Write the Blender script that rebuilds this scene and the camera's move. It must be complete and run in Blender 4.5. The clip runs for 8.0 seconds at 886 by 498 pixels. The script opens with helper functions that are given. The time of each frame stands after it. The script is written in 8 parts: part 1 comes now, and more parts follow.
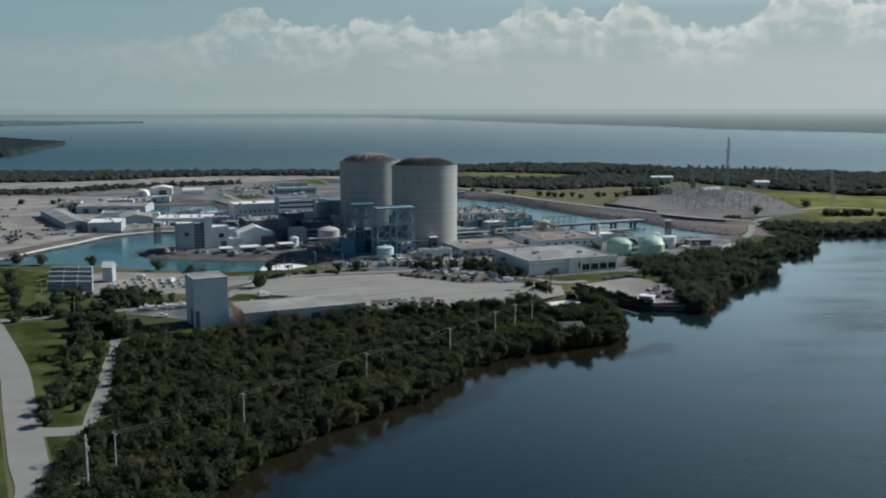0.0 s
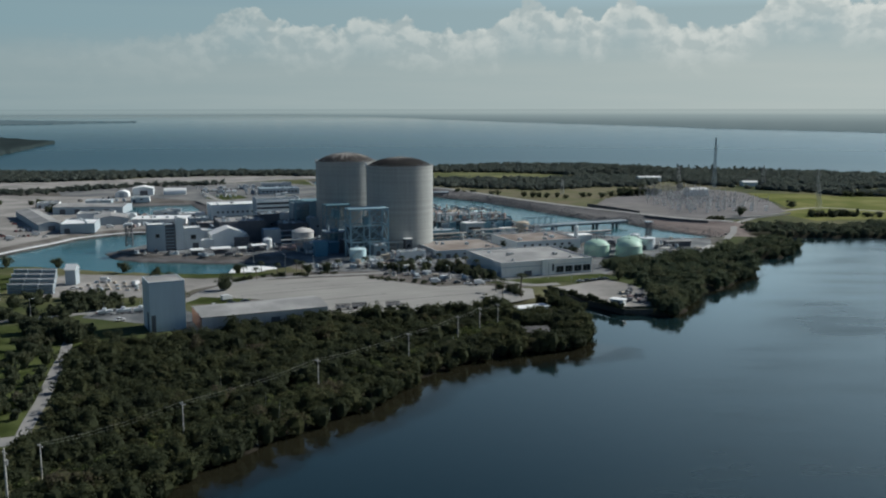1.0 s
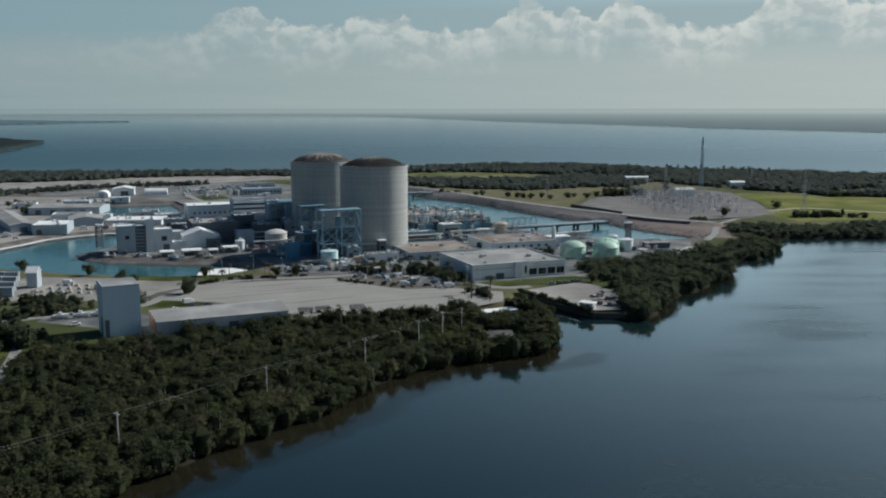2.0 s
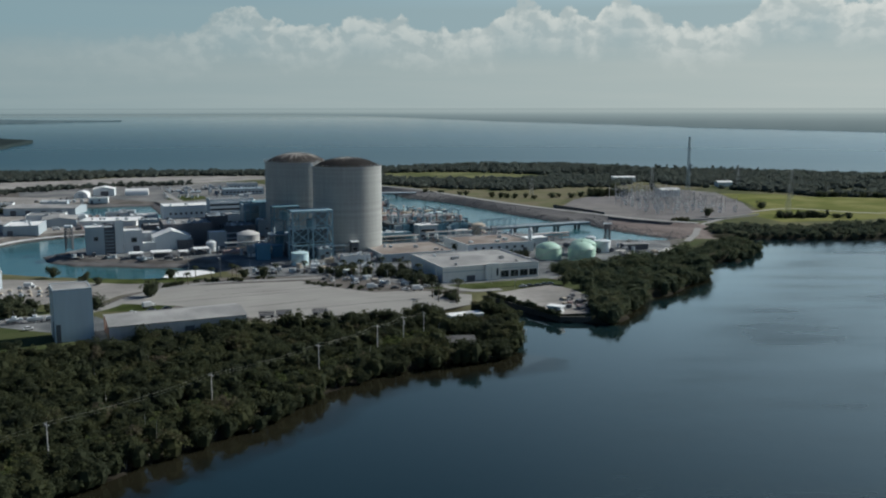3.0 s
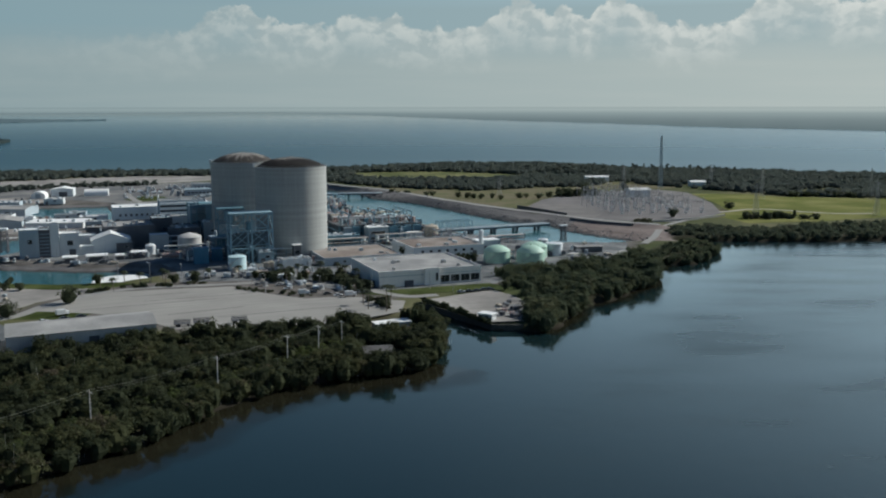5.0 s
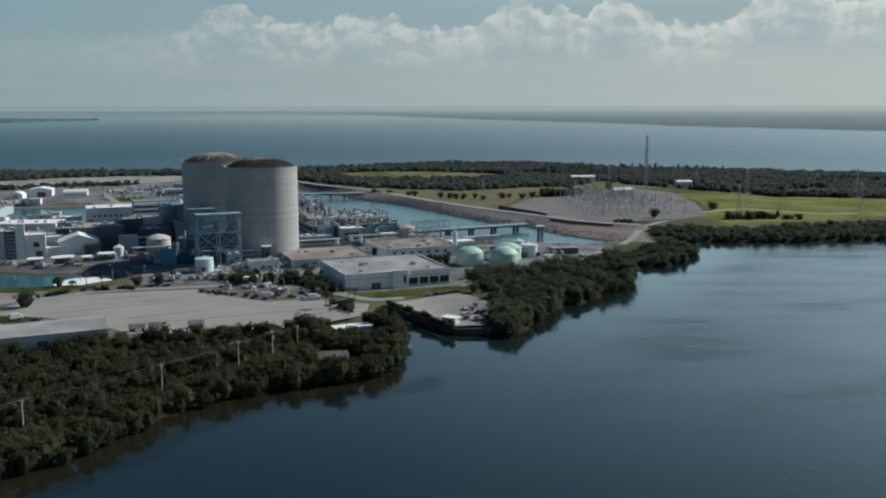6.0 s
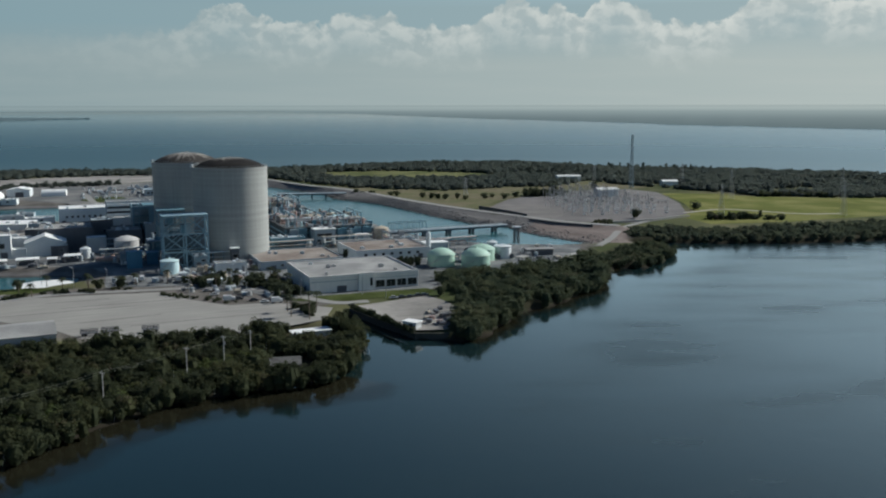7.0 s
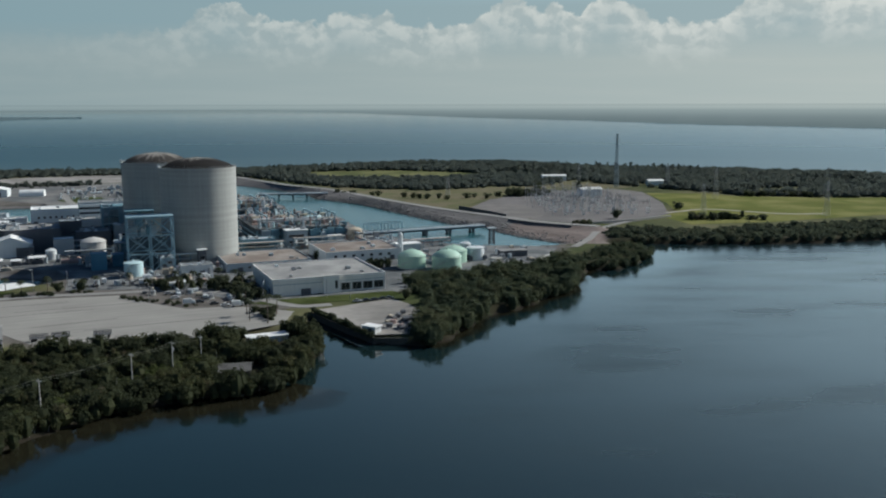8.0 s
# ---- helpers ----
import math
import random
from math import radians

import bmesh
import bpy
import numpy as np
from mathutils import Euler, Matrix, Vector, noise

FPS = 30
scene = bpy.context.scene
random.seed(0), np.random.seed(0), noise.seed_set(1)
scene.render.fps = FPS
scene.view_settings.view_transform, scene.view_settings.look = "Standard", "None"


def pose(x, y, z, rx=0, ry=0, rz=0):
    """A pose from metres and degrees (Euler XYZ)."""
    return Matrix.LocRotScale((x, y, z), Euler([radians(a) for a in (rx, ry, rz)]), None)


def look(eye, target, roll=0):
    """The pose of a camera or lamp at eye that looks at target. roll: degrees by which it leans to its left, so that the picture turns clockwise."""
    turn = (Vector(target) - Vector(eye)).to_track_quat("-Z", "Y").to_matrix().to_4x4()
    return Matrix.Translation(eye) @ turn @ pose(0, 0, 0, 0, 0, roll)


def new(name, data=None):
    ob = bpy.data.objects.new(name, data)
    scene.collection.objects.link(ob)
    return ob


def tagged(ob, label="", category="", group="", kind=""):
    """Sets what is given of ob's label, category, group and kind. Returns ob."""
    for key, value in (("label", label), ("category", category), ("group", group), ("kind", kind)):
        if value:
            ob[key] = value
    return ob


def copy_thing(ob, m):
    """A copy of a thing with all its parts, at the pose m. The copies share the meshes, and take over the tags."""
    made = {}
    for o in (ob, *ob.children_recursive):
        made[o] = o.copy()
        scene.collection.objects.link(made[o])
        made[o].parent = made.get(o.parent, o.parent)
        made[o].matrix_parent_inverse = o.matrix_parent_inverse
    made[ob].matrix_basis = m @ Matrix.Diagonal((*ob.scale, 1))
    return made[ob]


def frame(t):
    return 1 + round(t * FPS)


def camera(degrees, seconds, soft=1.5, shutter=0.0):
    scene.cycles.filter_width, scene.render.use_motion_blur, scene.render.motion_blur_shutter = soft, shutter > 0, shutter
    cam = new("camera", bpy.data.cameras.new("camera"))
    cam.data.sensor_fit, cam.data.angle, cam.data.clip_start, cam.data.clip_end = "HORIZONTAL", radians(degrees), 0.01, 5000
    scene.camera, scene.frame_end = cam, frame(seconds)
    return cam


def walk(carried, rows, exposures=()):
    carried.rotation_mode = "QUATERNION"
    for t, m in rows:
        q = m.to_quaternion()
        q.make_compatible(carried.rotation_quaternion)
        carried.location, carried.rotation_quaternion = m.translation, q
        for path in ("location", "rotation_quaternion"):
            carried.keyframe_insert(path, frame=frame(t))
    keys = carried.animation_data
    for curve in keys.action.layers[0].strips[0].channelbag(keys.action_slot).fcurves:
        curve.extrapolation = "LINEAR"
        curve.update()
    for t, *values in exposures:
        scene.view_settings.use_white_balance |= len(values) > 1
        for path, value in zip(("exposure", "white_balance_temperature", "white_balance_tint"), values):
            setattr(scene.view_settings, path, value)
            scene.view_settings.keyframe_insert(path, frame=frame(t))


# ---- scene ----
# ------------------------------------------------------------ camera and path
cam = camera(50.6, 8.0, soft=2.1)
ROWS = [
    (0, 0.00, 0.00, 98.95, -0.000, -8.563, -0.058),
    (0.5, 7.60, 5.01, 98.83, -0.068, -8.569, -0.055),
    (1, 15.22, 9.99, 98.71, -0.136, -8.577, -0.052),
    (1.5, 22.85, 14.94, 98.60, -0.207, -8.587, -0.051),
    (2.2, 33.56, 21.82, 98.46, -0.308, -8.603, -0.052),
    (3, 45.84, 29.60, 98.33, -0.427, -8.626, -0.055),
    (3.5, 53.53, 34.43, 98.26, -0.503, -8.643, -0.058),
    (4, 61.24, 39.23, 98.19, -0.580, -8.661, -0.063),
    (4.5, 68.97, 44.00, 98.14, -0.659, -8.680, -0.069),
    (5.2, 79.81, 50.63, 98.08, -0.772, -8.711, -0.079),
    (6, 92.24, 58.12, 98.03, -0.904, -8.750, -0.093),
    (6.5, 100.02, 62.77, 98.01, -0.989, -8.776, -0.104),
    (7, 107.83, 67.39, 98.00, -1.075, -8.804, -0.115),
    (7.5, 115.64, 71.98, 98.00, -1.162, -8.834, -0.128),
    (8, 123.48, 76.54, 98.01, -1.251, -8.865, -0.142),
]
walk(cam, [(t, pose(x, y, z, 90 + pitch, 0, yaw) @ pose(0, 0, 0, 0, 0, roll)) for t, x, y, z, yaw, pitch, roll in ROWS],
     [(0.0, -0.09, 6230, 6), (8.0, -0.09, 6230, 6)])

# ------------------------------------------------------------ sky and sun
SUN_EL = radians(34.5)
SUN_AZ = math.atan2(0.88, 0.475)          # clockwise from +y


def nd(nt, kind, **inputs):
    n = nt.nodes.new(kind)
    for k, v in inputs.items():
        n.inputs[k.replace("_", " ")].default_value = v
    return n


def math_node(nt, op, a, b=None, clamp=False):
    n = nt.nodes.new("ShaderNodeMath")
    n.operation, n.use_clamp = op, clamp
    for i, v in enumerate((a, b)):
        if v is None:
            continue
        if isinstance(v, (int, float)):
            n.inputs[i].default_value = v
        else:
            nt.links.new(v, n.inputs[i])
    return n.outputs[0]


def ramp_node(nt, fac, stops, interp="LINEAR"):
    n = nt.nodes.new("ShaderNodeValToRGB")
    n.color_ramp.interpolation = interp
    els = n.color_ramp.elements
    while len(els) < len(stops):
        els.new(0.5)
    for e, (p, c) in zip(els, stops):
        e.position = p
        e.color = (c, c, c, 1) if isinstance(c, (int, float)) else (*c, 1)
    nt.links.new(fac, n.inputs[0])
    return n.outputs[0]


def mix_node(nt, fac, a, b, mode="MIX"):
    n = nt.nodes.new("ShaderNodeMix")
    n.data_type, n.blend_type = "RGBA", mode
    for i, v in ((0, fac), (6, a), (7, b)):
        if isinstance(v, (int, float)):
            n.inputs[i].default_value = v
        elif isinstance(v, tuple):
            n.inputs[i].default_value = (*v, 1)
        else:
            nt.links.new(v, n.inputs[i])
    return n.outputs[2]


def make_world():
    w = bpy.data.worlds.new("sky")
    scene.world = w
    w.use_nodes = True
    nt = w.node_tree
    nt.nodes.clear()
    out = nt.nodes.new("ShaderNodeOutputWorld")
    bg = nt.nodes.new("ShaderNodeBackground")
    sky = nt.nodes.new("ShaderNodeTexSky")
    sky.sky_type = "NISHITA"
    sky.sun_disc = False
    sky.sun_elevation, sky.sun_rotation = SUN_EL, SUN_AZ
    sky.air_density, sky.dust_density, sky.ozone_density, sky.altitude = 1.0, 1.6, 1.2, 100
    tc = nt.nodes.new("ShaderNodeTexCoord")
    sep = nt.nodes.new("ShaderNodeSeparateXYZ")
    nt.links.new(tc.outputs["Generated"], sep.inputs[0])
    az = math_node(nt, "ARCTAN2", sep.outputs[0], sep.outputs[1])
    el = sep.outputs[2]
    # bank of cumulus: its top varies with the bearing (bearing + 0.5, height of the top)
    base = ramp_node(nt, math_node(nt, "ADD", az, 0.5), [
        (0.0, .069), (0.10, .067), (0.20, .069), (0.255, .074), (0.268, .088), (0.285, .101), (0.312, .101), (0.326, .084), (0.36, .086), (0.395, .082),
        (0.412, .096), (0.440, .094), (0.470, .086), (0.52, .079), (0.558, .084), (0.575, .102), (0.600, .104), (0.626, .096), (0.640, .103), (0.662, .086),
        (0.676, .104), (0.700, .109), (0.715, .095), (0.745, .082), (0.795, .083), (0.815, .096), (0.835, .112), (0.890, .113), (0.905, .101), (1.0, .108)])
    comb = nt.nodes.new("ShaderNodeCombineXYZ")
    nt.links.new(math_node(nt, "MULTIPLY", az, 1.0), comb.inputs[0])
    nt.links.new(math_node(nt, "MULTIPLY", el, 1.25), comb.inputs[1])

    def noise_at(scale, detail, rough, dist=0.0, off=0.0, shift=None):
        n = nt.nodes.new("ShaderNodeTexNoise")
        n.noise_dimensions = "4D"
        n.inputs["W"].default_value = off
        n.inputs["Scale"].default_value, n.inputs["Detail"].default_value = scale, detail
        n.inputs["Roughness"].default_value, n.inputs["Distortion"].default_value = rough, dist
        if shift:
            mv = nt.nodes.new("ShaderNodeVectorMath")
            nt.links.new(comb.outputs[0], mv.inputs[0])
            mv.inputs[1].default_value = (*shift, 0)
            nt.links.new(mv.outputs[0], n.inputs["Vector"])
        else:
            nt.links.new(comb.outputs[0], n.inputs["Vector"])
        return n.outputs["Fac"]

    side = math_node(nt, "ADD", math_node(nt, "MULTIPLY", az, 1.06), 0.5, clamp=True)       # nearer the sun the air is brighter

    def across(left, right):
        return mix_node(nt, side, left, right)

    billow = math_node(nt, "SUBTRACT", noise_at(38, 9, 0.60, 0.3), 0.5)
    broad = math_node(nt, "SUBTRACT", noise_at(13, 4, 0.5, 0.2, 2.0), 0.5)
    top = math_node(nt, "ADD", math_node(nt, "ADD", base, math_node(nt, "MULTIPLY", billow, 0.046)), math_node(nt, "MULTIPLY", broad, 0.014))
    depth_in = math_node(nt, "SUBTRACT", top, el)                       # how far below the top
    sharp = ramp_node(nt, math_node(nt, "ADD", az, 0.5), [(0.16, 60.0 / 260), (0.30, 1.0)])
    edge = math_node(nt, "MULTIPLY", depth_in, math_node(nt, "MULTIPLY", sharp, 260.0), clamp=True)
    # relief: each billow is lighter on the side towards the sun and above
    relief = math_node(nt, "ADD", math_node(nt, "MULTIPLY", math_node(nt, "SUBTRACT", noise_at(36, 7, 0.56, 0.3), noise_at(36, 7, 0.56, 0.3, 0.0, (0.006, 0.010))), 7.0), 0.52, clamp=True)
    lumps = math_node(nt, "MULTIPLY", math_node(nt, "SUBTRACT", noise_at(17, 6, 0.58, 0.3, 9.0), 0.36), 3.2, clamp=True)
    lit = math_node(nt, "SUBTRACT", 1.0, math_node(nt, "MULTIPLY", depth_in, 20.0), clamp=True)
    puff = math_node(nt, "ADD", math_node(nt, "MULTIPLY", relief, 0.75), math_node(nt, "MULTIPLY", lumps, 0.30), clamp=True)
    white = math_node(nt, "MULTIPLY", math_node(nt, "MULTIPLY", edge, lit), math_node(nt, "ADD", math_node(nt, "MULTIPLY", puff, 0.95), 0.05), clamp=True)
    white = math_node(nt, "MULTIPLY", white, ramp_node(nt, math_node(nt, "ADD", az, 0.5), [(0.10, 0.10), (0.24, 0.32), (0.29, 0.95), (1.0, 1.0)]))
    # sky high overhead, hazier and paler low down and towards the sun
    clear = mix_node(nt, 1.0, sky.outputs[0], (0.185, 0.305, 0.45), "MULTIPLY")
    toward = math_node(nt, "ADD", math_node(nt, "MULTIPLY", sep.outputs[0], math.sin(SUN_AZ)), math_node(nt, "MULTIPLY", sep.outputs[1], math.cos(SUN_AZ)))
    glow = math_node(nt, "MULTIPLY", math_node(nt, "POWER", math_node(nt, "MAXIMUM", toward, 0.0), 2.0), 4.4)
    gcol = nt.nodes.new("ShaderNodeCombineColor")
    for i, (tint, calm_sky) in enumerate(((2.95, 0.85), (3.65, 1.85), (3.9, 2.85))):
        nt.links.new(math_node(nt, "ADD", math_node(nt, "MULTIPLY", glow, tint), calm_sky), gcol.inputs[i])
    low = math_node(nt, "MULTIPLY", math_node(nt, "SUBTRACT", 0.46, el), 3.2, clamp=True)
    col = mix_node(nt, low, clear, gcol.outputs[0])
    # the clear sky above the bank, then the haze under it
    near_h = math_node(nt, "MULTIPLY", math_node(nt, "SUBTRACT", 0.17, el), 14.0, clamp=True)
    col = mix_node(nt, near_h, col, across((2.55, 3.62, 4.0), (3.75, 4.6, 4.75)))
    haze_in = math_node(nt, "MULTIPLY", math_node(nt, "SUBTRACT", 0.080, el), 26.0, clamp=True)
    col = mix_node(nt, haze_in, col, across((2.85, 3.6, 3.75), (4.9, 5.35, 5.1)))
    # soft grey streaks drawn out along the haze
    flat = nt.nodes.new("ShaderNodeMapping")
    flat.inputs["Scale"].default_value = (5.0, 60.0, 1.0)
    nt.links.new(comb.outputs[0], flat.inputs["Vector"])
    streaks = nt.nodes.new("ShaderNodeTexNoise")
    streaks.inputs["Scale"].default_value, streaks.inputs["Detail"].default_value = 1.0, 5
    nt.links.new(flat.outputs[0], streaks.inputs["Vector"])
    thin = math_node(nt, "MULTIPLY", math_node(nt, "MULTIPLY", haze_in, math_node(nt, "SUBTRACT", streaks.outputs["Fac"], 0.42)), 1.6, clamp=True)
    col = mix_node(nt, thin, col, across((3.3, 3.95, 4.0), (5.3, 5.6, 5.3)))
    # grey body of the bank under its white heads
    body = math_node(nt, "MULTIPLY", edge, math_node(nt, "ADD", math_node(nt, "MULTIPLY", lit, 0.75), 0.0))
    col = mix_node(nt, body, col, across((3.15, 3.85, 3.95), (5.0, 5.3, 5.1)))
    col = mix_node(nt, white, col, across((5.2, 5.6, 5.4), (7.6, 7.6, 7.1)))
    nt.links.new(col, bg.inputs[0])
    bg.inputs[1].default_value = 0.1
    nt.links.new(bg.outputs[0], out.inputs[0])


make_world()
sun = new("sun", bpy.data.lights.new("sun", "SUN"))
sun.data.energy, sun.data.angle, sun.data.color = 4.65, radians(0.6), (1.0, 0.95, 0.88)
sun.matrix_world = look((math.sin(SUN_AZ) * 900, math.cos(SUN_AZ) * 900, math.tan(SUN_EL) * 900), (0, 0, 0))


# ------------------------------------------------------------ materials
def surface(name, color, rough=0.85, metal=0.0, var=0.18, scale=0.35, fine=4.0, bump=0.15, streak=0.0, spec=0.3, island=0.0, second=None, obj=0.0, rows=0.0):
    """A weathered surface: broad stains, fine grain, optional rain streaks and a second colour in patches."""
    m = bpy.data.materials.new(name)
    m.use_nodes = True
    nt = m.node_tree
    b = nt.nodes["Principled BSDF"]
    b.inputs["Roughness"].default_value, b.inputs["Metallic"].default_value = rough, metal
    b.inputs["Specular IOR Level"].default_value = spec
    geo = nt.nodes.new("ShaderNodeNewGeometry")
    n1, n2 = nt.nodes.new("ShaderNodeTexNoise"), nt.nodes.new("ShaderNodeTexNoise")
    n1.inputs["Scale"].default_value, n1.inputs["Detail"].default_value = scale, 5
    n2.inputs["Scale"].default_value, n2.inputs["Detail"].default_value = fine, 4
    for n in (n1, n2):
        nt.links.new(geo.outputs["Position"], n.inputs["Vector"])
    v = math_node(nt, "ADD", math_node(nt, "MULTIPLY", n1.outputs["Fac"], 0.65), math_node(nt, "MULTIPLY", n2.outputs["Fac"], 0.35))
    if streak:
        mp = nt.nodes.new("ShaderNodeMapping")
        mp.inputs["Scale"].default_value = (1.1, 1.1, 0.05)
        nt.links.new(geo.outputs["Position"], mp.inputs["Vector"])
        n3 = nt.nodes.new("ShaderNodeTexNoise")
        n3.inputs["Scale"].default_value, n3.inputs["Detail"].default_value = 0.7, 6
        nt.links.new(mp.outputs[0], n3.inputs["Vector"])
        v = math_node(nt, "ADD", math_node(nt, "MULTIPLY", v, 1 - streak), math_node(nt, "MULTIPLY", n3.outputs["Fac"], streak))
    if rows:                                         # long faint lanes worn into paving
        turn = nt.nodes.new("ShaderNodeMapping")
        turn.inputs["Rotation"].default_value = (0, 0, radians(-23))
        turn2 = nt.nodes.new("ShaderNodeMapping")
        turn2.inputs["Scale"].default_value = (0.03, 0.42, 0.3)
        n4 = nt.nodes.new("ShaderNodeTexNoise")
        n4.inputs["Scale"].default_value, n4.inputs["Detail"].default_value = 1.0, 5
        nt.links.new(geo.outputs["Position"], turn.inputs["Vector"])
        nt.links.new(turn.outputs[0], turn2.inputs["Vector"])
        nt.links.new(turn2.outputs[0], n4.inputs["Vector"])
        v = math_node(nt, "ADD", math_node(nt, "MULTIPLY", v, 1 - rows), math_node(nt, "MULTIPLY", n4.outputs["Fac"], rows))
    gain = math_node(nt, "ADD", math_node(nt, "MULTIPLY", math_node(nt, "SUBTRACT", v, 0.5), var * 5), 1.0)
    if island:
        gain = math_node(nt, "MULTIPLY", gain, math_node(nt, "ADD", math_node(nt, "MULTIPLY", geo.outputs["Random Per Island"], island), 1 - island / 2))
    if obj:
        info = nt.nodes.new("ShaderNodeObjectInfo")
        gain = math_node(nt, "MULTIPLY", gain, math_node(nt, "ADD", math_node(nt, "MULTIPLY", info.outputs["Random"], obj), 1 - obj / 2))
    c = color
    if second:
        patch = ramp_node(nt, n1.outputs["Fac"], [(0.42, 0.0), (0.60, 1.0)])
        c = mix_node(nt, patch, color, second)
    comb = nt.nodes.new("ShaderNodeCombineColor")
    for i in range(3):
        nt.links.new(gain, comb.inputs[i])
    nt.links.new(mix_node(nt, 1.0, c, comb.outputs[0], "MULTIPLY"), b.inputs["Base Color"])
    if bump:
        bp = nt.nodes.new("ShaderNodeBump")
        bp.inputs["Strength"].default_value, bp.inputs["Distance"].default_value = bump, 0.15
        nt.links.new(n2.outputs["Fac"], bp.inputs["Height"])
        nt.links.new(bp.outputs[0], b.inputs["Normal"])
    return m


def water_material(name, deep, rough, wave, strength, mottled=0.25, slick=0.0, calm_far=False, ruffled=False):
    m = bpy.data.materials.new(name)
    m.use_nodes = True
    nt = m.node_tree
    b = nt.nodes["Principled BSDF"]
    b.inputs["Roughness"].default_value, b.inputs["IOR"].default_value = rough, 1.33
    geo = nt.nodes.new("ShaderNodeNewGeometry")
    n1, n2, n3 = (nt.nodes.new("ShaderNodeTexNoise") for _ in range(3))
    for n, s in ((n1, wave), (n2, wave * 0.16), (n3, 0.006)):
        n.inputs["Scale"].default_value, n.inputs["Detail"].default_value = s, 3
        nt.links.new(geo.outputs["Position"], n.inputs["Vector"])
    mp = nt.nodes.new("ShaderNodeMapping")
    mp.inputs["Scale"].default_value = (0.42, 1.0, 1.0)
    nt.links.new(geo.outputs["Position"], mp.inputs["Vector"])
    nt.links.new(mp.outputs[0], n3.inputs["Vector"])
    bp = nt.nodes.new("ShaderNodeBump")
    bp.inputs["Distance"].default_value = 0.3
    # patches of ruffled and of smooth water
    calm = math_node(nt, "ADD", math_node(nt, "MULTIPLY", n3.outputs["Fac"], mottled), 1 - mottled * 0.5)
    nt.links.new(math_node(nt, "MULTIPLY", calm, strength), bp.inputs["Strength"])
    nt.links.new(math_node(nt, "ADD", n1.outputs["Fac"], math_node(nt, "MULTIPLY", n2.outputs["Fac"], 2.0)), bp.inputs["Height"])
    nt.links.new(bp.outputs[0], b.inputs["Normal"])
    if calm_far:
        far = nt.nodes.new("ShaderNodeVectorMath")
        far.operation = "LENGTH"
        nt.links.new(geo.outputs["Position"], far.inputs[0])
        out = ramp_node(nt, math_node(nt, "DIVIDE", far.outputs["Value"], 5000.0), [(0.40, 1.0), (0.75, 0.45), (0.93, 0.1)])
        nt.links.new(math_node(nt, "MULTIPLY", out, rough), b.inputs["Roughness"])
        nt.links.new(math_node(nt, "MULTIPLY", out, strength), bp.inputs["Strength"])
    if slick:
        n5 = nt.nodes.new("ShaderNodeTexNoise")
        n5.inputs["Scale"].default_value, n5.inputs["Detail"].default_value = 0.034, 4
        mp5 = nt.nodes.new("ShaderNodeMapping")
        mp5.inputs["Scale"].default_value = (0.36, 1.0, 1.0)
        nt.links.new(geo.outputs["Position"], mp5.inputs["Vector"])
        nt.links.new(mp5.outputs[0], n5.inputs["Vector"])
        gust = math_node(nt, "ADD", math_node(nt, "MULTIPLY", n5.outputs["Fac"], 0.7), math_node(nt, "MULTIPLY", n3.outputs["Fac"], 0.3))
        slicks = ramp_node(nt, gust, [(0.38, 1 - slick * 0.5), (0.52, 1.0), (0.68, 1 + slick * 1.6)], "LINEAR")
        wind = math_node(nt, "MULTIPLY", slicks, rough)
        if ruffled:                                  # sheltered under the wood, ruffled out in the open
            at = nt.nodes.new("ShaderNodeSeparateXYZ")
            nt.links.new(geo.outputs["Position"], at.inputs[0])
            open_water = ramp_node(nt, math_node(nt, "DIVIDE", math_node(nt, "ADD", math_node(nt, "ADD", at.outputs[0], 233.0), math_node(nt, "MULTIPLY", at.outputs[1], -0.55)), 400.0), [(0.29, 1.0), (0.47, 4.3)], "EASE")
            wind = math_node(nt, "MULTIPLY", wind, open_water)
            nt.links.new(math_node(nt, "MULTIPLY", math_node(nt, "MULTIPLY", calm, strength), math_node(nt, "POWER", open_water, 0.4)), bp.inputs["Strength"])
        nt.links.new(wind, b.inputs["Roughness"])
    tint = mix_node(nt, n3.outputs["Fac"], tuple(c * 0.88 for c in deep), tuple(c * 1.12 for c in deep))
    nt.links.new(tint, b.inputs["Base Color"])
    return m


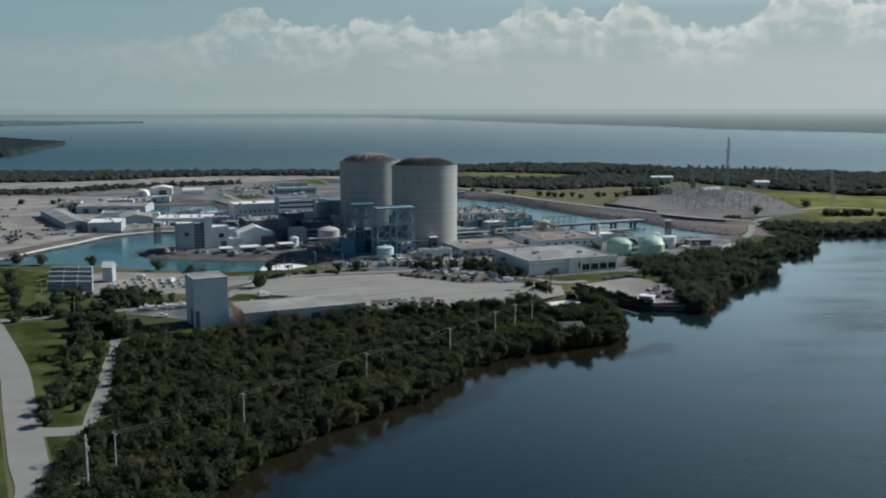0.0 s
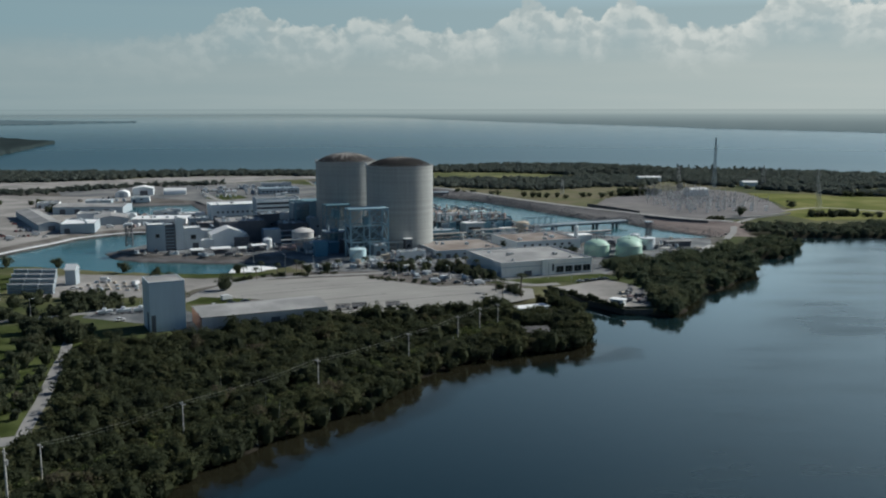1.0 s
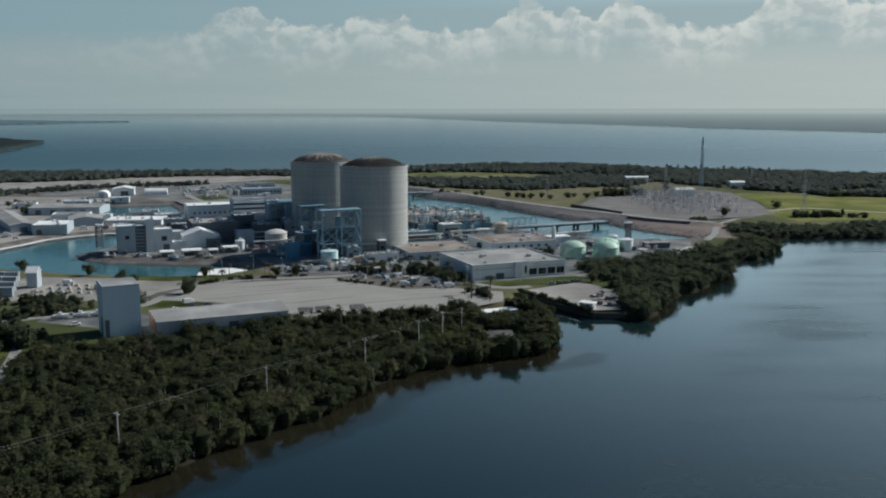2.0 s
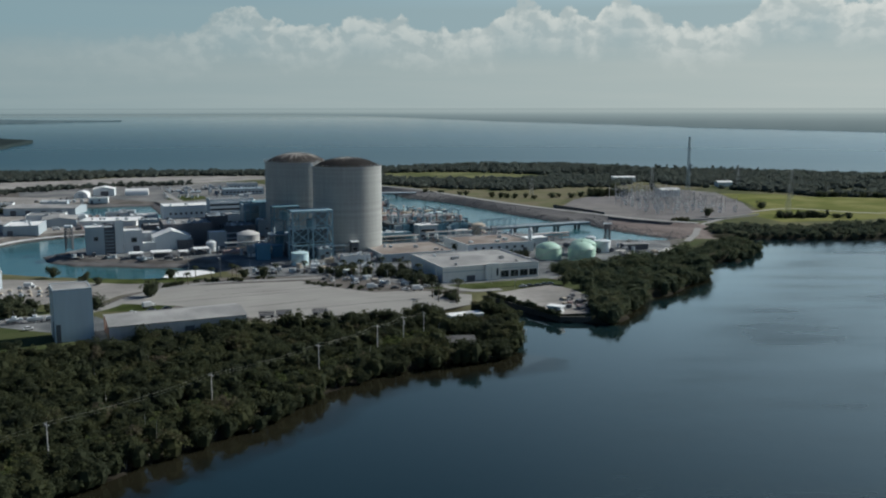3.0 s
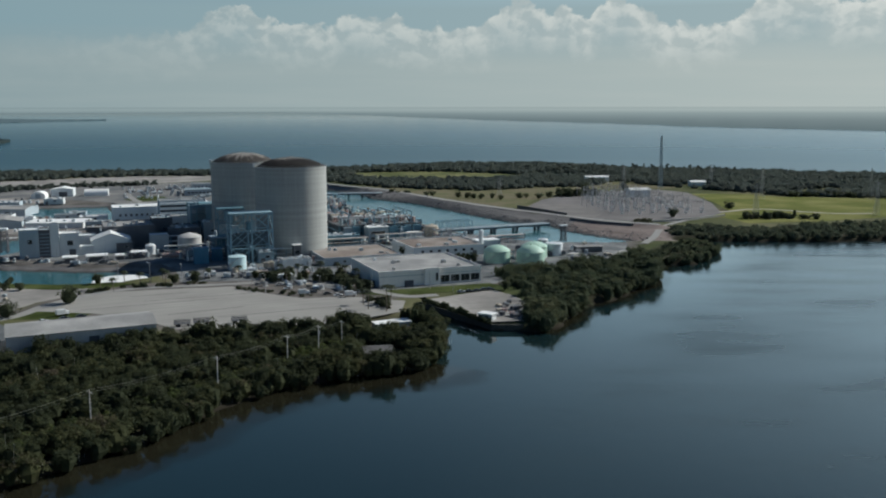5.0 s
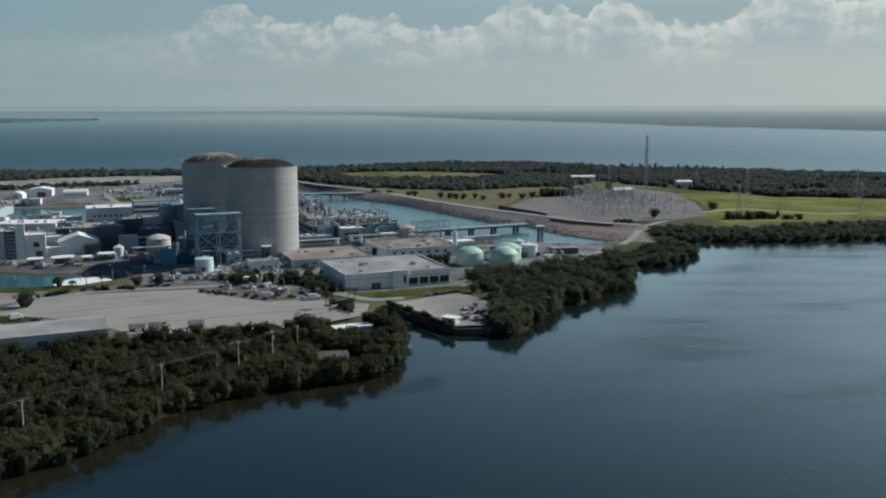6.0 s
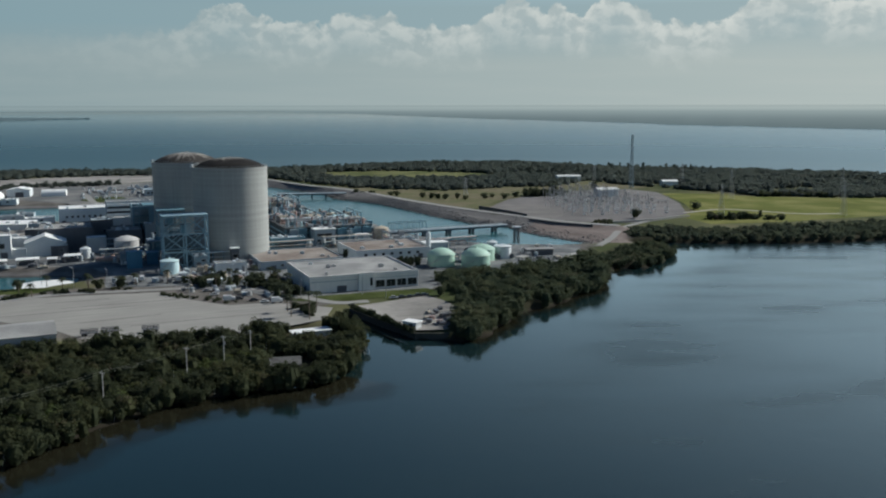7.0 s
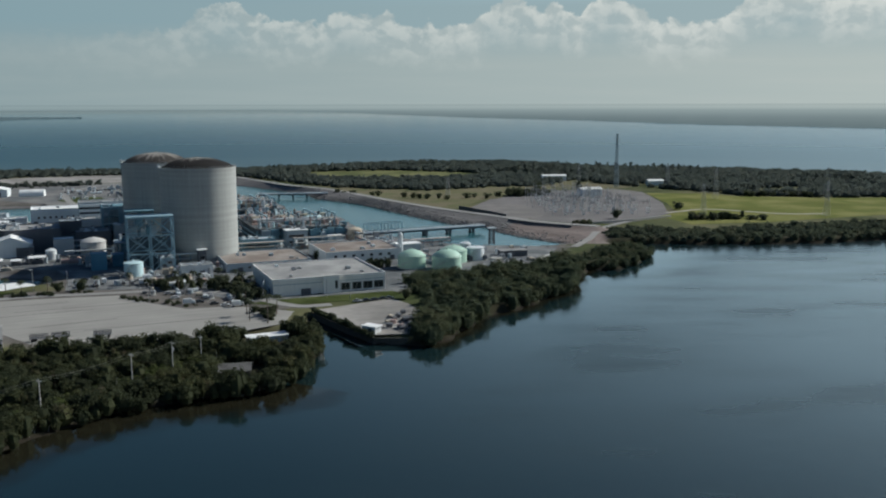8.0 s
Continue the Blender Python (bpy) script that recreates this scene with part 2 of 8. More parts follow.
def leaf_material(name, a, b_, c, dry):
    m = bpy.data.materials.new(name)
    m.use_nodes = True
    nt = m.node_tree
    b = nt.nodes["Principled BSDF"]
    b.inputs["Roughness"].default_value, b.inputs["Specular IOR Level"].default_value = 0.8, 0.08
    geo = nt.nodes.new("ShaderNodeNewGeometry")
    tint = nt.nodes.new("ShaderNodeAttribute")
    tint.attribute_name = "tint"
    n1 = nt.nodes.new("ShaderNodeTexNoise")
    n1.inputs["Scale"].default_value, n1.inputs["Detail"].default_value = 0.35, 3
    nt.links.new(geo.outputs["Position"], n1.inputs["Vector"])
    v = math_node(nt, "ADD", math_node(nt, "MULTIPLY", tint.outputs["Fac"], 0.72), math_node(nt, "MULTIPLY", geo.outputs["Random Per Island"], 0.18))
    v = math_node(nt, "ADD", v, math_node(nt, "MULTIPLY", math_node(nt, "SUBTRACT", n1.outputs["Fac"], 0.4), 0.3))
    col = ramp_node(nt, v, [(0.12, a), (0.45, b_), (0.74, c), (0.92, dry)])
    nt.links.new(col, b.inputs["Base Color"])
    tr = nt.nodes.new("ShaderNodeBsdfTranslucent")
    nt.links.new(col, tr.inputs["Color"])
    ms = nt.nodes.new("ShaderNodeMixShader")
    ms.inputs[0].default_value = 0.5
    nt.links.new(b.outputs[0], ms.inputs[1])
    nt.links.new(tr.outputs[0], ms.inputs[2])
    nt.links.new(ms.outputs[0], nt.nodes["Material Output"].inputs[0])
    return m


M = {
    "concrete": surface("weathered concrete", (0.40, 0.39, 0.36), 0.9, var=0.12, scale=0.06, fine=0.9, bump=0.2, streak=0.45),
    "lot": surface("pale concrete slab", (0.292, 0.28, 0.257), 0.92, var=0.24, scale=0.05, fine=1.2, bump=0.15, rows=0.5),
    "yard": surface("oily yard paving", (0.110, 0.119, 0.124), 0.92, var=0.34, scale=0.07, fine=0.7, bump=0.15, second=(0.182, 0.186, 0.184)),
    "sandlot": surface("dusty parking surface", (0.236, 0.222, 0.204), 0.95, var=0.3, scale=0.03, fine=0.4, bump=0.1, rows=0.35, second=(0.308, 0.288, 0.264)),
    "asphalt": surface("sun-bleached asphalt", (0.27, 0.262, 0.247), 0.92, var=0.12, scale=0.12, fine=1.5, bump=0.1),
    "gravel": surface("switchyard gravel", (0.158, 0.146, 0.142), 0.95, var=0.3, scale=0.04, fine=0.8, bump=0.2),
    "rock": surface("revetment stone", (0.235, 0.228, 0.222), 0.95, var=0.22, scale=0.06, fine=0.7, bump=0.4),
    "sand": surface("pale track sand", (0.36, 0.33, 0.285), 0.95, var=0.15, scale=0.08, fine=0.9, bump=0.1),
    "field": surface("sunlit meadow grass", (0.136, 0.152, 0.039), 0.95, spec=0.03, var=0.25, scale=0.025, fine=0.5, bump=0.3, second=(0.185, 0.182, 0.064)),
    "lawn": surface("mown lawn", (0.043, 0.057, 0.017), 0.95, spec=0.03, var=0.3, scale=0.06, fine=0.8, bump=0.3, second=(0.074, 0.089, 0.032)),
    # white, wall, greywall and dark: blue of shade and haze put into the paint
    "white": surface("white painted steel", (0.70, 0.73, 0.735), 0.55, var=0.06, scale=0.3, fine=2, bump=0.03, streak=0.3),
    "whiteroof": surface("white roof membrane", (0.82, 0.82, 0.80), 0.7, var=0.08, scale=0.12, fine=1.5, bump=0.05),
    "greyroof": surface("grey gravel roof", (0.275, 0.272, 0.265), 0.92, var=0.26, scale=0.06, fine=1.2, bump=0.1, second=(0.335, 0.328, 0.315)),
    "tanroof": surface("rusty tan roof", (0.225, 0.180, 0.152), 0.92, var=0.28, scale=0.07, fine=1.0, bump=0.1, second=(0.27, 0.238, 0.21)),
    "wall": surface("off-white rendered wall", (0.645, 0.66, 0.655), 0.85, var=0.1, scale=0.15, fine=1.5, bump=0.05, streak=0.4),
    "greywall": surface("grey cladding", (0.385, 0.435, 0.465), 0.7, var=0.1, scale=0.12, fine=1.5, bump=0.05, streak=0.5),
    "slate": surface("blue-grey ribbed cladding", (0.29, 0.35, 0.385), 0.6, var=0.08, scale=0.1, fine=2.0, bump=0.05, streak=0.5),
    "teal": surface("faded teal steel paint", (0.145, 0.26, 0.315), 0.6, var=0.15, scale=0.3, fine=2, bump=0.05, streak=0.3),
    "steel": surface("blue-grey structural steel", (0.26, 0.38, 0.44), 0.6, var=0.14, scale=0.3, fine=2, bump=0.03),
    "shadeclad": surface("dark slate-blue cladding and painted shade", (0.10, 0.135, 0.16), 0.7, var=0.2, scale=0.12, fine=1.5, bump=0.05, streak=0.4),
    "blue": surface("deep blue steel paint", (0.075, 0.21, 0.32), 0.5, var=0.12, scale=0.3, fine=2, bump=0.03, streak=0.3),
    "dark": surface("weathered dark cladding and painted shade", (0.125, 0.128, 0.138), 0.8, var=0.2, scale=0.15, fine=1.5, bump=0.1, streak=0.3),
    "brick": surface("terracotta render", (0.36, 0.20, 0.14), 0.9, var=0.14, scale=0.2, fine=2, bump=0.1, streak=0.4),
    "rust": surface("faded pink primer", (0.44, 0.31, 0.275), 0.8, var=0.2, scale=0.4, fine=2, bump=0.1),
    "beige": surface("beige lagging", (0.50, 0.43, 0.34), 0.7, var=0.12, scale=0.3, fine=2, bump=0.05, streak=0.3),
    "mint": surface("pale mint tank paint", (0.44, 0.62, 0.50), 0.5, var=0.07, scale=0.15, fine=1.5, bump=0.03, streak=0.45),
    "aqua": surface("pale aqua tank paint", (0.55, 0.71, 0.73), 0.5, var=0.06, scale=0.2, fine=1.5, bump=0.03, streak=0.4),
    "galv": surface("galvanised steel", (0.42, 0.42, 0.42), 0.5, metal=0.4, var=0.12, scale=0.5, fine=3, bump=0.02),
    "pole": surface("pale weathered timber pole", (0.52, 0.50, 0.46), 0.9, var=0.15, scale=0.8, fine=6, bump=0.1),
    "wire": surface("aluminium cable", (0.19, 0.20, 0.15), 0.6, var=0.05, bump=0),
    "glass": surface("dark window glass", (0.02, 0.025, 0.03), 0.15, var=0.1, bump=0, spec=0.6),
    "bark": surface("grey bark", (0.16, 0.13, 0.10), 0.9, var=0.2, scale=1.5, fine=8, bump=0.3),
    "tyre": surface("black rubber", (0.02, 0.02, 0.02), 0.85, var=0.1, bump=0),
}
for key, col in (("car_white", (0.70, 0.70, 0.69)), ("car_dark", (0.03, 0.035, 0.045)), ("car_red", (0.25, 0.04, 0.03)), ("car_silver", (0.36, 0.37, 0.38))):
    M[key] = surface(key.replace("_", " ") + " paint", col, 0.3, var=0.03, bump=0, spec=0.5)
M["leaf"] = leaf_material("mangrove leaves", (0.053, 0.062, 0.037), (0.066, 0.077, 0.041), (0.098, 0.103, 0.048), (0.130, 0.110, 0.076))
# haze is put into the next two leaf colours: paler and greyer farther off
M["leaf_mid_haze"] = leaf_material("bank mangrove leaves with painted haze", (0.070, 0.088, 0.064), (0.090, 0.108, 0.072), (0.125, 0.138, 0.085), (0.14, 0.13, 0.10))
M["leaf_far_haze"] = leaf_material("coastal leaves paled by painted haze", (0.112, 0.132, 0.118), (0.124, 0.143, 0.123), (0.140, 0.156, 0.126), (0.165, 0.165, 0.135))
M["leaf_tree"] = leaf_material("tree leaves", (0.068, 0.080, 0.052), (0.088, 0.102, 0.060), (0.115, 0.122, 0.070), (0.135, 0.125, 0.09))
M["lagoon"] = water_material("calm lagoon water", (0.0086, 0.0205, 0.0226), 0.055, 1.1, 0.032, 0.2, 0.34, ruffled=True)
M["lagoon"].node_tree.nodes["Principled BSDF"].inputs["IOR"].default_value = 1.45
M["sea"] = water_material("ruffled open sea", (0.026, 0.067, 0.081), 0.29, 0.14, 0.17, 0.0, calm_far=True)
M["shallow"] = water_material("brown shallows and painted tree reflection", (0.0168, 0.0160, 0.0098), 0.06, 1.3, 0.04)
SHALLOW = M["shallow"].node_tree
silt_edge = SHALLOW.nodes.new("ShaderNodeAttribute")
silt_edge.attribute_name = "fade"
cloudy = nd(SHALLOW, "ShaderNodeTexNoise", Scale=0.09, Detail=4.0)
SHALLOW.links.new(SHALLOW.nodes.new("ShaderNodeNewGeometry").outputs["Position"], cloudy.inputs["Vector"])
SHALLOW.links.new(math_node(SHALLOW, "MULTIPLY", math_node(SHALLOW, "SUBTRACT", math_node(SHALLOW, "ADD", silt_edge.outputs["Fac"], math_node(SHALLOW, "MULTIPLY", cloudy.outputs["Fac"], 0.5)), 0.38), 2.2, clamp=True), SHALLOW.nodes["Principled BSDF"].inputs["Alpha"])
M["shallow"].node_tree.nodes["Principled BSDF"].inputs["IOR"].default_value = 1.5
M["canal"] = water_material("turquoise canal water", (0.037, 0.120, 0.138), 0.15, 0.6, 0.25)


# ------------------------------------------------------------ mesh helpers
def thing(name, x, y, z, ang, label, category, group="", kind=""):
    ob = new(name)
    ob.empty_display_size = 0.5
    ob.matrix_basis = pose(x, y, z, 0, 0, ang)
    return tagged(ob, label, category, group, kind)


def part(name, bm, material, parent, label="", smooth=False):
    me = bpy.data.meshes.new(name)
    bm.to_mesh(me)
    bm.free()
    for mat in material if isinstance(material, (list, tuple)) else (material,):
        me.materials.append(mat)
    if smooth:
        me.shade_smooth()
    ob = new(name, me)
    ob.parent = parent
    return tagged(ob, label)


def share(src, name, parent, m):
    """Another part on the same mesh."""
    ob = new(name, src.data)
    ob.parent = parent
    ob.matrix_basis = m
    return ob


def box(bm, cx, cy, z0, sx, sy, sz, ang=0.0, bevel=0.0):
    m = pose(cx, cy, z0 + sz / 2, 0, 0, ang) @ Matrix.Diagonal((sx, sy, sz, 1))
    made = bmesh.ops.create_cube(bm, size=1, matrix=m)["verts"]
    if bevel:
        edges = {e for v in made for e in v.link_edges}
        bmesh.ops.bevel(bm, geom=list(edges), offset=bevel, segments=1, affect="EDGES")


def beam(bm, a, b, w, d=None):
    """A square bar from a to b."""
    a, b = Vector(a), Vector(b)
    v = b - a
    m = Matrix.Translation((a + b) / 2) @ v.to_track_quat("Z", "Y").to_matrix().to_4x4() @ Matrix.Diagonal((w, d or w, v.length, 1))
    bmesh.ops.create_cube(bm, size=1, matrix=m)


def tube(bm, a, b, r, seg=10, r2=None):
    a, b = Vector(a), Vector(b)
    v = b - a
    m = Matrix.Translation((a + b) / 2) @ v.to_track_quat("Z", "Y").to_matrix().to_4x4()
    bmesh.ops.create_cone(bm, cap_ends=True, segments=seg, radius1=r, radius2=r if r2 is None else r2, depth=v.length, matrix=m)


def cable_tube(bm, pts, r, seg=5):
    """One bent tube through all the points."""
    rings = []
    for i, p in enumerate(pts):
        d = (pts[min(i + 1, len(pts) - 1)] - pts[max(i - 1, 0)]).normalized()
        side = d.cross(Vector((0, 0, 1))).normalized()
        up = side.cross(d)
        rings.append([bm.verts.new(p + side * r * math.cos(2 * math.pi * k / seg) + up * r * math.sin(2 * math.pi * k / seg)) for k in range(seg)])
    for a, b in zip(rings, rings[1:]):
        for k in range(seg):
            bm.faces.new((a[k], a[(k + 1) % seg], b[(k + 1) % seg], b[k]))
    bm.faces.new(rings[0][::-1]), bm.faces.new(rings[-1])


def lathe(bm, profile, seg=48, x=0.0, y=0.0):
    """Turns a profile of (radius, height) round the vertical."""
    rings = []
    for r, z in profile:
        if r < 1e-4:
            rings.append([bm.verts.new((x, y, z))])
        else:
            rings.append([bm.verts.new((x + r * math.cos(2 * math.pi * i / seg), y + r * math.sin(2 * math.pi * i / seg), z)) for i in range(seg)])
    for a, b in zip(rings, rings[1:]):
        for i in range(seg):
            j = (i + 1) % seg
            if len(a) == 1:
                bm.faces.new((a[0], b[i], b[j]))
            elif len(b) == 1:
                bm.faces.new((a[i], a[j], b[0]))
            else:
                bm.faces.new((a[i], a[j], b[j], b[i]))
    bmesh.ops.recalc_face_normals(bm, faces=bm.faces)


def sheet(name, pts, z, material, label, category, depth=0.25):
    """A paved or grassed area with a real edge."""
    bm = bmesh.new()
    top = bm.faces.new([bm.verts.new((x, y, z)) for x, y in pts])
    if top.normal.z < 0:
        top.normal_flip()
    bm.normal_update()
    if top.normal.z < 0:
        bmesh.ops.reverse_faces(bm, faces=[top])
    low = bmesh.ops.extrude_face_region(bm, geom=[top])
    for v in low["geom"]:
        if isinstance(v, bmesh.types.BMVert):
            v.co.z -= depth
    bmesh.ops.triangulate(bm, faces=bm.faces)
    bmesh.ops.recalc_face_normals(bm, faces=bm.faces)
    ob = part(name, bm, material, None)
    return tagged(ob, label, category, kind="structure")


def smooth_line(pts, n=6):
    """A Catmull-Rom line through the points."""
    p = [Vector((*q, 0)) if len(q) == 2 else Vector(q) for q in pts]
    p = [2 * p[0] - p[1], *p, 2 * p[-1] - p[-2]]
    out = []
    for a, b, c, d in zip(p, p[1:], p[2:], p[3:]):
        for i in range(n):
            t = i / n
            out.append(0.5 * (2 * b + (c - a) * t + (2 * a - 5 * b + 4 * c - d) * t * t + (3 * b - a - 3 * c + d) * t ** 3))
    out.append(p[-2])
    return out


def ribbon(name, pts, width, z, material, label, category, n=6):
    line = smooth_line(pts, n)
    left, right = [], []
    for i, q in enumerate(line):
        d = (line[min(i + 1, len(line) - 1)] - line[max(i - 1, 0)]).normalized()
        side = Vector((-d.y, d.x, 0)) * width / 2
        left.append((q + side)[:2])
        right.append((q - side)[:2])
    bm = bmesh.new()
    L = [bm.verts.new((*q, z)) for q in left]
    R = [bm.verts.new((*q, z)) for q in right]
    L2 = [bm.verts.new((*q, z - 0.3)) for q in left]
    R2 = [bm.verts.new((*q, z - 0.3)) for q in right]
    for i in range(len(L) - 1):
        bm.faces.new((L[i], R[i], R[i + 1], L[i + 1]))
        bm.faces.new((L[i], L[i + 1], L2[i + 1], L2[i]))
        bm.faces.new((R[i + 1], R[i], R2[i], R2[i + 1]))
    bmesh.ops.recalc_face_normals(bm, faces=bm.faces)
    return tagged(part(name, bm, material, None), label, category, kind="structure")


# ------------------------------------------------------------ ground, water
GRADE = 3.3
LAND = [(-900, -200), (-260, -200), (-150, -60), (-105, 60), (-70, 150), (-61, 227), (-58, 246), (-47, 263), (-31, 286), (-12, 308),
        (1, 334), (14, 355), (32, 373), (49, 382), (62, 387), (71, 394), (76, 406), (80, 424), (82, 439), (78, 452), (74, 466), (70, 497),
        (76, 499), (90, 474), (104, 452), (114, 452), (124, 448), (133, 458), (142, 478), (150, 502), (161, 509), (173, 522), (184, 540),
        (197, 555), (206, 582), (214, 607), (222, 622), (238, 622), (254, 640), (267, 668), (273, 692), (268, 704), (252, 710)]
LAND2 = [(255, 722), (284, 722), (322, 720), (361, 718), (403, 722), (457, 737), (620, 795), (900, 870), (1100, 900), (1100, 1100), (770, 1240),
         (670, 1328), (500, 1405), (380, 1452), (322, 1508), (262, 1565), (180, 1572), (100, 1572), (20, 1530), (-58, 1474), (-150, 1412), (-500, 1390), (-900, 1420)]
FRONT_CANAL = [(-420, 560), (-290, 583), (-230, 582), (-170, 562), (-130, 556), (-110, 558), (-98, 563), (-84, 579), (-90, 597), (-105, 602), (-128, 600), (-152, 604),
               (-180, 608), (-201, 621), (-213, 641), (-205, 655), (-190, 690), (-185, 738), (-223, 742), (-240, 731), (-257, 711), (-264, 684), (-275, 651), (-283, 620), (-292, 601), (-420, 576)]
BACK_CANAL = [(-330, 945), (-240, 968), (-192, 852), (-212, 834), (-280, 882)]
EAST_CANAL = [(-120, 1120), (-76, 1079), (-43, 1047), (-10, 976), (8, 886), (52, 884), (77, 794), (104, 748), (128, 728), (155, 707), (189, 703),
              (215, 714), (222, 724), (205, 744), (187, 774), (172, 815), (147, 835), (120, 880), (65, 986), (15, 1043), (-3, 1098), (-64, 1170),
              (-102, 1211), (-160, 1270)]
DIKE = [(-112, 1265), (-34, 1150), (22, 1088), (92, 968), (134, 902), (178, 846), (215, 800), (254, 772)]


def inside(X, Y, poly):
    """Signed distance to the polygon's edge, positive inside."""
    P = np.array(poly, float)
    Q = np.roll(P, -1, 0)
    d2 = np.full(X.shape, 1e18)
    odd = np.zeros(X.shape, bool)
    for (ax, ay), (bx, by) in zip(P, Q):
        ex, ey = bx - ax, by - ay
        t = np.clip(((X - ax) * ex + (Y - ay) * ey) / (ex * ex + ey * ey + 1e-9), 0, 1)
        d2 = np.minimum(d2, (X - ax - t * ex) ** 2 + (Y - ay - t * ey) ** 2)
        hit = ((ay > Y) != (by > Y)) & (X < ex * (Y - ay) / (ey + (1e-12 if ey == 0 else 0)) + ax)
        odd ^= hit
    return np.where(odd, 1, -1) * np.sqrt(d2)


def line_distance(X, Y, pts):
    d2 = np.full(X.shape, 1e18)
    for (ax, ay), (bx, by) in zip(pts, pts[1:]):
        ex, ey = bx - ax, by - ay
        t = np.clip(((X - ax) * ex + (Y - ay) * ey) / (ex * ex + ey * ey), 0, 1)
        d2 = np.minimum(d2, (X - ax - t * ex) ** 2 + (Y - ay - t * ey) ** 2)
    return np.sqrt(d2)


def wobble(X, Y, size):
    """Smooth uneven field between -1 and 1."""
    s = 2 * math.pi / size
    return (np.sin(X * s + 1.3 * np.sin(Y * s * 0.7)) + np.sin(Y * s * 1.13 + 1.7 * np.sin(X * s * 0.61 + 2)) + np.sin((X + Y) * s * 1.7 + 0.5)) / 3


def mesh_from(name, verts, faces, material, smooth=True):
    me = bpy.data.meshes.new(name)
    n, k = len(faces), faces.shape[1]
    me.vertices.add(len(verts))
    me.vertices.foreach_set("co", verts.astype(np.float32).ravel())
    me.loops.add(n * k)
    me.loops.foreach_set("vertex_index", faces.astype(np.int32).ravel())
    me.polygons.add(n)
    me.polygons.foreach_set("loop_start", np.arange(0, n * k, k, dtype=np.int32))
    me.polygons.foreach_set("use_smooth", np.full(n, smooth))
    me.update(calc_edges=True)
    me.materials.append(material)
    return me


def ground_material():
    m = bpy.data.materials.new("coastal ground")
    m.use_nodes = True
    nt = m.node_tree
    b = nt.nodes["Principled BSDF"]
    b.inputs["Roughness"].default_value, b.inputs["Specular IOR Level"].default_value = 0.95, 0.04
    geo = nt.nodes.new("ShaderNodeNewGeometry")

    def noisy(s, d=5):
        n = nt.nodes.new("ShaderNodeTexNoise")
        n.inputs["Scale"].default_value, n.inputs["Detail"].default_value = s, d
        nt.links.new(geo.outputs["Position"], n.inputs["Vector"])
        return n.outputs["Fac"]

    def mask(key):
        a = nt.nodes.new("ShaderNodeAttribute")
        a.attribute_name = key
        return a.outputs["Fac"]

    big, mid, small = noisy(0.012), noisy(0.09), noisy(1.3)
    grass = mix_node(nt, ramp_node(nt, big, [(0.38, 0.0), (0.62, 1.0)]), (0.056, 0.072, 0.028), (0.142, 0.134, 0.074))
    soil = mix_node(nt, ramp_node(nt, mid, [(0.4, 0.0), (0.62, 1.0)]), (0.115, 0.106, 0.096), (0.17, 0.156, 0.142))
    rock = mix_node(nt, mid, (0.150, 0.144, 0.140), (0.235, 0.225, 0.218))
    earth = mix_node(nt, mid, (0.165, 0.128, 0.115), (0.285, 0.245, 0.225))
    bed = (0.028, 0.024, 0.018)
    jitter = math_node(nt, "MULTIPLY", math_node(nt, "SUBTRACT", mid, 0.5), 0.9)

    def sharp(key):
        return math_node(nt, "MULTIPLY", math_node(nt, "ADD", math_node(nt, "SUBTRACT", mask(key), 0.35), jitter), 3.0, clamp=True)

    col = mix_node(nt, sharp("bare"), grass, soil)
    col = mix_node(nt, sharp("stone"), col, rock)
    col = mix_node(nt, sharp("earth"), col, earth)
    at = nt.nodes.new("ShaderNodeSeparateXYZ")
    nt.links.new(geo.outputs["Position"], at.inputs[0])
    level = math_node(nt, "ADD", at.outputs[2], math_node(nt, "MULTIPLY", math_node(nt, "SUBTRACT", mid, 0.5), 1.6))
    wet = ramp_node(nt, math_node(nt, "DIVIDE", level, 4.0), [(0.10, 1.0), (0.24, 0.0)])
    col = mix_node(nt, math_node(nt, "MULTIPLY", wet, 0.85), col, (0.062, 0.058, 0.056))
    berm = ramp_node(nt, math_node(nt, "FRACT", math_node(nt, "MULTIPLY", level, 1.1)), [(0.0, 0.0), (0.30, 0.45), (0.42, 0.0)])
    col = mix_node(nt, math_node(nt, "MULTIPLY", berm, mask("stone")), col, (0.085, 0.082, 0.082))
    col = mix_node(nt, mask("mud"), col, bed)
    tone = math_node(nt, "ADD", math_node(nt, "MULTIPLY", small, 0.5), 0.75)
    comb = nt.nodes.new("ShaderNodeCombineColor")
    for i in range(3):
        nt.links.new(tone, comb.inputs[i])
    nt.links.new(mix_node(nt, 1.0, col, comb.outputs[0], "MULTIPLY"), b.inputs["Base Color"])
    bp = nt.nodes.new("ShaderNodeBump")
    bp.inputs["Strength"].default_value, bp.inputs["Distance"].default_value = 0.4, 0.3
    nt.links.new(small, bp.inputs["Height"])
    nt.links.new(bp.outputs[0], b.inputs["Normal"])
    return m


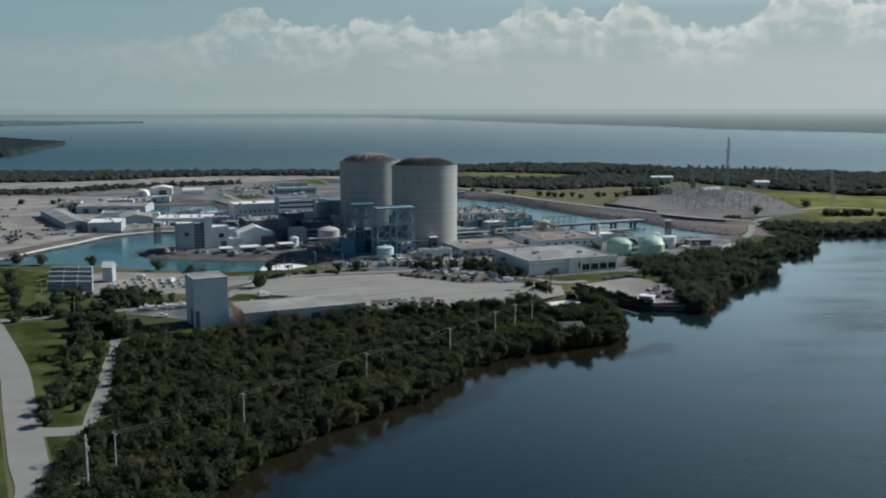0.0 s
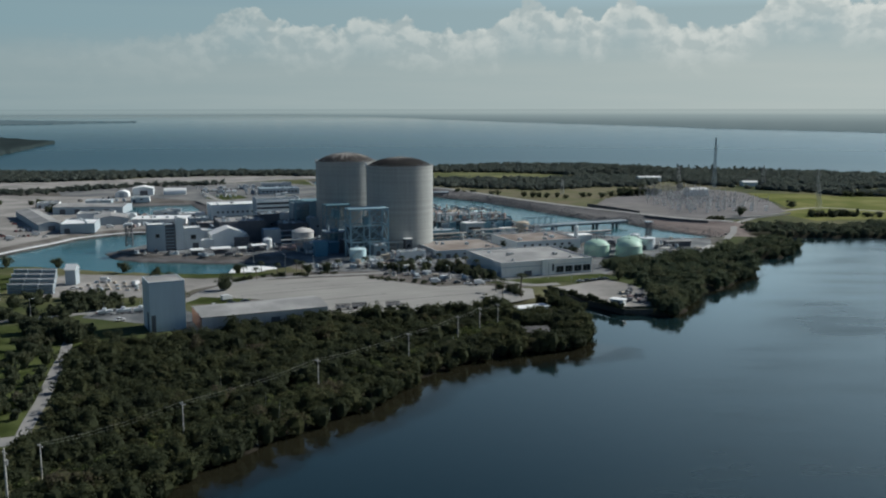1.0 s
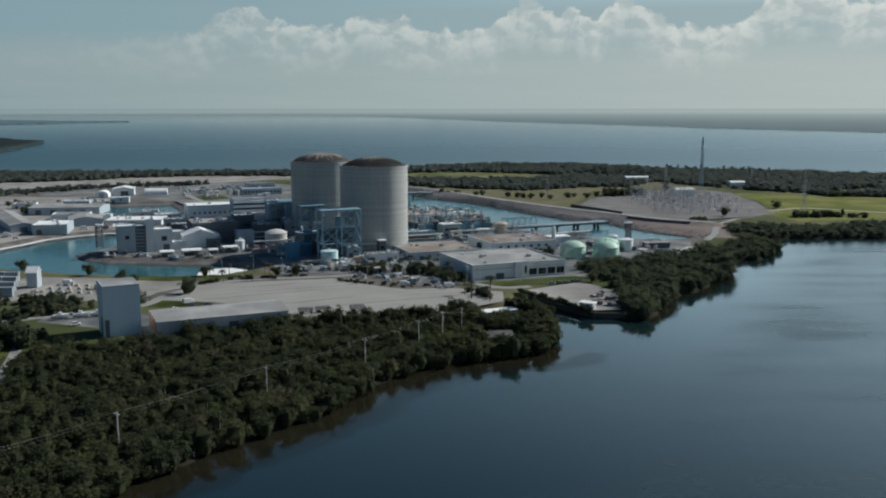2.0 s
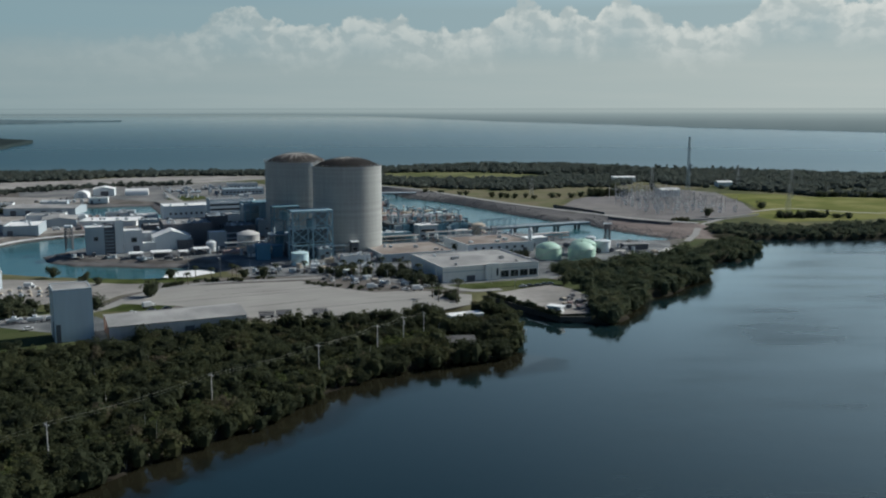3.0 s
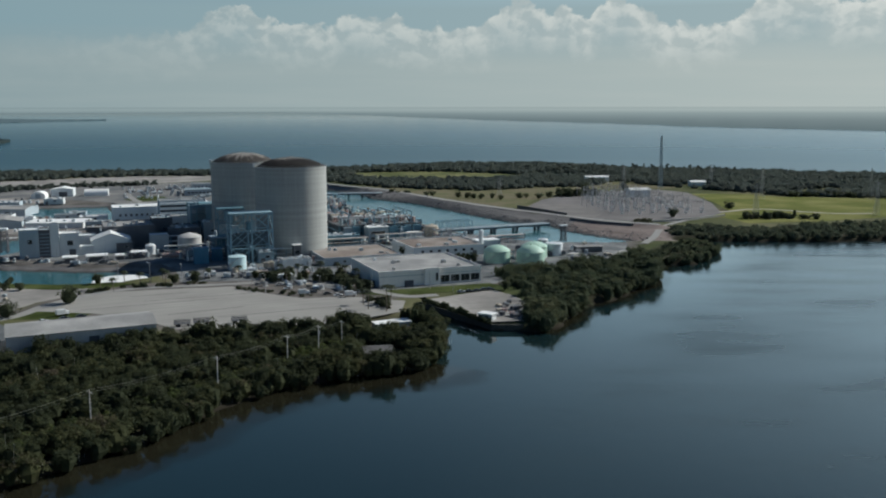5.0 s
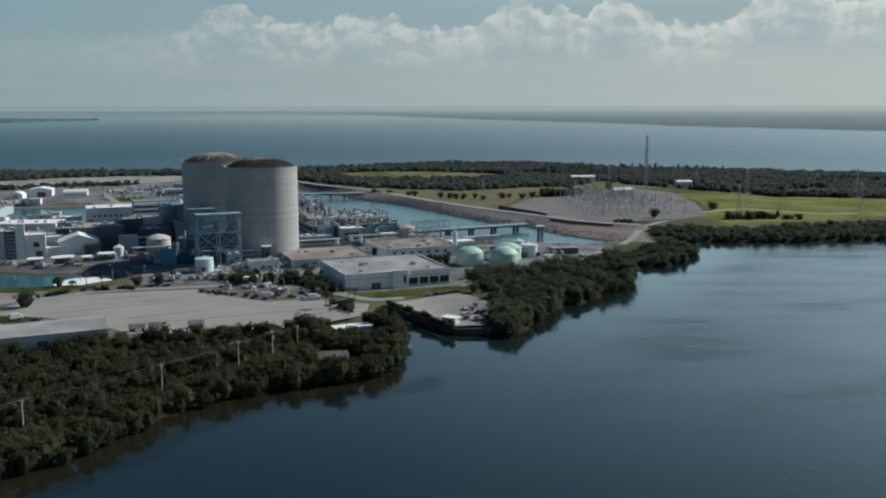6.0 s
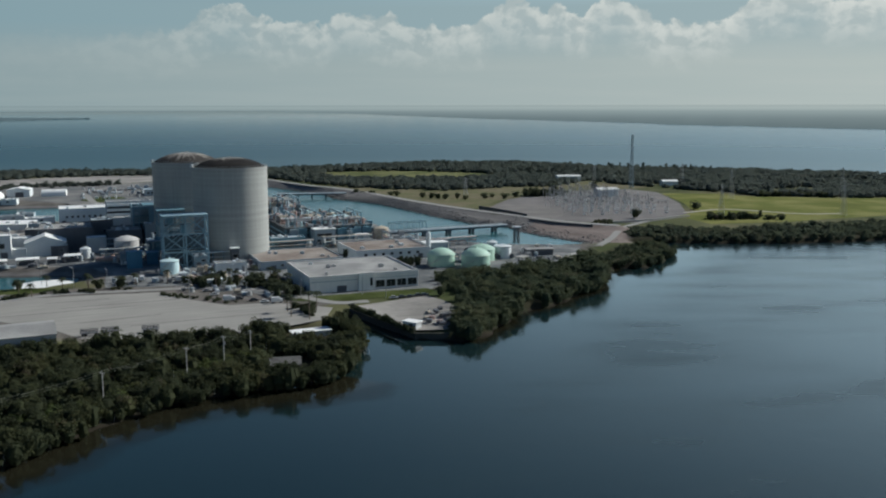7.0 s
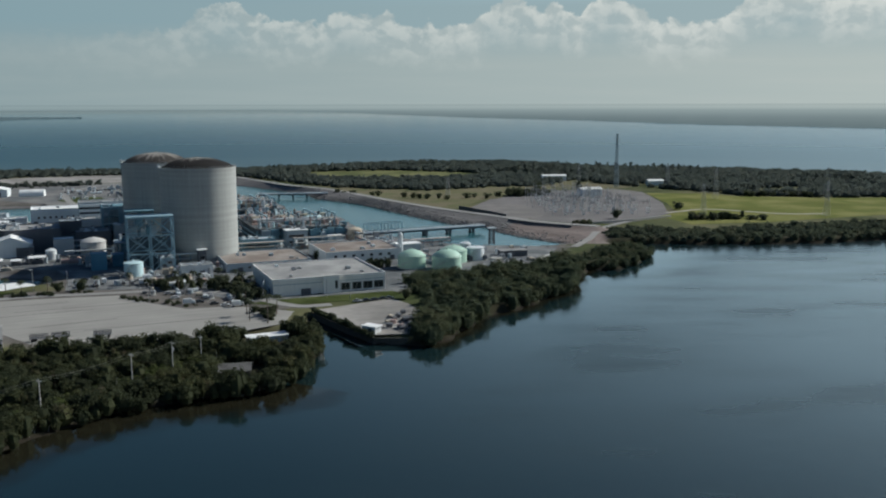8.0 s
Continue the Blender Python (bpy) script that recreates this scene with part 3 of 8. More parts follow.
def stones(at, rng):
    """Loose revetment stones on the canal banks, uneven blocks sunk into the slope."""
    n = len(at)
    unit = np.array([(-1, -1, -1), (1, -1, -1), (1, 1, -1), (-1, 1, -1), (-1, -1, 1), (1, -1, 1), (1, 1, 1), (-1, 1, 1)], float)
    turn = rng.uniform(0, 2 * np.pi, n)
    size = rng.gamma(3.0, 0.095, n)[:, None, None] * rng.uniform(0.7, 1.4, (n, 1, 3)) * np.array((1.0, 1.0, 0.6))
    v = unit[None] * size * rng.uniform(0.55, 1.0, (n, 8, 3))
    c, k = np.cos(turn)[:, None], np.sin(turn)[:, None]
    v = np.stack([v[..., 0] * c - v[..., 1] * k, v[..., 0] * k + v[..., 1] * c, v[..., 2]], -1) + at[:, None]
    quads = np.array([(0, 3, 2, 1), (4, 5, 6, 7), (0, 1, 5, 4), (1, 2, 6, 5), (2, 3, 7, 6), (3, 0, 4, 7)])
    f = (np.arange(n)[:, None, None] * 8 + quads[None]).reshape(-1, 4)
    tagged(new("revetment_stones", mesh_from("revetment_stones", v.reshape(-1, 3), f, M["rock"], False)), "loose grey and brown stones on the canal banks", "stones", kind="stuff")


def build_ground():
    xs = np.concatenate([np.arange(-900, -520, 20), np.arange(-520, -260, 4.0), np.arange(-260, 330, 2.5), np.arange(330, 700, 4.0), np.arange(700, 1101, 20)])
    ys = np.concatenate([np.arange(-200, 180, 20), np.arange(180, 560, 4.0), np.arange(560, 1000, 2.5), np.arange(1000, 1300, 4.0), np.arange(1300, 1625, 8.0)])
    X, Y = np.meshgrid(xs, ys)
    Xw, Yw = X + 2.2 * wobble(X, Y, 31) + 0.9 * wobble(X + 50, Y, 11), Y + 2.2 * wobble(X + 90, Y + 40, 29) + 0.9 * wobble(X, Y + 70, 12)
    sd = inside(Xw, Yw, LAND + LAND2)
    canal = np.maximum.reduce([inside(X, Y, c) for c in (FRONT_CANAL, BACK_CANAL, EAST_CANAL)])
    canal += 1.3 * wobble(X + 20, Y - 30, 19) + 0.7 * wobble(X, Y + 15, 7)
    shore, bank = np.clip((sd + 1.0) / 5.0, -1.2, 1), (np.clip((1.0 - canal) / (11.0 + 22.0 * np.exp(-(((X - 224) / 34) ** 2 + ((Y - 752) / 40) ** 2))), -1.2, 1))
    sd = np.minimum(sd, -canal)
    low = 1.0 - 0.68 * np.clip(inside(X, Y, [(-104, 262), (-95, 398), (-33, 436), (38, 462), (56, 476), (95, 440), (66, 370), (-61, 200)]) / 14 + 0.2, 0, 1)
    under = np.minimum(shore, bank)
    Z = np.where(under > 0, GRADE * np.minimum(shore * (2 - shore), bank) * low, under * 2.0)
    dike = line_distance(X, Y, DIKE)
    Z += np.where(sd > 0, 2.6 * np.exp(-(dike / 9) ** 2), 0)
    verts = np.stack([X, Y, Z], -1).reshape(-1, 3)
    nx, ny = len(xs), len(ys)
    i = (np.arange(ny - 1)[:, None] * nx + np.arange(nx - 1)).ravel()
    faces = np.stack([i, i + 1, i + nx + 1, i + nx], -1)
    me = mesh_from("ground", verts, faces, ground_material())
    plant = inside(X, Y, [(-224, 644), (-208, 612), (-182, 598), (-128, 590), (-96, 592), (-60, 552), (30, 520), (120, 545), (170, 590), (225, 690), (200, 720), (60, 890), (-60, 1080), (-200, 1200),
                          (-560, 1130), (-560, 600), (-300, 600)])
    lots = inside(X, Y, [(-125, 470), (-104, 536), (-60, 556), (30, 534), (64, 512), (50, 470), (-10, 430), (-60, 448)])
    spoil = inside(X, Y, [(180, 700), (250, 705), (263, 768), (258, 800), (200, 825), (185, 790)])
    plant = np.maximum.reduce([plant, np.minimum(lots, 8), np.minimum(spoil, 10)])
    swamp = inside(X, Y, [(-104, 262), (-95, 398), (-33, 436), (38, 462), (56, 476), (95, 440), (66, 370), (-61, 200)])
    grove = np.maximum(inside(X, Y, [(118, 446), (127, 440), (138, 452), (148, 472), (156, 496), (167, 502), (179, 516), (190, 534), (203, 549), (213, 577), (222, 602), (242, 612), (260, 631), (275, 662), (283, 695), (270, 712), (240, 690), (214, 642), (186, 622), (150, 594), (128, 570), (128, 500)]),
                       inside(X, Y, [(250, 716), (322, 712), (403, 716), (620, 788), (900, 860), (900, 890), (620, 830), (440, 790), (330, 764), (262, 760)]))
    swamp = np.maximum(swamp, grove + 5)
    for key, val in (("earth", np.clip(spoil / 10 + 0.6, 0, 1) * 0.9), ("bare", np.clip(plant / 20 + 0.5, 0, 1)), ("stone", np.clip((40 - dike) / 8, 0, 1) * np.clip((31 + canal) / 9, 0, 1) + np.clip((10 + canal) / 6, 0, 1) * 0.8),
                     ("mud", np.maximum(np.clip(1.15 - Z / 2.2, 0, 1) * np.clip((-canal - 12) / 6, 0, 1), np.clip(swamp / 10, 0, 0.8)))):
        a = me.attributes.new(key, "FLOAT", "POINT")
        a.data.foreach_set("value", np.clip(val, 0, 1).astype(np.float32).ravel())
    step = lambda p, v: np.clip(np.searchsorted(p, v), 0, len(p) - 1)
    rng = np.random.default_rng(71)
    x, y = rng.uniform(-10, 262, 110000), rng.uniform(690, 1100, 110000)
    iy, ix = step(ys, y), step(xs, x)
    ok = (canal[iy, ix] < 0.5) & (canal[iy, ix] > -rng.gamma(2.0, 4.2, len(x))) & (Z[iy, ix] > -0.2)
    stones(np.stack([x, y, Z[iy, ix]], -1)[ok], rng)
    tagged(new("ground", me), "flat coastal land with grass, bare soil and stony banks", "ground", kind="structure")


def far_reach(r):
    """Distances past the near sea draw in towards the sheet's rim; the sheet lifts to fit the camera's view, so that
    bearings and dips stay true from there.
    """
    r0, span = 1750.0, 3050.0
    k = np.where(r <= r0, r, r0 + span * (1 - np.exp(-(r - r0) / 4200.0)))
    return k, np.where(r <= r0, 0.0, EYE * (1 - k / np.maximum(r, 1)))


EYE, HUB = 98.4, (62.0, 38.0)


def build_water():
    rr = np.concatenate([[0.02], np.arange(60, 1751, 65.0), np.geomspace(1800, 15500, 40)])
    k, z = far_reach(rr)
    a = np.linspace(0, 2 * math.pi, 181)[:-1]
    verts = np.stack([HUB[0] + k[:, None] * np.sin(a), HUB[1] + k[:, None] * np.cos(a), np.repeat(z[:, None], len(a), 1)], -1).reshape(-1, 3)
    n = len(a)
    i, j = np.arange(len(rr) - 1)[:, None] * n, np.arange(n)
    q = (j + 1) % n
    faces = np.stack([i + j, i + n + j, i + n + q, i + q], -1).reshape(-1, 4)
    me = mesh_from("water", verts, faces[:, ::-1].copy(), M["lagoon"])
    me.materials.append(M["sea"])
    me.polygons.foreach_set("material_index", (np.arange(len(faces)) // n >= 17).astype(np.int32))
    tagged(new("water", me), "dark calm lagoon and open blue-grey sea", "water", kind="structure")
    for name, poly, what in (("canal_front", FRONT_CANAL, "intake basin"), ("canal_back", BACK_CANAL, "back canal"), ("canal_east", EAST_CANAL, "discharge canal")):
        cx, cy = np.mean(poly, 0)
        bm = bmesh.new()
        f = bm.faces.new([bm.verts.new((x, y, 0.12)) for x, y in poly])
        bm.normal_update()
        grown = bmesh.ops.inset_region(bm, faces=[f], thickness=3.0, use_outset=True)
        bmesh.ops.triangulate(bm, faces=bm.faces)
        bm.normal_update()
        bmesh.ops.recalc_face_normals(bm, faces=bm.faces)
        if sum(g.normal.z for g in bm.faces) < 0:
            bmesh.ops.reverse_faces(bm, faces=bm.faces)
        tagged(part(name, bm, M["canal"], None), "turquoise water of the " + what, "water", kind="structure")


build_ground()
build_water()


def silt(name, pts, width, label):
    """Brown silty water that thins out away from the shore; the trees' dark reflection is painted in too."""
    line = smooth_line(pts, 10)
    steps = 8
    verts, fade = [], []
    for i, q in enumerate(line):
        d = (line[min(i + 1, len(line) - 1)] - line[max(i - 1, 0)]).normalized()
        for k in range(steps + 1):
            f = k / steps
            verts.append((q.x + d.y * (f * width - 5), q.y - d.x * (f * width - 5), 0.03))
            fade.append(1 - f)
    n = steps + 1
    i, j = np.arange(len(line) - 1)[:, None] * n, np.arange(steps)
    faces = np.stack([i + j, i + j + 1, i + n + j + 1, i + n + j], -1).reshape(-1, 4)
    me = mesh_from(name, np.array(verts), faces, M["shallow"])
    me.attributes.new("fade", "FLOAT", "POINT").data.foreach_set("value", np.array(fade, np.float32))
    tagged(new(name, me), label, "water", kind="structure")


silt("shallows", [(-105, 60), (-70, 150), (-60, 227), (-57, 246), (-46, 263), (-30, 286), (-11, 308), (2, 334), (15, 354), (32, 371), (50, 378), (66, 382), (77, 388), (82, 396)], 32, "brown shallows with painted reflection of the overhanging mangroves")
silt("shallows_east", [(124, 448), (133, 458), (142, 478), (150, 502), (161, 509), (173, 522), (184, 540), (197, 555), (206, 582), (214, 607), (222, 622)], 17, "brown shallows with painted reflection along the mangrove grove")
M["bench"] = surface("tan bank gravel", (0.235, 0.212, 0.188), 0.95, var=0.3, scale=0.06, fine=0.6, bump=0.2, second=(0.16, 0.146, 0.13))
sheet("bank_bench", [(-201, 629), (-193, 621.5), (-180, 613.5), (-152, 609.5), (-128, 606), (-106, 607.5), (-106, 610.5), (-128, 609.5), (-152, 613), (-179, 617), (-191, 625), (-198, 632)], 2.0, M["bench"], "tan gravel bench along the basin's bank", "bank", 1.6)
ribbon("bank_path", [(-203, 637), (-196, 629), (-180, 621), (-152, 617), (-128, 614), (-108, 618)], 2.4, GRADE + 0.16, M["sandlot"], "pale path along the top of the basin's bank", "path", 8)
ribbon("basin_kerb", [(-420, 578), (-293, 603), (-285, 620), (-277, 651), (-266, 684), (-259, 712), (-241, 733), (-223, 744), (-187, 741)], 3.0, 1.75, M["whiteroof"], "pale concrete kerb along the basin's edge", "kerb", 8)


def far_land(name, shore, back, label, height=7.0, mat=None):
    """Low wooded land far over the sea: bearings in degrees with the shore's distance; it runs back to the second line."""
    az = np.linspace(shore[0][0], shore[-1][0], 150)
    near = np.interp(az, [s[0] for s in shore], [s[1] for s in shore]) * (1 + 0.012 * wobble(az * 40, az * 0, 23))
    far = np.interp(az, [s[0] for s in back], [s[1] for s in back])
    rows, steps = [], 10
    for s in range(steps + 1):
        r = near * (1 - s / steps) + far * (s / steps)
        k, z = far_reach(r)
        lift = (0 if s == 0 else height * (1 + 0.2 * wobble(az * 50, az * 0 + s * 9, 61))) * k / r
        rows.append(np.stack([HUB[0] + k * np.sin(np.radians(az)), HUB[1] + k * np.cos(np.radians(az)), z + lift + (0.3 if s else -0.5)], -1))
        if s == 0:
            k2, z2 = far_reach(r + 4)
            rows.append(np.stack([HUB[0] + k2 * np.sin(np.radians(az)), HUB[1] + k2 * np.cos(np.radians(az)), z2 + height * 0.8 * k2 / r], -1))
    verts = np.concatenate(rows)
    n = len(az)
    i, j = np.arange(len(rows) - 1)[:, None] * n, np.arange(n - 1)
    faces = np.stack([i + j, i + j + 1, i + n + j + 1, i + n + j], -1).reshape(-1, 4)
    me = mesh_from(name, verts, faces, mat or M["farland_haze"])
    return tagged(new(name, me), label, "land", kind="structure")


M["farland_haze"] = surface("far woodland in painted haze", (0.04, 0.045, 0.045), 1.0, var=0.10, scale=0.004, fine=0.03, bump=0, spec=0.0)
# haze of the air between, painted as emission that grows the farther the land lies
FAR_TREE = M["farland_haze"].node_tree
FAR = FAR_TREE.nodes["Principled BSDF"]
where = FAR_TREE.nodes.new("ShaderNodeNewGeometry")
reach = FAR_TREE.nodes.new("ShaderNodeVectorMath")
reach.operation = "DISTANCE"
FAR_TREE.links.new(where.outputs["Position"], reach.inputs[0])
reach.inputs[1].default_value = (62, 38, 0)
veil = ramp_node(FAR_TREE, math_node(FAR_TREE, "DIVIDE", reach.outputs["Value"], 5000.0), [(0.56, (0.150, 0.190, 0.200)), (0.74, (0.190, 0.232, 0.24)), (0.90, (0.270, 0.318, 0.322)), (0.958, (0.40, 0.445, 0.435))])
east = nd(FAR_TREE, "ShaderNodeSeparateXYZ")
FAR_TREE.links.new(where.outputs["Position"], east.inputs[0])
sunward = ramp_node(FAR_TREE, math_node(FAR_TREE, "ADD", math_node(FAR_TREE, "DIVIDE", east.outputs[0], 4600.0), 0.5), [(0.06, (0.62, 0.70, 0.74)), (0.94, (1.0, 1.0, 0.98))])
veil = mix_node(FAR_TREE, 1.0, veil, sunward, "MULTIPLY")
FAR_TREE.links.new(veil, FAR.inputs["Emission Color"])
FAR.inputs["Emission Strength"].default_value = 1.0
M["farspit_haze"] = surface("far spit in painted haze", (0.06, 0.075, 0.08), 1.0, var=0.10, scale=0.004, fine=0.03, bump=0, spec=0.0)
# haze over the spit, painted as a faint even emission
SPIT = M["farspit_haze"].node_tree.nodes["Principled BSDF"]
SPIT.inputs["Emission Color"].default_value, SPIT.inputs["Emission Strength"].default_value = (0.055, 0.085, 0.098, 1), 1.0
M["midland"] = surface("wooded headland", (0.032, 0.044, 0.045), 1.0, var=0.2, scale=0.01, fine=0.1, bump=0.2, spec=0.0)
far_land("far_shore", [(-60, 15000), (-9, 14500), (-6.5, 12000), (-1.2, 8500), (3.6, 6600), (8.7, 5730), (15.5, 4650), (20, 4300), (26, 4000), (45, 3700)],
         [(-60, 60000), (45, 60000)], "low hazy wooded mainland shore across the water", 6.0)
far_land("far_spit", [(-45, 6000), (-26, 6060), (-23, 6190), (-20.6, 6730), (-18.6, 6990)], [(-45, 9000), (-26, 8200), (-22, 7300), (-18.6, 7000)],
         "thin hazy spit of land far over the sea", 5.0, M["farspit_haze"])
far_land("headland", [(-45, 2000), (-27.6, 2121), (-26.6, 2171), (-25.6, 2342), (-23.5, 2848)], [(-45, 3700), (-26.8, 3415), (-25.1, 3075), (-23.5, 2860)],
         "dark wooded headland in the sea", 7.0, M["midland"])

# ------------------------------------------------------------ paved areas, roads, lawns
sheet("plant_yard", [(-112, 615), (-88, 613), (-73, 592), (-60, 552), (0, 556), (34, 522), (60, 522), (108, 541), (122, 560), (128, 598), (160, 600), (200, 640), (213, 690), (190, 697), (155, 699), (128, 719),
                     (104, 739), (73, 790), (48, 876), (4, 880), (-15, 970), (-80, 1068), (-150, 1000), (-185, 850), (-180, 738), (-183, 690), (-196, 655), (-200, 645), (-180, 629), (-150, 621)],
      GRADE + 0.06, M["yard"], "stained grey paving of the plant yard", "pavement")
sheet("parking_lot", [(-111, 480), (-99, 522), (-62, 532), (-40, 536), (-29, 539), (-8, 520), (14, 506), (33, 512), (64, 500), (63, 476), (44, 460), (18, 446), (-14, 437), (-33, 443), (-50, 458), (-79, 474)],
      GRADE + 0.10, M["lot"], "wide empty pale concrete parking lot", "pavement")
for i, (p, q) in enumerate([((-64, 501), (-11, 523)), ((-44, 471), (-13, 488)), ((-75, 512), (-48, 524)), ((-20, 466), (36, 489)), ((-88, 482), (-30, 507))]):
    ribbon("lot_seam", [p, ((p[0] + q[0]) / 2, (p[1] + q[1]) / 2), q], 0.8, GRADE + 0.106, M["gravel"], "dark tarred seam across the parking lot", "seam")
sheet("west_lot", [(-300, 618), (-288, 652), (-276, 690), (-268, 722), (-244, 744), (-226, 753), (-190, 752), (-190, 838), (-215, 828), (-283, 873), (-330, 930), (-300, 1010), (-400, 1030), (-520, 1040), (-520, 620), (-420, 594)],
      GRADE + 0.06, M["sandlot"], "dusty pale parking ground beside the basin", "pavement")
M["backlot"] = surface("worn yard surface", (0.128, 0.133, 0.135), 0.95, var=0.28, scale=0.03, fine=0.5, bump=0.1, rows=0.4, second=(0.20, 0.192, 0.18))
sheet("back_yard", [(-400, 1034), (-300, 1014), (-236, 975), (-190, 880), (-150, 1010), (-90, 1080), (-150, 1180), (-215, 1235), (-330, 1160), (-430, 1100)],
      GRADE + 0.06, M["backlot"], "worn grey storage yard behind the plant", "pavement")
sheet("gravel_yard", [(166, 925), (192, 872), (218, 832), (246, 812), (274, 810), (300, 826), (335, 872), (352, 960), (358, 1072), (335, 1110), (253, 1083), (190, 1000)], GRADE + 0.06, M["gravel"], "grey gravel of the switchyard", "pavement")
M["scraped"] = surface("scraped sandy soil", (0.205, 0.188, 0.176), 0.95, var=0.35, scale=0.05, fine=0.4, bump=0.15, rows=0.3, second=(0.135, 0.126, 0.120))
sheet("sand_flat", [(160, 908), (176, 944), (196, 968), (222, 945), (226, 862), (214, 842), (199, 836), (184, 866), (170, 890)], GRADE + 0.10, M["scraped"], "pale scraped sand flat behind the dike", "sand")
sheet("meadow", [(360, 1060), (420, 1050), (440, 1022), (528, 1000), (760, 1000), (700, 890), (527, 862), (450, 834), (400, 812), (358, 806), (334, 800), (322, 860), (345, 882), (356, 960)], GRADE + 0.05, M["field"], "bright yellow-green open meadow", "grass")
M["clearing"] = surface("rough clearing grass", (0.112, 0.126, 0.052), 0.95, spec=0.03, var=0.3, scale=0.02, fine=0.4, bump=0.3, second=(0.165, 0.165, 0.078))
sheet("far_meadow", [(-34, 1385), (6, 1400), (88, 1408), (185, 1362), (215, 1312), (165, 1252), (60, 1244), (-24, 1270)], GRADE + 0.05, M["clearing"], "green clearing in the coastal woods", "grass")
M["dry"] = surface("dry coastal grass", (0.188, 0.166, 0.108), 0.95, spec=0.03, var=0.3, scale=0.03, fine=0.4, bump=0.3, second=(0.118, 0.120, 0.062))
sheet("dry_field", [(-20, 1176), (32, 1136), (128, 1098), (206, 1142), (262, 1152), (300, 1222), (350, 1250), (366, 1130), (338, 1116), (252, 1088), (186, 1002), (160, 938), (146, 908), (112, 966), (70, 1030), (30, 1096)],
      GRADE + 0.05, M["dry"], "dry tan grass between dike and coastal woods", "grass")
sheet("quay_lot", [(74, 503), (104, 454), (118, 456), (126, 490), (117, 514), (108, 528), (86, 511)], GRADE + 0.08, M["sandlot"], "dusty concrete quay beside the inlet", "pavement")
sheet("hall_lawn", [(40, 517), (60, 512), (108, 531), (113, 540), (108, 546), (52, 526)], GRADE + 0.10, M["lawn"], "strip of mown lawn before the hall", "grass")
sheet("basin_lawn", [(-152, 537), (-120, 531), (-90, 538), (-82, 548), (-98, 552), (-120, 545), (-152, 549)], GRADE + 0.09, M["lawn"], "sunny lawn beside the basin", "grass")
sheet("corner_lawn", [(-116, 462), (-84, 462), (-80, 474), (-100, 500), (-112, 486)], GRADE + 0.05, M["lawn"], "lawn corner with a lone tree", "grass")
sheet("road_lawn", [(-95, 221), (-108.5, 248), (-131.5, 293.5), (-154.5, 339.5), (-195, 407.5), (-188, 414), (-165, 418), (-140, 400), (-128, 380), (-126, 350), (-114, 300), (-104, 270), (-95, 240)], GRADE + 0.03, M["lawn"], "lawn strip between road and gravel lane", "grass")
sheet("west_verge", [(-107, 219), (-119.5, 243.5), (-142.5, 289.5), (-165.5, 335.5), (-205, 402), (-260, 430), (-240, 330), (-170, 219)], GRADE + 0.03, M["lawn"], "mown verge on the far side of the road", "grass")
sheet("verge_lawn", [(-290, 470), (-245, 485), (-205, 422), (-196, 440), (-212, 478), (-222, 540), (-290, 560)], GRADE + 0.03, M["lawn"], "sunny lawn beside the access road", "grass")
sheet("store_yard", [(-190, 478), (-120, 478), (-116, 500), (-100, 520), (-104, 536), (-150, 540), (-200, 546), (-215, 520)], GRADE + 0.06, M["sandlot"], "pale gravel storage yard", "pavement")
sheet("block_yard", [(-150, 432), (-118, 420), (-92, 398), (-78, 392), (-84, 420), (-105, 446), (-122, 462), (-150, 448)], GRADE + 0.05, M["yard"], "paved yard round the tall block", "pavement")
# slab added in place of white foam, placed to fit the camera's view
sheet("outfall_foam_slab", [(-111.0, 560.0), (-112.0, 573.0), (-107.0, 580.0), (-96.0, 584.0), (-86.0, 578.0), (-81.0, 569.0), (-85.0, 558.0), (-94.0, 554.0), (-103.0, 553.0)], GRADE - 1.5, M["whiteroof"], "white slab standing in for foam at the basin's end", "pavement", 3.0)
ribbon("access_road", [(-90, 170), (-101, 220), (-114, 246), (-137, 292), (-160, 338), (-200, 405), (-240, 470)], 10.0, GRADE + 0.14, M["asphalt"], "sun-bleached two-lane access road", "road")
ribbon("road_spur", [(-127, 268), (-113, 269), (-106, 272)], 8, GRADE + 0.10, M["asphalt"], "short paved turning off the road", "road")
ribbon("gravel_lane", [(-107, 272), (-111, 286), (-117, 311), (-125, 339), (-132, 366), (-137, 382), (-140, 394)], 4.2, GRADE + 0.08, M["asphalt"], "pale gravel lane through the trees", "road")
ribbon("service_road", [(-207, 414), (-166, 433), (-127, 457), (-113, 468), (-106, 498), (-84, 531), (-41, 543), (-6, 550), (30, 540), (62, 512), (80, 514)], 6.0, GRADE + 0.13, M["asphalt"], "narrow service road", "road")
sheet("beach_flat", [(-700, 1090), (-527, 1113), (-466, 1128), (-406, 1152), (-344, 1176), (-276, 1195), (-200, 1262), (-150, 1282), (-108, 1268), (-96, 1282), (-140, 1330), (-200, 1338), (-309, 1336), (-380, 1304), (-441, 1256), (-505, 1228), (-575, 1218), (-700, 1226)], GRADE + 0.1, M["sandlot"], "wide pale sandy flat behind the beach", "sand")
ribbon("dike_road", [(-112, 1268), (-33, 1152), (23, 1090), (93, 970), (135, 904), (179, 848), (216, 802), (256, 774)], 9, GRADE + 2.75, M["asphalt"], "pale track on top of the dike", "road")
ribbon("meadow_track", [(335, 880), (380, 905), (430, 870), (470, 868)], 5, GRADE + 0.12, M["sand"], "sandy track in the meadow", "road")
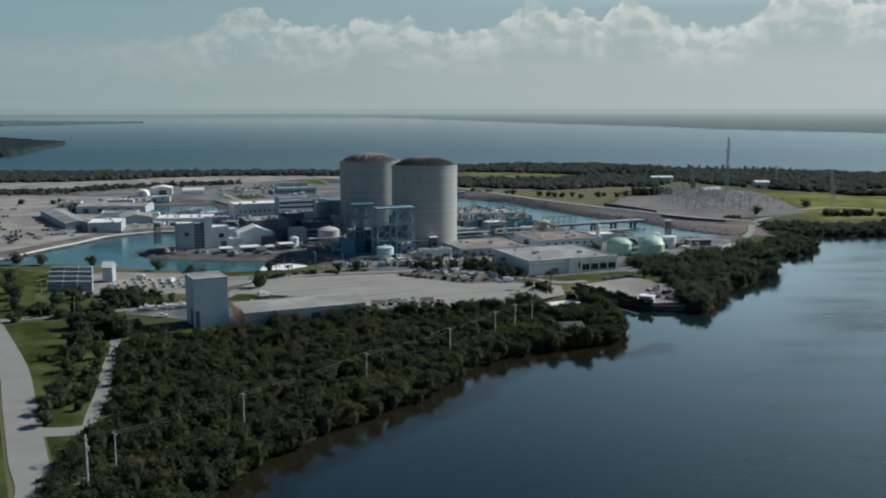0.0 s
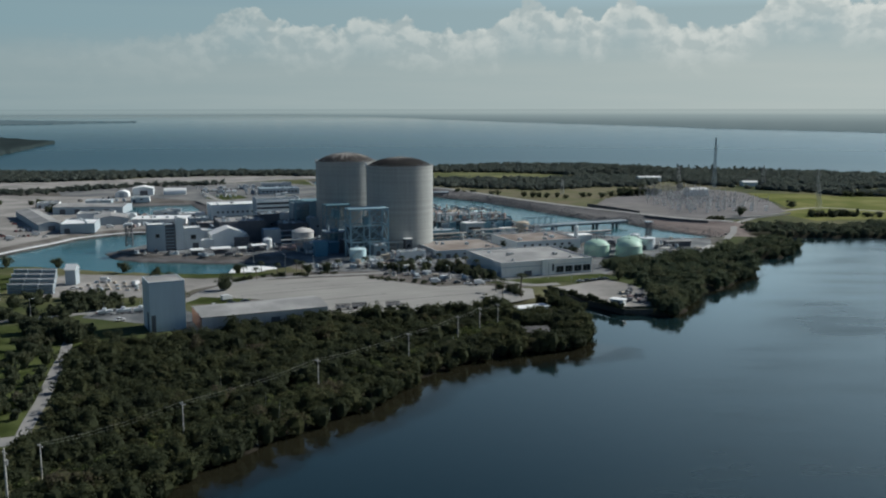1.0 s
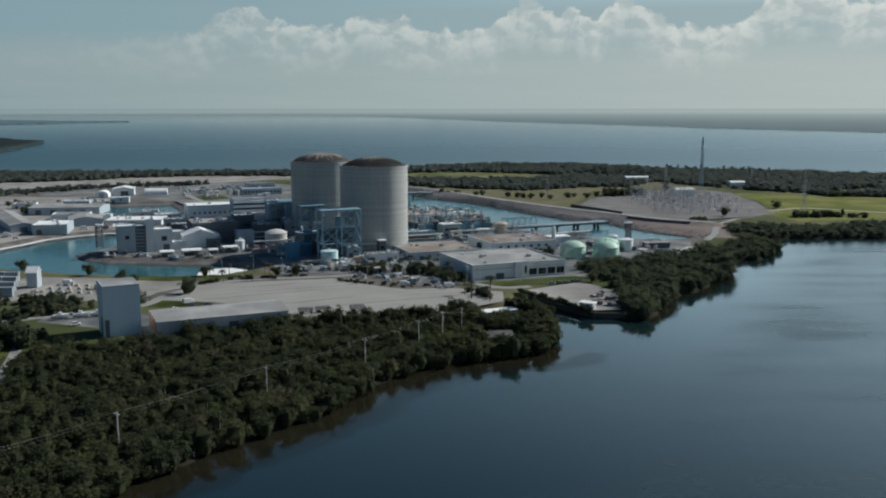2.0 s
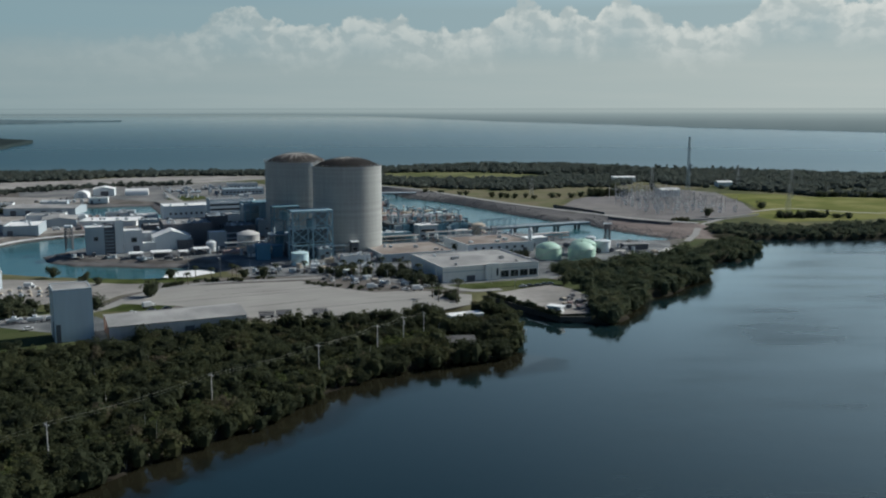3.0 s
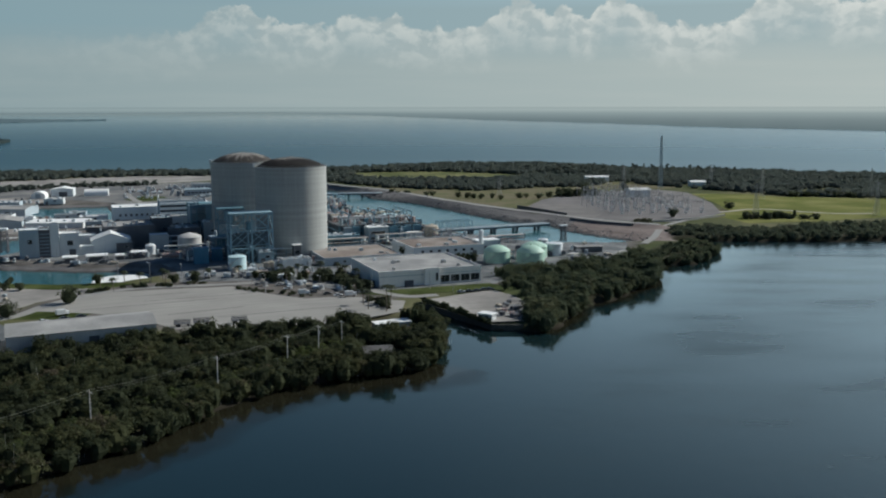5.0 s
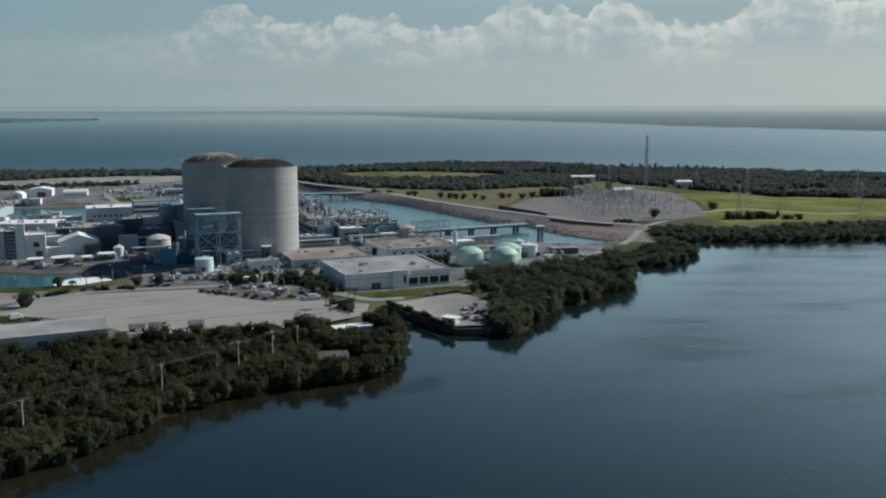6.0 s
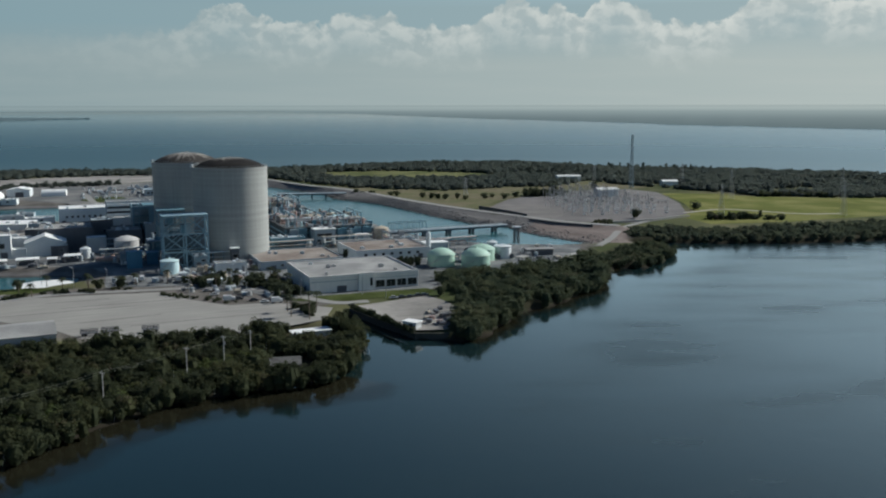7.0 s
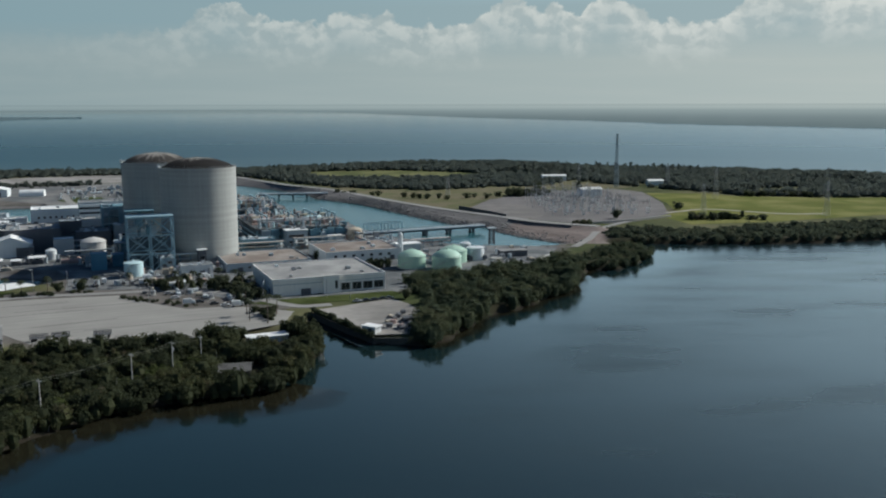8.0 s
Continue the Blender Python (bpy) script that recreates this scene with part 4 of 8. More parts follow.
ribbon("causeway", [(224, 688), (240, 724), (260, 780), (290, 822)], 5, GRADE + 0.5, M["asphalt"], "pale causeway road over the canal mouth", "road")


# ------------------------------------------------------------ foliage
def crowns(trees, per, size, seed, low=0.15, core=0.72):
    """Leaf clumps for many crowns: rows of x, y, ground, height, radius. Returns corner points, quads and each point's leaf tint."""
    rng = np.random.default_rng(seed)
    t = np.array(trees, float)
    n, lobes = len(t), 12
    usual = np.median(t[:, 4])
    la = rng.uniform(0, 2 * np.pi, (n, lobes))
    lr = np.sqrt(rng.uniform(0, 1, (n, lobes))) * 0.74
    lz = (0.18 + 0.68 * rng.uniform(0, 1, (n, lobes)) ** 0.7) * (1 - 0.3 * lr ** 2)
    ls = rng.uniform(0.22, 0.46, (n, lobes))
    lt = rng.normal(scale=0.07, size=(n, lobes))
    own = np.clip(0.45 + 0.22 * wobble(t[:, 0], t[:, 1], 38) + 0.16 * wobble(t[:, 0] + 60, t[:, 1] - 20, 97) + 0.17 * rng.normal(size=n) + 0.30 * (rng.uniform(0, 1, n) > 0.93), 0, 1.1)
    who = np.repeat(np.arange(n), np.maximum((per * (t[:, 4] / usual) ** 1.6).astype(int), 12))
    q = len(who)
    lobe = rng.integers(0, lobes, q)
    d = rng.normal(size=(q, 3))
    d[:, 2] = np.abs(d[:, 2]) * 0.95 - low
    d /= np.linalg.norm(d, axis=1, keepdims=True)
    R, H = t[who, 4], t[who, 3]
    s = ls[who, lobe] * rng.uniform(0.7, 1.08, q)
    P = np.stack([t[who, 0] + R * (lr[who, lobe] * np.cos(la[who, lobe]) + d[:, 0] * s),
                  t[who, 1] + R * (lr[who, lobe] * np.sin(la[who, lobe]) + d[:, 1] * s),
                  t[who, 2] + H * np.clip(lz[who, lobe] + d[:, 2] * s * np.minimum(R / H, 0.8), 0.03, 1.05)], -1)
    nrm = d + np.array((0, 0, 0.3)) + rng.normal(scale=0.42, size=d.shape)
    nrm /= np.linalg.norm(nrm, axis=1, keepdims=True)
    u = np.cross(nrm, rng.normal(size=d.shape))
    u /= np.linalg.norm(u, axis=1, keepdims=True)
    v = np.cross(nrm, u)
    k = (size * rng.uniform(0.5, 1.3, q))[:, None]
    bend = nrm * k * 0.25
    V = np.stack([P - u * k - bend, P + v * k * 0.62, P + u * k - bend, P - v * k * 0.62], 1).reshape(-1, 3)
    F = np.arange(len(V)).reshape(-1, 4)
    T = np.repeat(own[who] + lt[who, lobe], 4)
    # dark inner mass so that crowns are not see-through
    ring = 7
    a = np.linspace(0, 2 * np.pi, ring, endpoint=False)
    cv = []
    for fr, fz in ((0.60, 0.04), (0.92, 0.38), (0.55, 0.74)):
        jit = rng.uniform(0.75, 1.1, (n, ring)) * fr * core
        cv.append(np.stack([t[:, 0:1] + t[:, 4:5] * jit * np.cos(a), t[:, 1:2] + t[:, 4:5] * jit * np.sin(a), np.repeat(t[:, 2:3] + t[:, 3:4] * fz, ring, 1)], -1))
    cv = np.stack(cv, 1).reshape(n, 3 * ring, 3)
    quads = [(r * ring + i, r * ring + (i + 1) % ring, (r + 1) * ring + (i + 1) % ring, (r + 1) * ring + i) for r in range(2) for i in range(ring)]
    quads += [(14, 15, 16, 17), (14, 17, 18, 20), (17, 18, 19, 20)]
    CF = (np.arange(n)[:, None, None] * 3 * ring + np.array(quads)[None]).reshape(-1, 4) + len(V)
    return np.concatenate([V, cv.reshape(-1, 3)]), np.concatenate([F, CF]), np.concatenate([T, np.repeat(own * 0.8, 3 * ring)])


def leafy(name, trees, per, size, seed, material, **kw):
    v, f, tint = crowns(trees, per, size, seed, **kw)
    me = mesh_from(name, v, f, material, False)
    me.attributes.new("tint", "FLOAT", "POINT").data.foreach_set("value", tint.astype(np.float32))
    return me


def scatter(poly, step, seed, holes=(), hmin=5.0, hmax=9.0, rmin=2.4, rmax=4.2, ground=None, edge=7.0, shore=-3.4, cut=None):
    rng = np.random.default_rng(seed)
    P = np.array(poly)
    gx, gy = np.meshgrid(np.arange(P[:, 0].min(), P[:, 0].max(), step), np.arange(P[:, 1].min(), P[:, 1].max(), step))
    gx = gx + rng.uniform(-0.5, 0.5, gx.shape) * step
    gy = gy + rng.uniform(-0.5, 0.5, gy.shape) * step
    sd = inside(gx, gy, poly)
    ok = sd > shore
    for h in holes:
        ok &= inside(gx, gy, h) < 0.5
    gx, gy, sd = gx[ok], gy[ok], sd[ok]
    tall = np.clip(0.94 + 0.06 * sd / edge, 0.7, 1.0)
    f = 0.5 + 0.5 * 0.7 * wobble(gx, gy, 47) + 0.3 * wobble(gx + 30, gy, 21)
    big = rng.uniform(0, 1, len(gx)) ** 1.7
    h = (hmin + (hmax - hmin) * np.clip(0.4 * f + 0.6 * big, 0, 1)) * tall * rng.uniform(0.8, 1.15, len(gx))
    r = rmin + (rmax - rmin) * np.clip(0.75 * big + 0.3 * rng.uniform(0, 1, len(gx)), 0, 1)
    if cut is not None:
        h *= np.clip(0.48 + 0.07 * np.maximum(line_distance(gx, gy, cut) - 2.5, 0), 0.48, 1)
    return np.stack([gx, gy, np.full(len(gx), ground), h, r], -1)


def thicket(name, trees, per, size, seed, material, label, **kw):
    return tagged(new(name, leafy(name, trees, per, size, seed, material, **kw)), label, "trees", kind="stuff")


M["leaf_grove"] = leaf_material("grove leaves", (0.058, 0.077, 0.050), (0.082, 0.100, 0.060), (0.122, 0.132, 0.072), (0.13, 0.12, 0.085))
NEAR_WOOD = [(-70, 150), (-60, 227), (-57, 246), (-46, 264), (-30, 287), (-11, 309), (2, 334), (15, 355), (33, 373), (50, 380), (64, 385), (73, 392), (78, 405), (82, 424), (84, 438), (79, 452), (74, 463), (68, 471),
             (60, 463), (40, 453), (18, 440), (-14, 431), (-30, 427), (-60, 414), (-84, 397), (-94, 391), (-103, 386), (-115, 384), (-126, 382), (-127, 366), (-121, 350), (-112, 318), (-104, 290), (-101, 268), (-100, 240), (-97, 205), (-95, 150)]
POLES = [(-88.8, 243), (-61.3, 277.7), (-27.4, 325.4), (2.8, 363.4), (22.4, 393.4), (32.2, 409.5), (40.6, 418)]
TENT = [(46, 441), (52, 431), (74, 441), (72, 466), (50, 464)]
HUT = [(49, 396), (66, 396), (64, 415), (48, 415)]
QUAY_WOOD = [(119, 453), (125, 449), (133, 458), (142, 478), (150, 502), (161, 509), (173, 522), (184, 540), (197, 555), (206, 582), (214, 607), (220, 618), (222, 634), (212, 640), (204, 640), (188, 620),
             (172, 606), (150, 592), (128, 588), (116, 574), (117, 546), (126, 524), (127, 500), (121, 470)]
POINT_WOOD = [(222, 622), (238, 622), (254, 640), (267, 668), (273, 692), (267, 702), (256, 700), (246, 690), (236, 674), (226, 652), (216, 636)]
EAST_WOOD = [(258, 752), (256, 726), (284, 724), (322, 722), (361, 720), (403, 724), (457, 739), (620, 795), (800, 846), (800, 892), (640, 852), (520, 822), (440, 800), (380, 788), (352, 772), (330, 768), (312, 772), (290, 786), (268, 778)]
COAST_WOOD = [(-700, 1230), (-575, 1220), (-505, 1230), (-441, 1258), (-380, 1306), (-309, 1338), (-200, 1338), (-135, 1330), (-100, 1290), (32, 1138), (130, 1102), (208, 1145), (262, 1150), (300, 1222), (322, 1212), (350, 1160), (388, 1112), (425, 1070), (450, 1034), (530, 1006), (720, 1004), (1000, 1000), (1000, 1120), (770, 1232),
              (670, 1320), (500, 1397), (380, 1444), (322, 1500), (262, 1557), (180, 1564), (100, 1564), (20, 1522), (-58, 1466), (-150, 1404), (-500, 1382), (-700, 1392)]
rng = np.random.default_rng(40)
# taller trees along the wood's inland edge
TALL = [(x + rng.normal() * 3, y + rng.normal() * 2.5, 1.2, rng.uniform(8.0, 11.5), rng.uniform(3.0, 4.8))
        for (x, y), n in (((-70, 402), 5), ((-50, 410), 6), ((-38, 417), 5), ((-14, 425), 6), ((2, 430), 5), ((22, 434), 6), ((40, 444), 5), ((66, 462), 3), ((-100, 296), 2), ((-107, 318), 2), ((-113, 340), 3)) for _ in range(n)]
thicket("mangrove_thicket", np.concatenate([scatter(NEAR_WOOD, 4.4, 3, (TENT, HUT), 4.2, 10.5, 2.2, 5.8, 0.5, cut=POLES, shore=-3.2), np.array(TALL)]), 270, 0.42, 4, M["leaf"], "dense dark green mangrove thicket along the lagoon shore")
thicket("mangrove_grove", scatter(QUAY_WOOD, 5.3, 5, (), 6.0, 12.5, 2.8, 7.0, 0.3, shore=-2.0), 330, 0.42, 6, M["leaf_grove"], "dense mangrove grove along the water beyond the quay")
thicket("point_mangroves", scatter(POINT_WOOD, 4.4, 15, (), 4.0, 7.5, 2.4, 4.2, 0.2, shore=-2.6), 190, 0.46, 16, M["leaf_grove"], "lower mangroves on the small point by the causeway")
thicket("bank_mangroves", scatter(EAST_WOOD, 5.6, 7, (), 4.6, 8.5, 2.8, 5.2, 0.3, shore=-2.0), 100, 0.66, 8, M["leaf_mid_haze"], "band of mangroves on the far lagoon bank")
thicket("coastal_woodland", scatter(COAST_WOOD, 9.2, 9, ([(366, 1126), (420, 1126), (420, 1172), (366, 1172)], [(462, 1046), (520, 1060), (560, 1100), (540, 1130), (500, 1100), (470, 1080)], [(-34, 1385), (6, 1400), (88, 1408), (185, 1362), (215, 1312), (165, 1252), (60, 1244), (-24, 1270)],), 5.4, 8.2, 4.0, 7.6, 3.0), 60, 1.2, 10, M["leaf_far_haze"], "wide belt of scrubby coastal woodland", core=1.0)

rng = np.random.default_rng(41)
PINES = [(x0 + (x1 - x0) * f + rng.normal() * 6, y0 + (y1 - y0) * f + rng.normal() * 9, 3.0, rng.uniform(8.5, 14.0), rng.uniform(1.8, 3.2))
         for x0, y0, x1, y1, n in ((225, 1330, 345, 1310, 60), (250, 1400, 330, 1370, 24), (300, 1490, 465, 1395, 16), (468, 1385, 500, 1370, 9), (590, 1225, 650, 1165, 20), (-60, 1448, 240, 1540, 12)) for f in rng.uniform(0, 1, n)]
thicket("shore_pines", PINES, 90, 1.1, 42, M["leaf_far_haze"], "uneven line of tall shore pines above the scrub", low=0.5, core=0.5)
# pale bare stems at the wood's edge and snags standing out of its top
bm = bmesh.new()
edge_line = smooth_line([(-58, 250), (-45, 266), (-29, 289), (-10, 311), (3, 336), (16, 357), (34, 375), (66, 389), (77, 405), (86, 430)], 12)
for _ in range(190):
    q = edge_line[rng.integers(0, len(edge_line))]
    x, y = q.x + rng.normal() * 1.0 - 1.2, q.y + rng.normal() * 1.0 + 1.2
    tube(bm, (x, y, 0.1), (x + rng.normal() * 0.7 - 0.4, y + rng.normal() * 0.7 + 0.4, rng.uniform(1.6, 3.4)), rng.uniform(0.05, 0.09), 5, 0.03)
for _ in range(26):
    x, y = rng.uniform(-80, 70), rng.uniform(260, 440)
    if inside(np.array([[x]]), np.array([[y]]), NEAR_WOOD)[0, 0] > 3:
        tube(bm, (x, y, 1.0), (x + rng.normal() * 0.6, y + rng.normal() * 0.6, rng.uniform(7.0, 9.6)), 0.08, 5, 0.02)
tagged(part("bare_stems", bm, M["pole"], None), "pale bare stems and snags among the mangroves", "trees", kind="stuff")


def shrub_line(pts, width, n, seed, hmin, hmax, r):
    rng = np.random.default_rng(seed)
    line = smooth_line(pts, 8)
    rows = []
    for _ in range(n):
        q = line[rng.integers(0, len(line))]
        s = rng.uniform(0.6, 1.3)
        rows.append((q.x + rng.normal() * width / 2, q.y + rng.normal() * width / 2, GRADE - 0.3, rng.uniform(hmin, hmax), r * s))
    return rows


M["leaf_light"] = leaf_material("bright scrub leaves", (0.085, 0.11, 0.045), (0.115, 0.14, 0.052), (0.16, 0.175, 0.07), (0.16, 0.15, 0.08))
thicket("line_scrub", [(x, y, 0.7, h, r) for x, y, g, h, r in shrub_line([(-100, 228)] + POLES, 6, 120, 43, 2.6, 4.4, 2.4)], 150, 0.45, 44, M["leaf_light"], "bright low scrub in the cleared strip under the cables")
thicket("store_shrubs", shrub_line([(-426, 940), (-425, 942)], 4, 5, 46, 3, 6, 3.0) + shrub_line([(-387, 951), (-362, 907), (-335, 857)], 8, 22, 47, 3, 6.5, 3.0) + shrub_line([(-290, 774), (-276, 765)], 5, 8, 48, 2.5, 4.5, 2.2), 60, 0.8, 49, M["leaf_tree"], "dark bushes between the stores and the sandy lot")
thicket("yard_shrubs", shrub_line([(-540, 1050), (-496, 1060), (-458, 1066), (-420, 1096), (-395, 1130), (-330, 1174), (-262, 1190)], 22, 330, 21, 2.5, 6.5, 3.4), 44, 1.0, 22, M["leaf_far_haze"], "row of scrub along the back yard fence")
thicket("road_shrubs", shrub_line([(-196, 425), (-175, 440), (-150, 450), (-158, 470), (-190, 470)], 11, 75, 23, 3, 6, 3.2) + shrub_line([(-154, 404), (-146, 398), (-138, 390)], 7, 44, 24, 6, 10, 3.8)
        + shrub_line([(-150, 345), (-142, 372), (-150, 395), (-165, 412)], 7, 26, 25, 2.5, 5, 2.6) + shrub_line([(-116, 292), (-122, 312), (-130, 336)], 4, 17, 31, 3, 6, 1.9), 150, 0.62, 26, M["leaf_tree"], "scrubby bushes beside the road and lawn")
thicket("lot_shrubs", shrub_line([(-100, 520), (-84, 536), (-60, 542), (-44, 548)], 4, 34, 37, 1.2, 2.6, 1.6) + shrub_line([(-24, 532), (-6, 522), (14, 512)], 3, 22, 38, 1.0, 2.4, 1.5) + shrub_line([(44, 500), (54, 494), (56, 484)], 4, 18, 39, 2.0, 4.0, 2.0), 110, 0.5, 40, M["leaf_tree"], "low scrub along the edge of the parking lot")
thicket("hall_shrubs", shrub_line([(-12, 562), (4, 556), (20, 562), (32, 545), (40, 530)], 9, 60, 27, 3.5, 7, 3.0) + shrub_line([(60, 650), (69, 646), (78, 650)], 4, 14, 35, 4, 7, 2.8) + shrub_line([(92, 617), (106, 615)], 4, 12, 36, 4, 7.5, 2.8), 160, 0.6, 28, M["leaf_tree"], "clump of dark bushes between yard and hall")
thicket("meadow_bushes", shrub_line([(346, 838), (360, 833), (378, 836), (396, 838)], 8, 30, 29, 3, 7.5, 3.6) + shrub_line([(214, 1046), (226, 1034), (246, 1044)], 7, 34, 30, 6, 10, 4.0)
        + shrub_line([(240, 792), (247, 796), (252, 797)], 3, 12, 45, 4, 6.5, 2.8) + shrub_line([(455, 1024), (480, 1026), (520, 1012)], 10, 22, 33, 4, 7, 4.0), 70, 1.1, 32, M["leaf_tree"], "dark bushes scattered in the meadow")
hedge = [(x, y, GRADE - 0.4, random.uniform(1.5, 2.6) + 1.6 * (random.random() > 0.8), 1.7) for x, y in [(74 + (103 - 74) * i / 24 - 1.0, 500 + (451 - 500) * i / 24 - 0.2) for i in range(25)]]
thicket("quay_hedge", hedge, 150, 0.45, 34, M["leaf_tree"], "dark clipped hedge along the quay edge")


def tree(x, y, h, r, seed, label="broad leafy tree standing on the lawn", group="lawn trees"):
    t = thing("tree", x, y, GRADE - 0.1, 0, label, "tree", group)
    bm = bmesh.new()
    rng = random.Random(seed)
    tube(bm, (0, 0, 0), (0.15, 0.1, h * 0.5), 0.28, 8, 0.18)
    for k in range(5):
        a = k * 1.26 + rng.random()
        tube(bm, (0.1, 0.1, h * 0.36), (math.cos(a) * r * 0.6, math.sin(a) * r * 0.6, h * rng.uniform(0.6, 0.8)), 0.15, 6, 0.05)
    part("trunk", bm, M["bark"], t)
    ob = new("crown", leafy("crown", [(0, 0, h * 0.06, h * 0.98, r * 1.25)], 560, 0.42, seed, M["leaf_tree"], low=0.4, core=0.6))
    ob.parent = t
    return t


TREES = [(-116, 467, 7.5, 5.0), (-99, 497, 8.5, 5.5), (-145, 530, 5, 2.6), (-137, 530, 5, 2.6), (-103, 548, 6, 3.0), (-62, 549, 6, 3), (-52, 552, 6, 3.2), (-248, 571, 7, 4), (-264, 573, 8, 5.5), (-215, 567, 7, 3.5), (-170, 551, 7, 3.6),
         (-150, 547, 4, 2.2), (115, 527, 6, 2.6), (-152, 373, 6, 3.2), (-146, 352, 6, 2.6), (-138, 334, 6, 2.6), (-128, 300, 6.5, 3.0), (-125, 285, 6, 2.8), (-131, 318, 7, 3.2), (-133, 352, 7, 3.4), (-143, 362, 6.5, 3.0), (-121, 275, 5.5, 2.4), (-152, 388, 7, 3.4), (-126, 330, 6, 2.8), (-163, 403, 7, 3.6), (-139, 347, 6.5, 3.2), (-147, 373, 7, 3.4), (-128, 303, 7, 3.6), (-124, 292, 6.5, 3.4), (-216, 465, 8, 4.5), (-226, 480, 8, 4.6), (-240, 512, 9, 5.5), (-190, 451, 8, 4.5), (-205, 440, 7, 4.0), (-232, 455, 8, 4.6), (-250, 500, 8, 5.0), (283, 842, 9, 5), (352, 905, 8, 5), (250, 1100, 9, 6), (295, 1105, 10, 5.5)]
for i, (x, y, h, r) in enumerate(TREES):
    tree(x, y, h, r, 100 + i)
for i, (x, y) in enumerate([(35, 1062), (42, 1056), (52, 1052), (72, 1046), (78, 1040), (105, 1020), (114, 1014), (121, 1010), (128, 1006), (140, 1012), (148, 1000), (168, 1012), (176, 1020), (188, 1010), (200, 1024), (212, 1030)]):
    tree(x, y, random.uniform(4, 6.5), random.uniform(2.6, 4.4), 200 + i, "small round bush tree on the dry grass", "dike bushes")


def palm(x, y, h, seed):
    t = thing("palm", x, y, GRADE - 0.1, 0, "tall palm with drooping fronds beside paving", "palm tree", "palms")
    rng = random.Random(seed)
    bm = bmesh.new()
    lx, ly = rng.uniform(-0.5, 0.5), rng.uniform(-0.5, 0.5)
    tube(bm, (0, 0, 0), (lx * 0.4, ly * 0.4, h * 0.5), 0.24, 8, 0.2)
    tube(bm, (lx * 0.4, ly * 0.4, h * 0.5), (lx, ly, h), 0.2, 8, 0.17)
    part("trunk", bm, M["bark"], t)
    bm = bmesh.new()
    for k in range(26):
        a, up = k * 2.399, rng.uniform(-0.2, 1.0)
        d = Vector((math.cos(a), math.sin(a), 0))
        side = Vector((-d.y, d.x, 0))
        prev = None
        for s in range(5):
            f = s / 4
            c = Vector((lx, ly, h)) + d * ((0.5 + 0.3 * h) * f) + Vector((0, 0, up * 1.7 * f - 2.3 * f * f))
            w = 0.42 * (1 - f * 0.75)
            row = [bm.verts.new(c + side * w - Vector((0, 0, 0.22 * (1 - f)))), bm.verts.new(c), bm.verts.new(c - side * w - Vector((0, 0, 0.22 * (1 - f))))]
            if prev:
                bm.faces.new((prev[0], prev[1], row[1], row[0]))
                bm.faces.new((prev[1], prev[2], row[2], row[1]))
            prev = row
    part("crown", bm, M["leaf_tree"], t)
    return t


for i, (x, y, h) in enumerate([(47, 482, 9), (56, 476, 12.5), (57, 494, 9), (-96, 532, 7.5), (-88, 528, 7), (-90, 552, 6.5), (-65, 543, 8), (-80, 547, 6.5), (-70, 555, 7), (-45, 556, 7), (-30, 562, 7.5), (24, 566, 8), (14, 572, 8), (2, 566, 7.5), (-8, 570, 7), (8, 556, 8), (30, 556, 8.5), (36, 548, 8), (19, 552, 7), (44, 492, 8), (38, 520, 7.5), (-2, 552, 7)]):
    palm(x, y, h, 300 + i)

# ------------------------------------------------------------ plant: containment buildings
A = 21.0          # the plant's grid stands turned by this angle


def grid(x, y, u, v, ang=A):
    """A place u metres along and v metres behind a grid corner."""
    c, s = math.cos(radians(ang)), math.sin(radians(ang))
    return x + u * c - v * s, y + u * s + v * c


def containment_material():
    m = surface("containment concrete", (0.365, 0.37, 0.352), 0.9, var=0.14, scale=0.05, fine=0.5, bump=0.1, streak=0.6)
    nt = m.node_tree
    b = nt.nodes["Principled BSDF"]
    src = b.inputs["Base Color"].links[0].from_socket
    geo = nt.nodes.new("ShaderNodeNewGeometry")
    sep = nt.nodes.new("ShaderNodeSeparateXYZ")
    nt.links.new(geo.outputs["Position"], sep.inputs[0])
    # pour bands of uneven tone
    n = nt.nodes.new("ShaderNodeTexNoise")
    n.noise_dimensions = "1D"
    n.inputs["Scale"].default_value, n.inputs["Detail"].default_value = 0.45, 4
    nt.links.new(sep.outputs[2], n.inputs["W"])
    b.inputs["Roughness"].default_value, b.inputs["Specular IOR Level"].default_value, b.inputs["IOR"].default_value = 0.8, 0.35, 1.5
    band = math_node(nt, "ADD", math_node(nt, "MULTIPLY", n.outputs["Fac"], 0.36), 0.82)
    comb = nt.nodes.new("ShaderNodeCombineColor")
    for i in range(3):
        nt.links.new(band, comb.inputs[i])
    nt.links.new(mix_node(nt, 1.0, src, comb.outputs[0], "MULTIPLY"), b.inputs["Base Color"])
    return m


M["containment"] = containment_material()


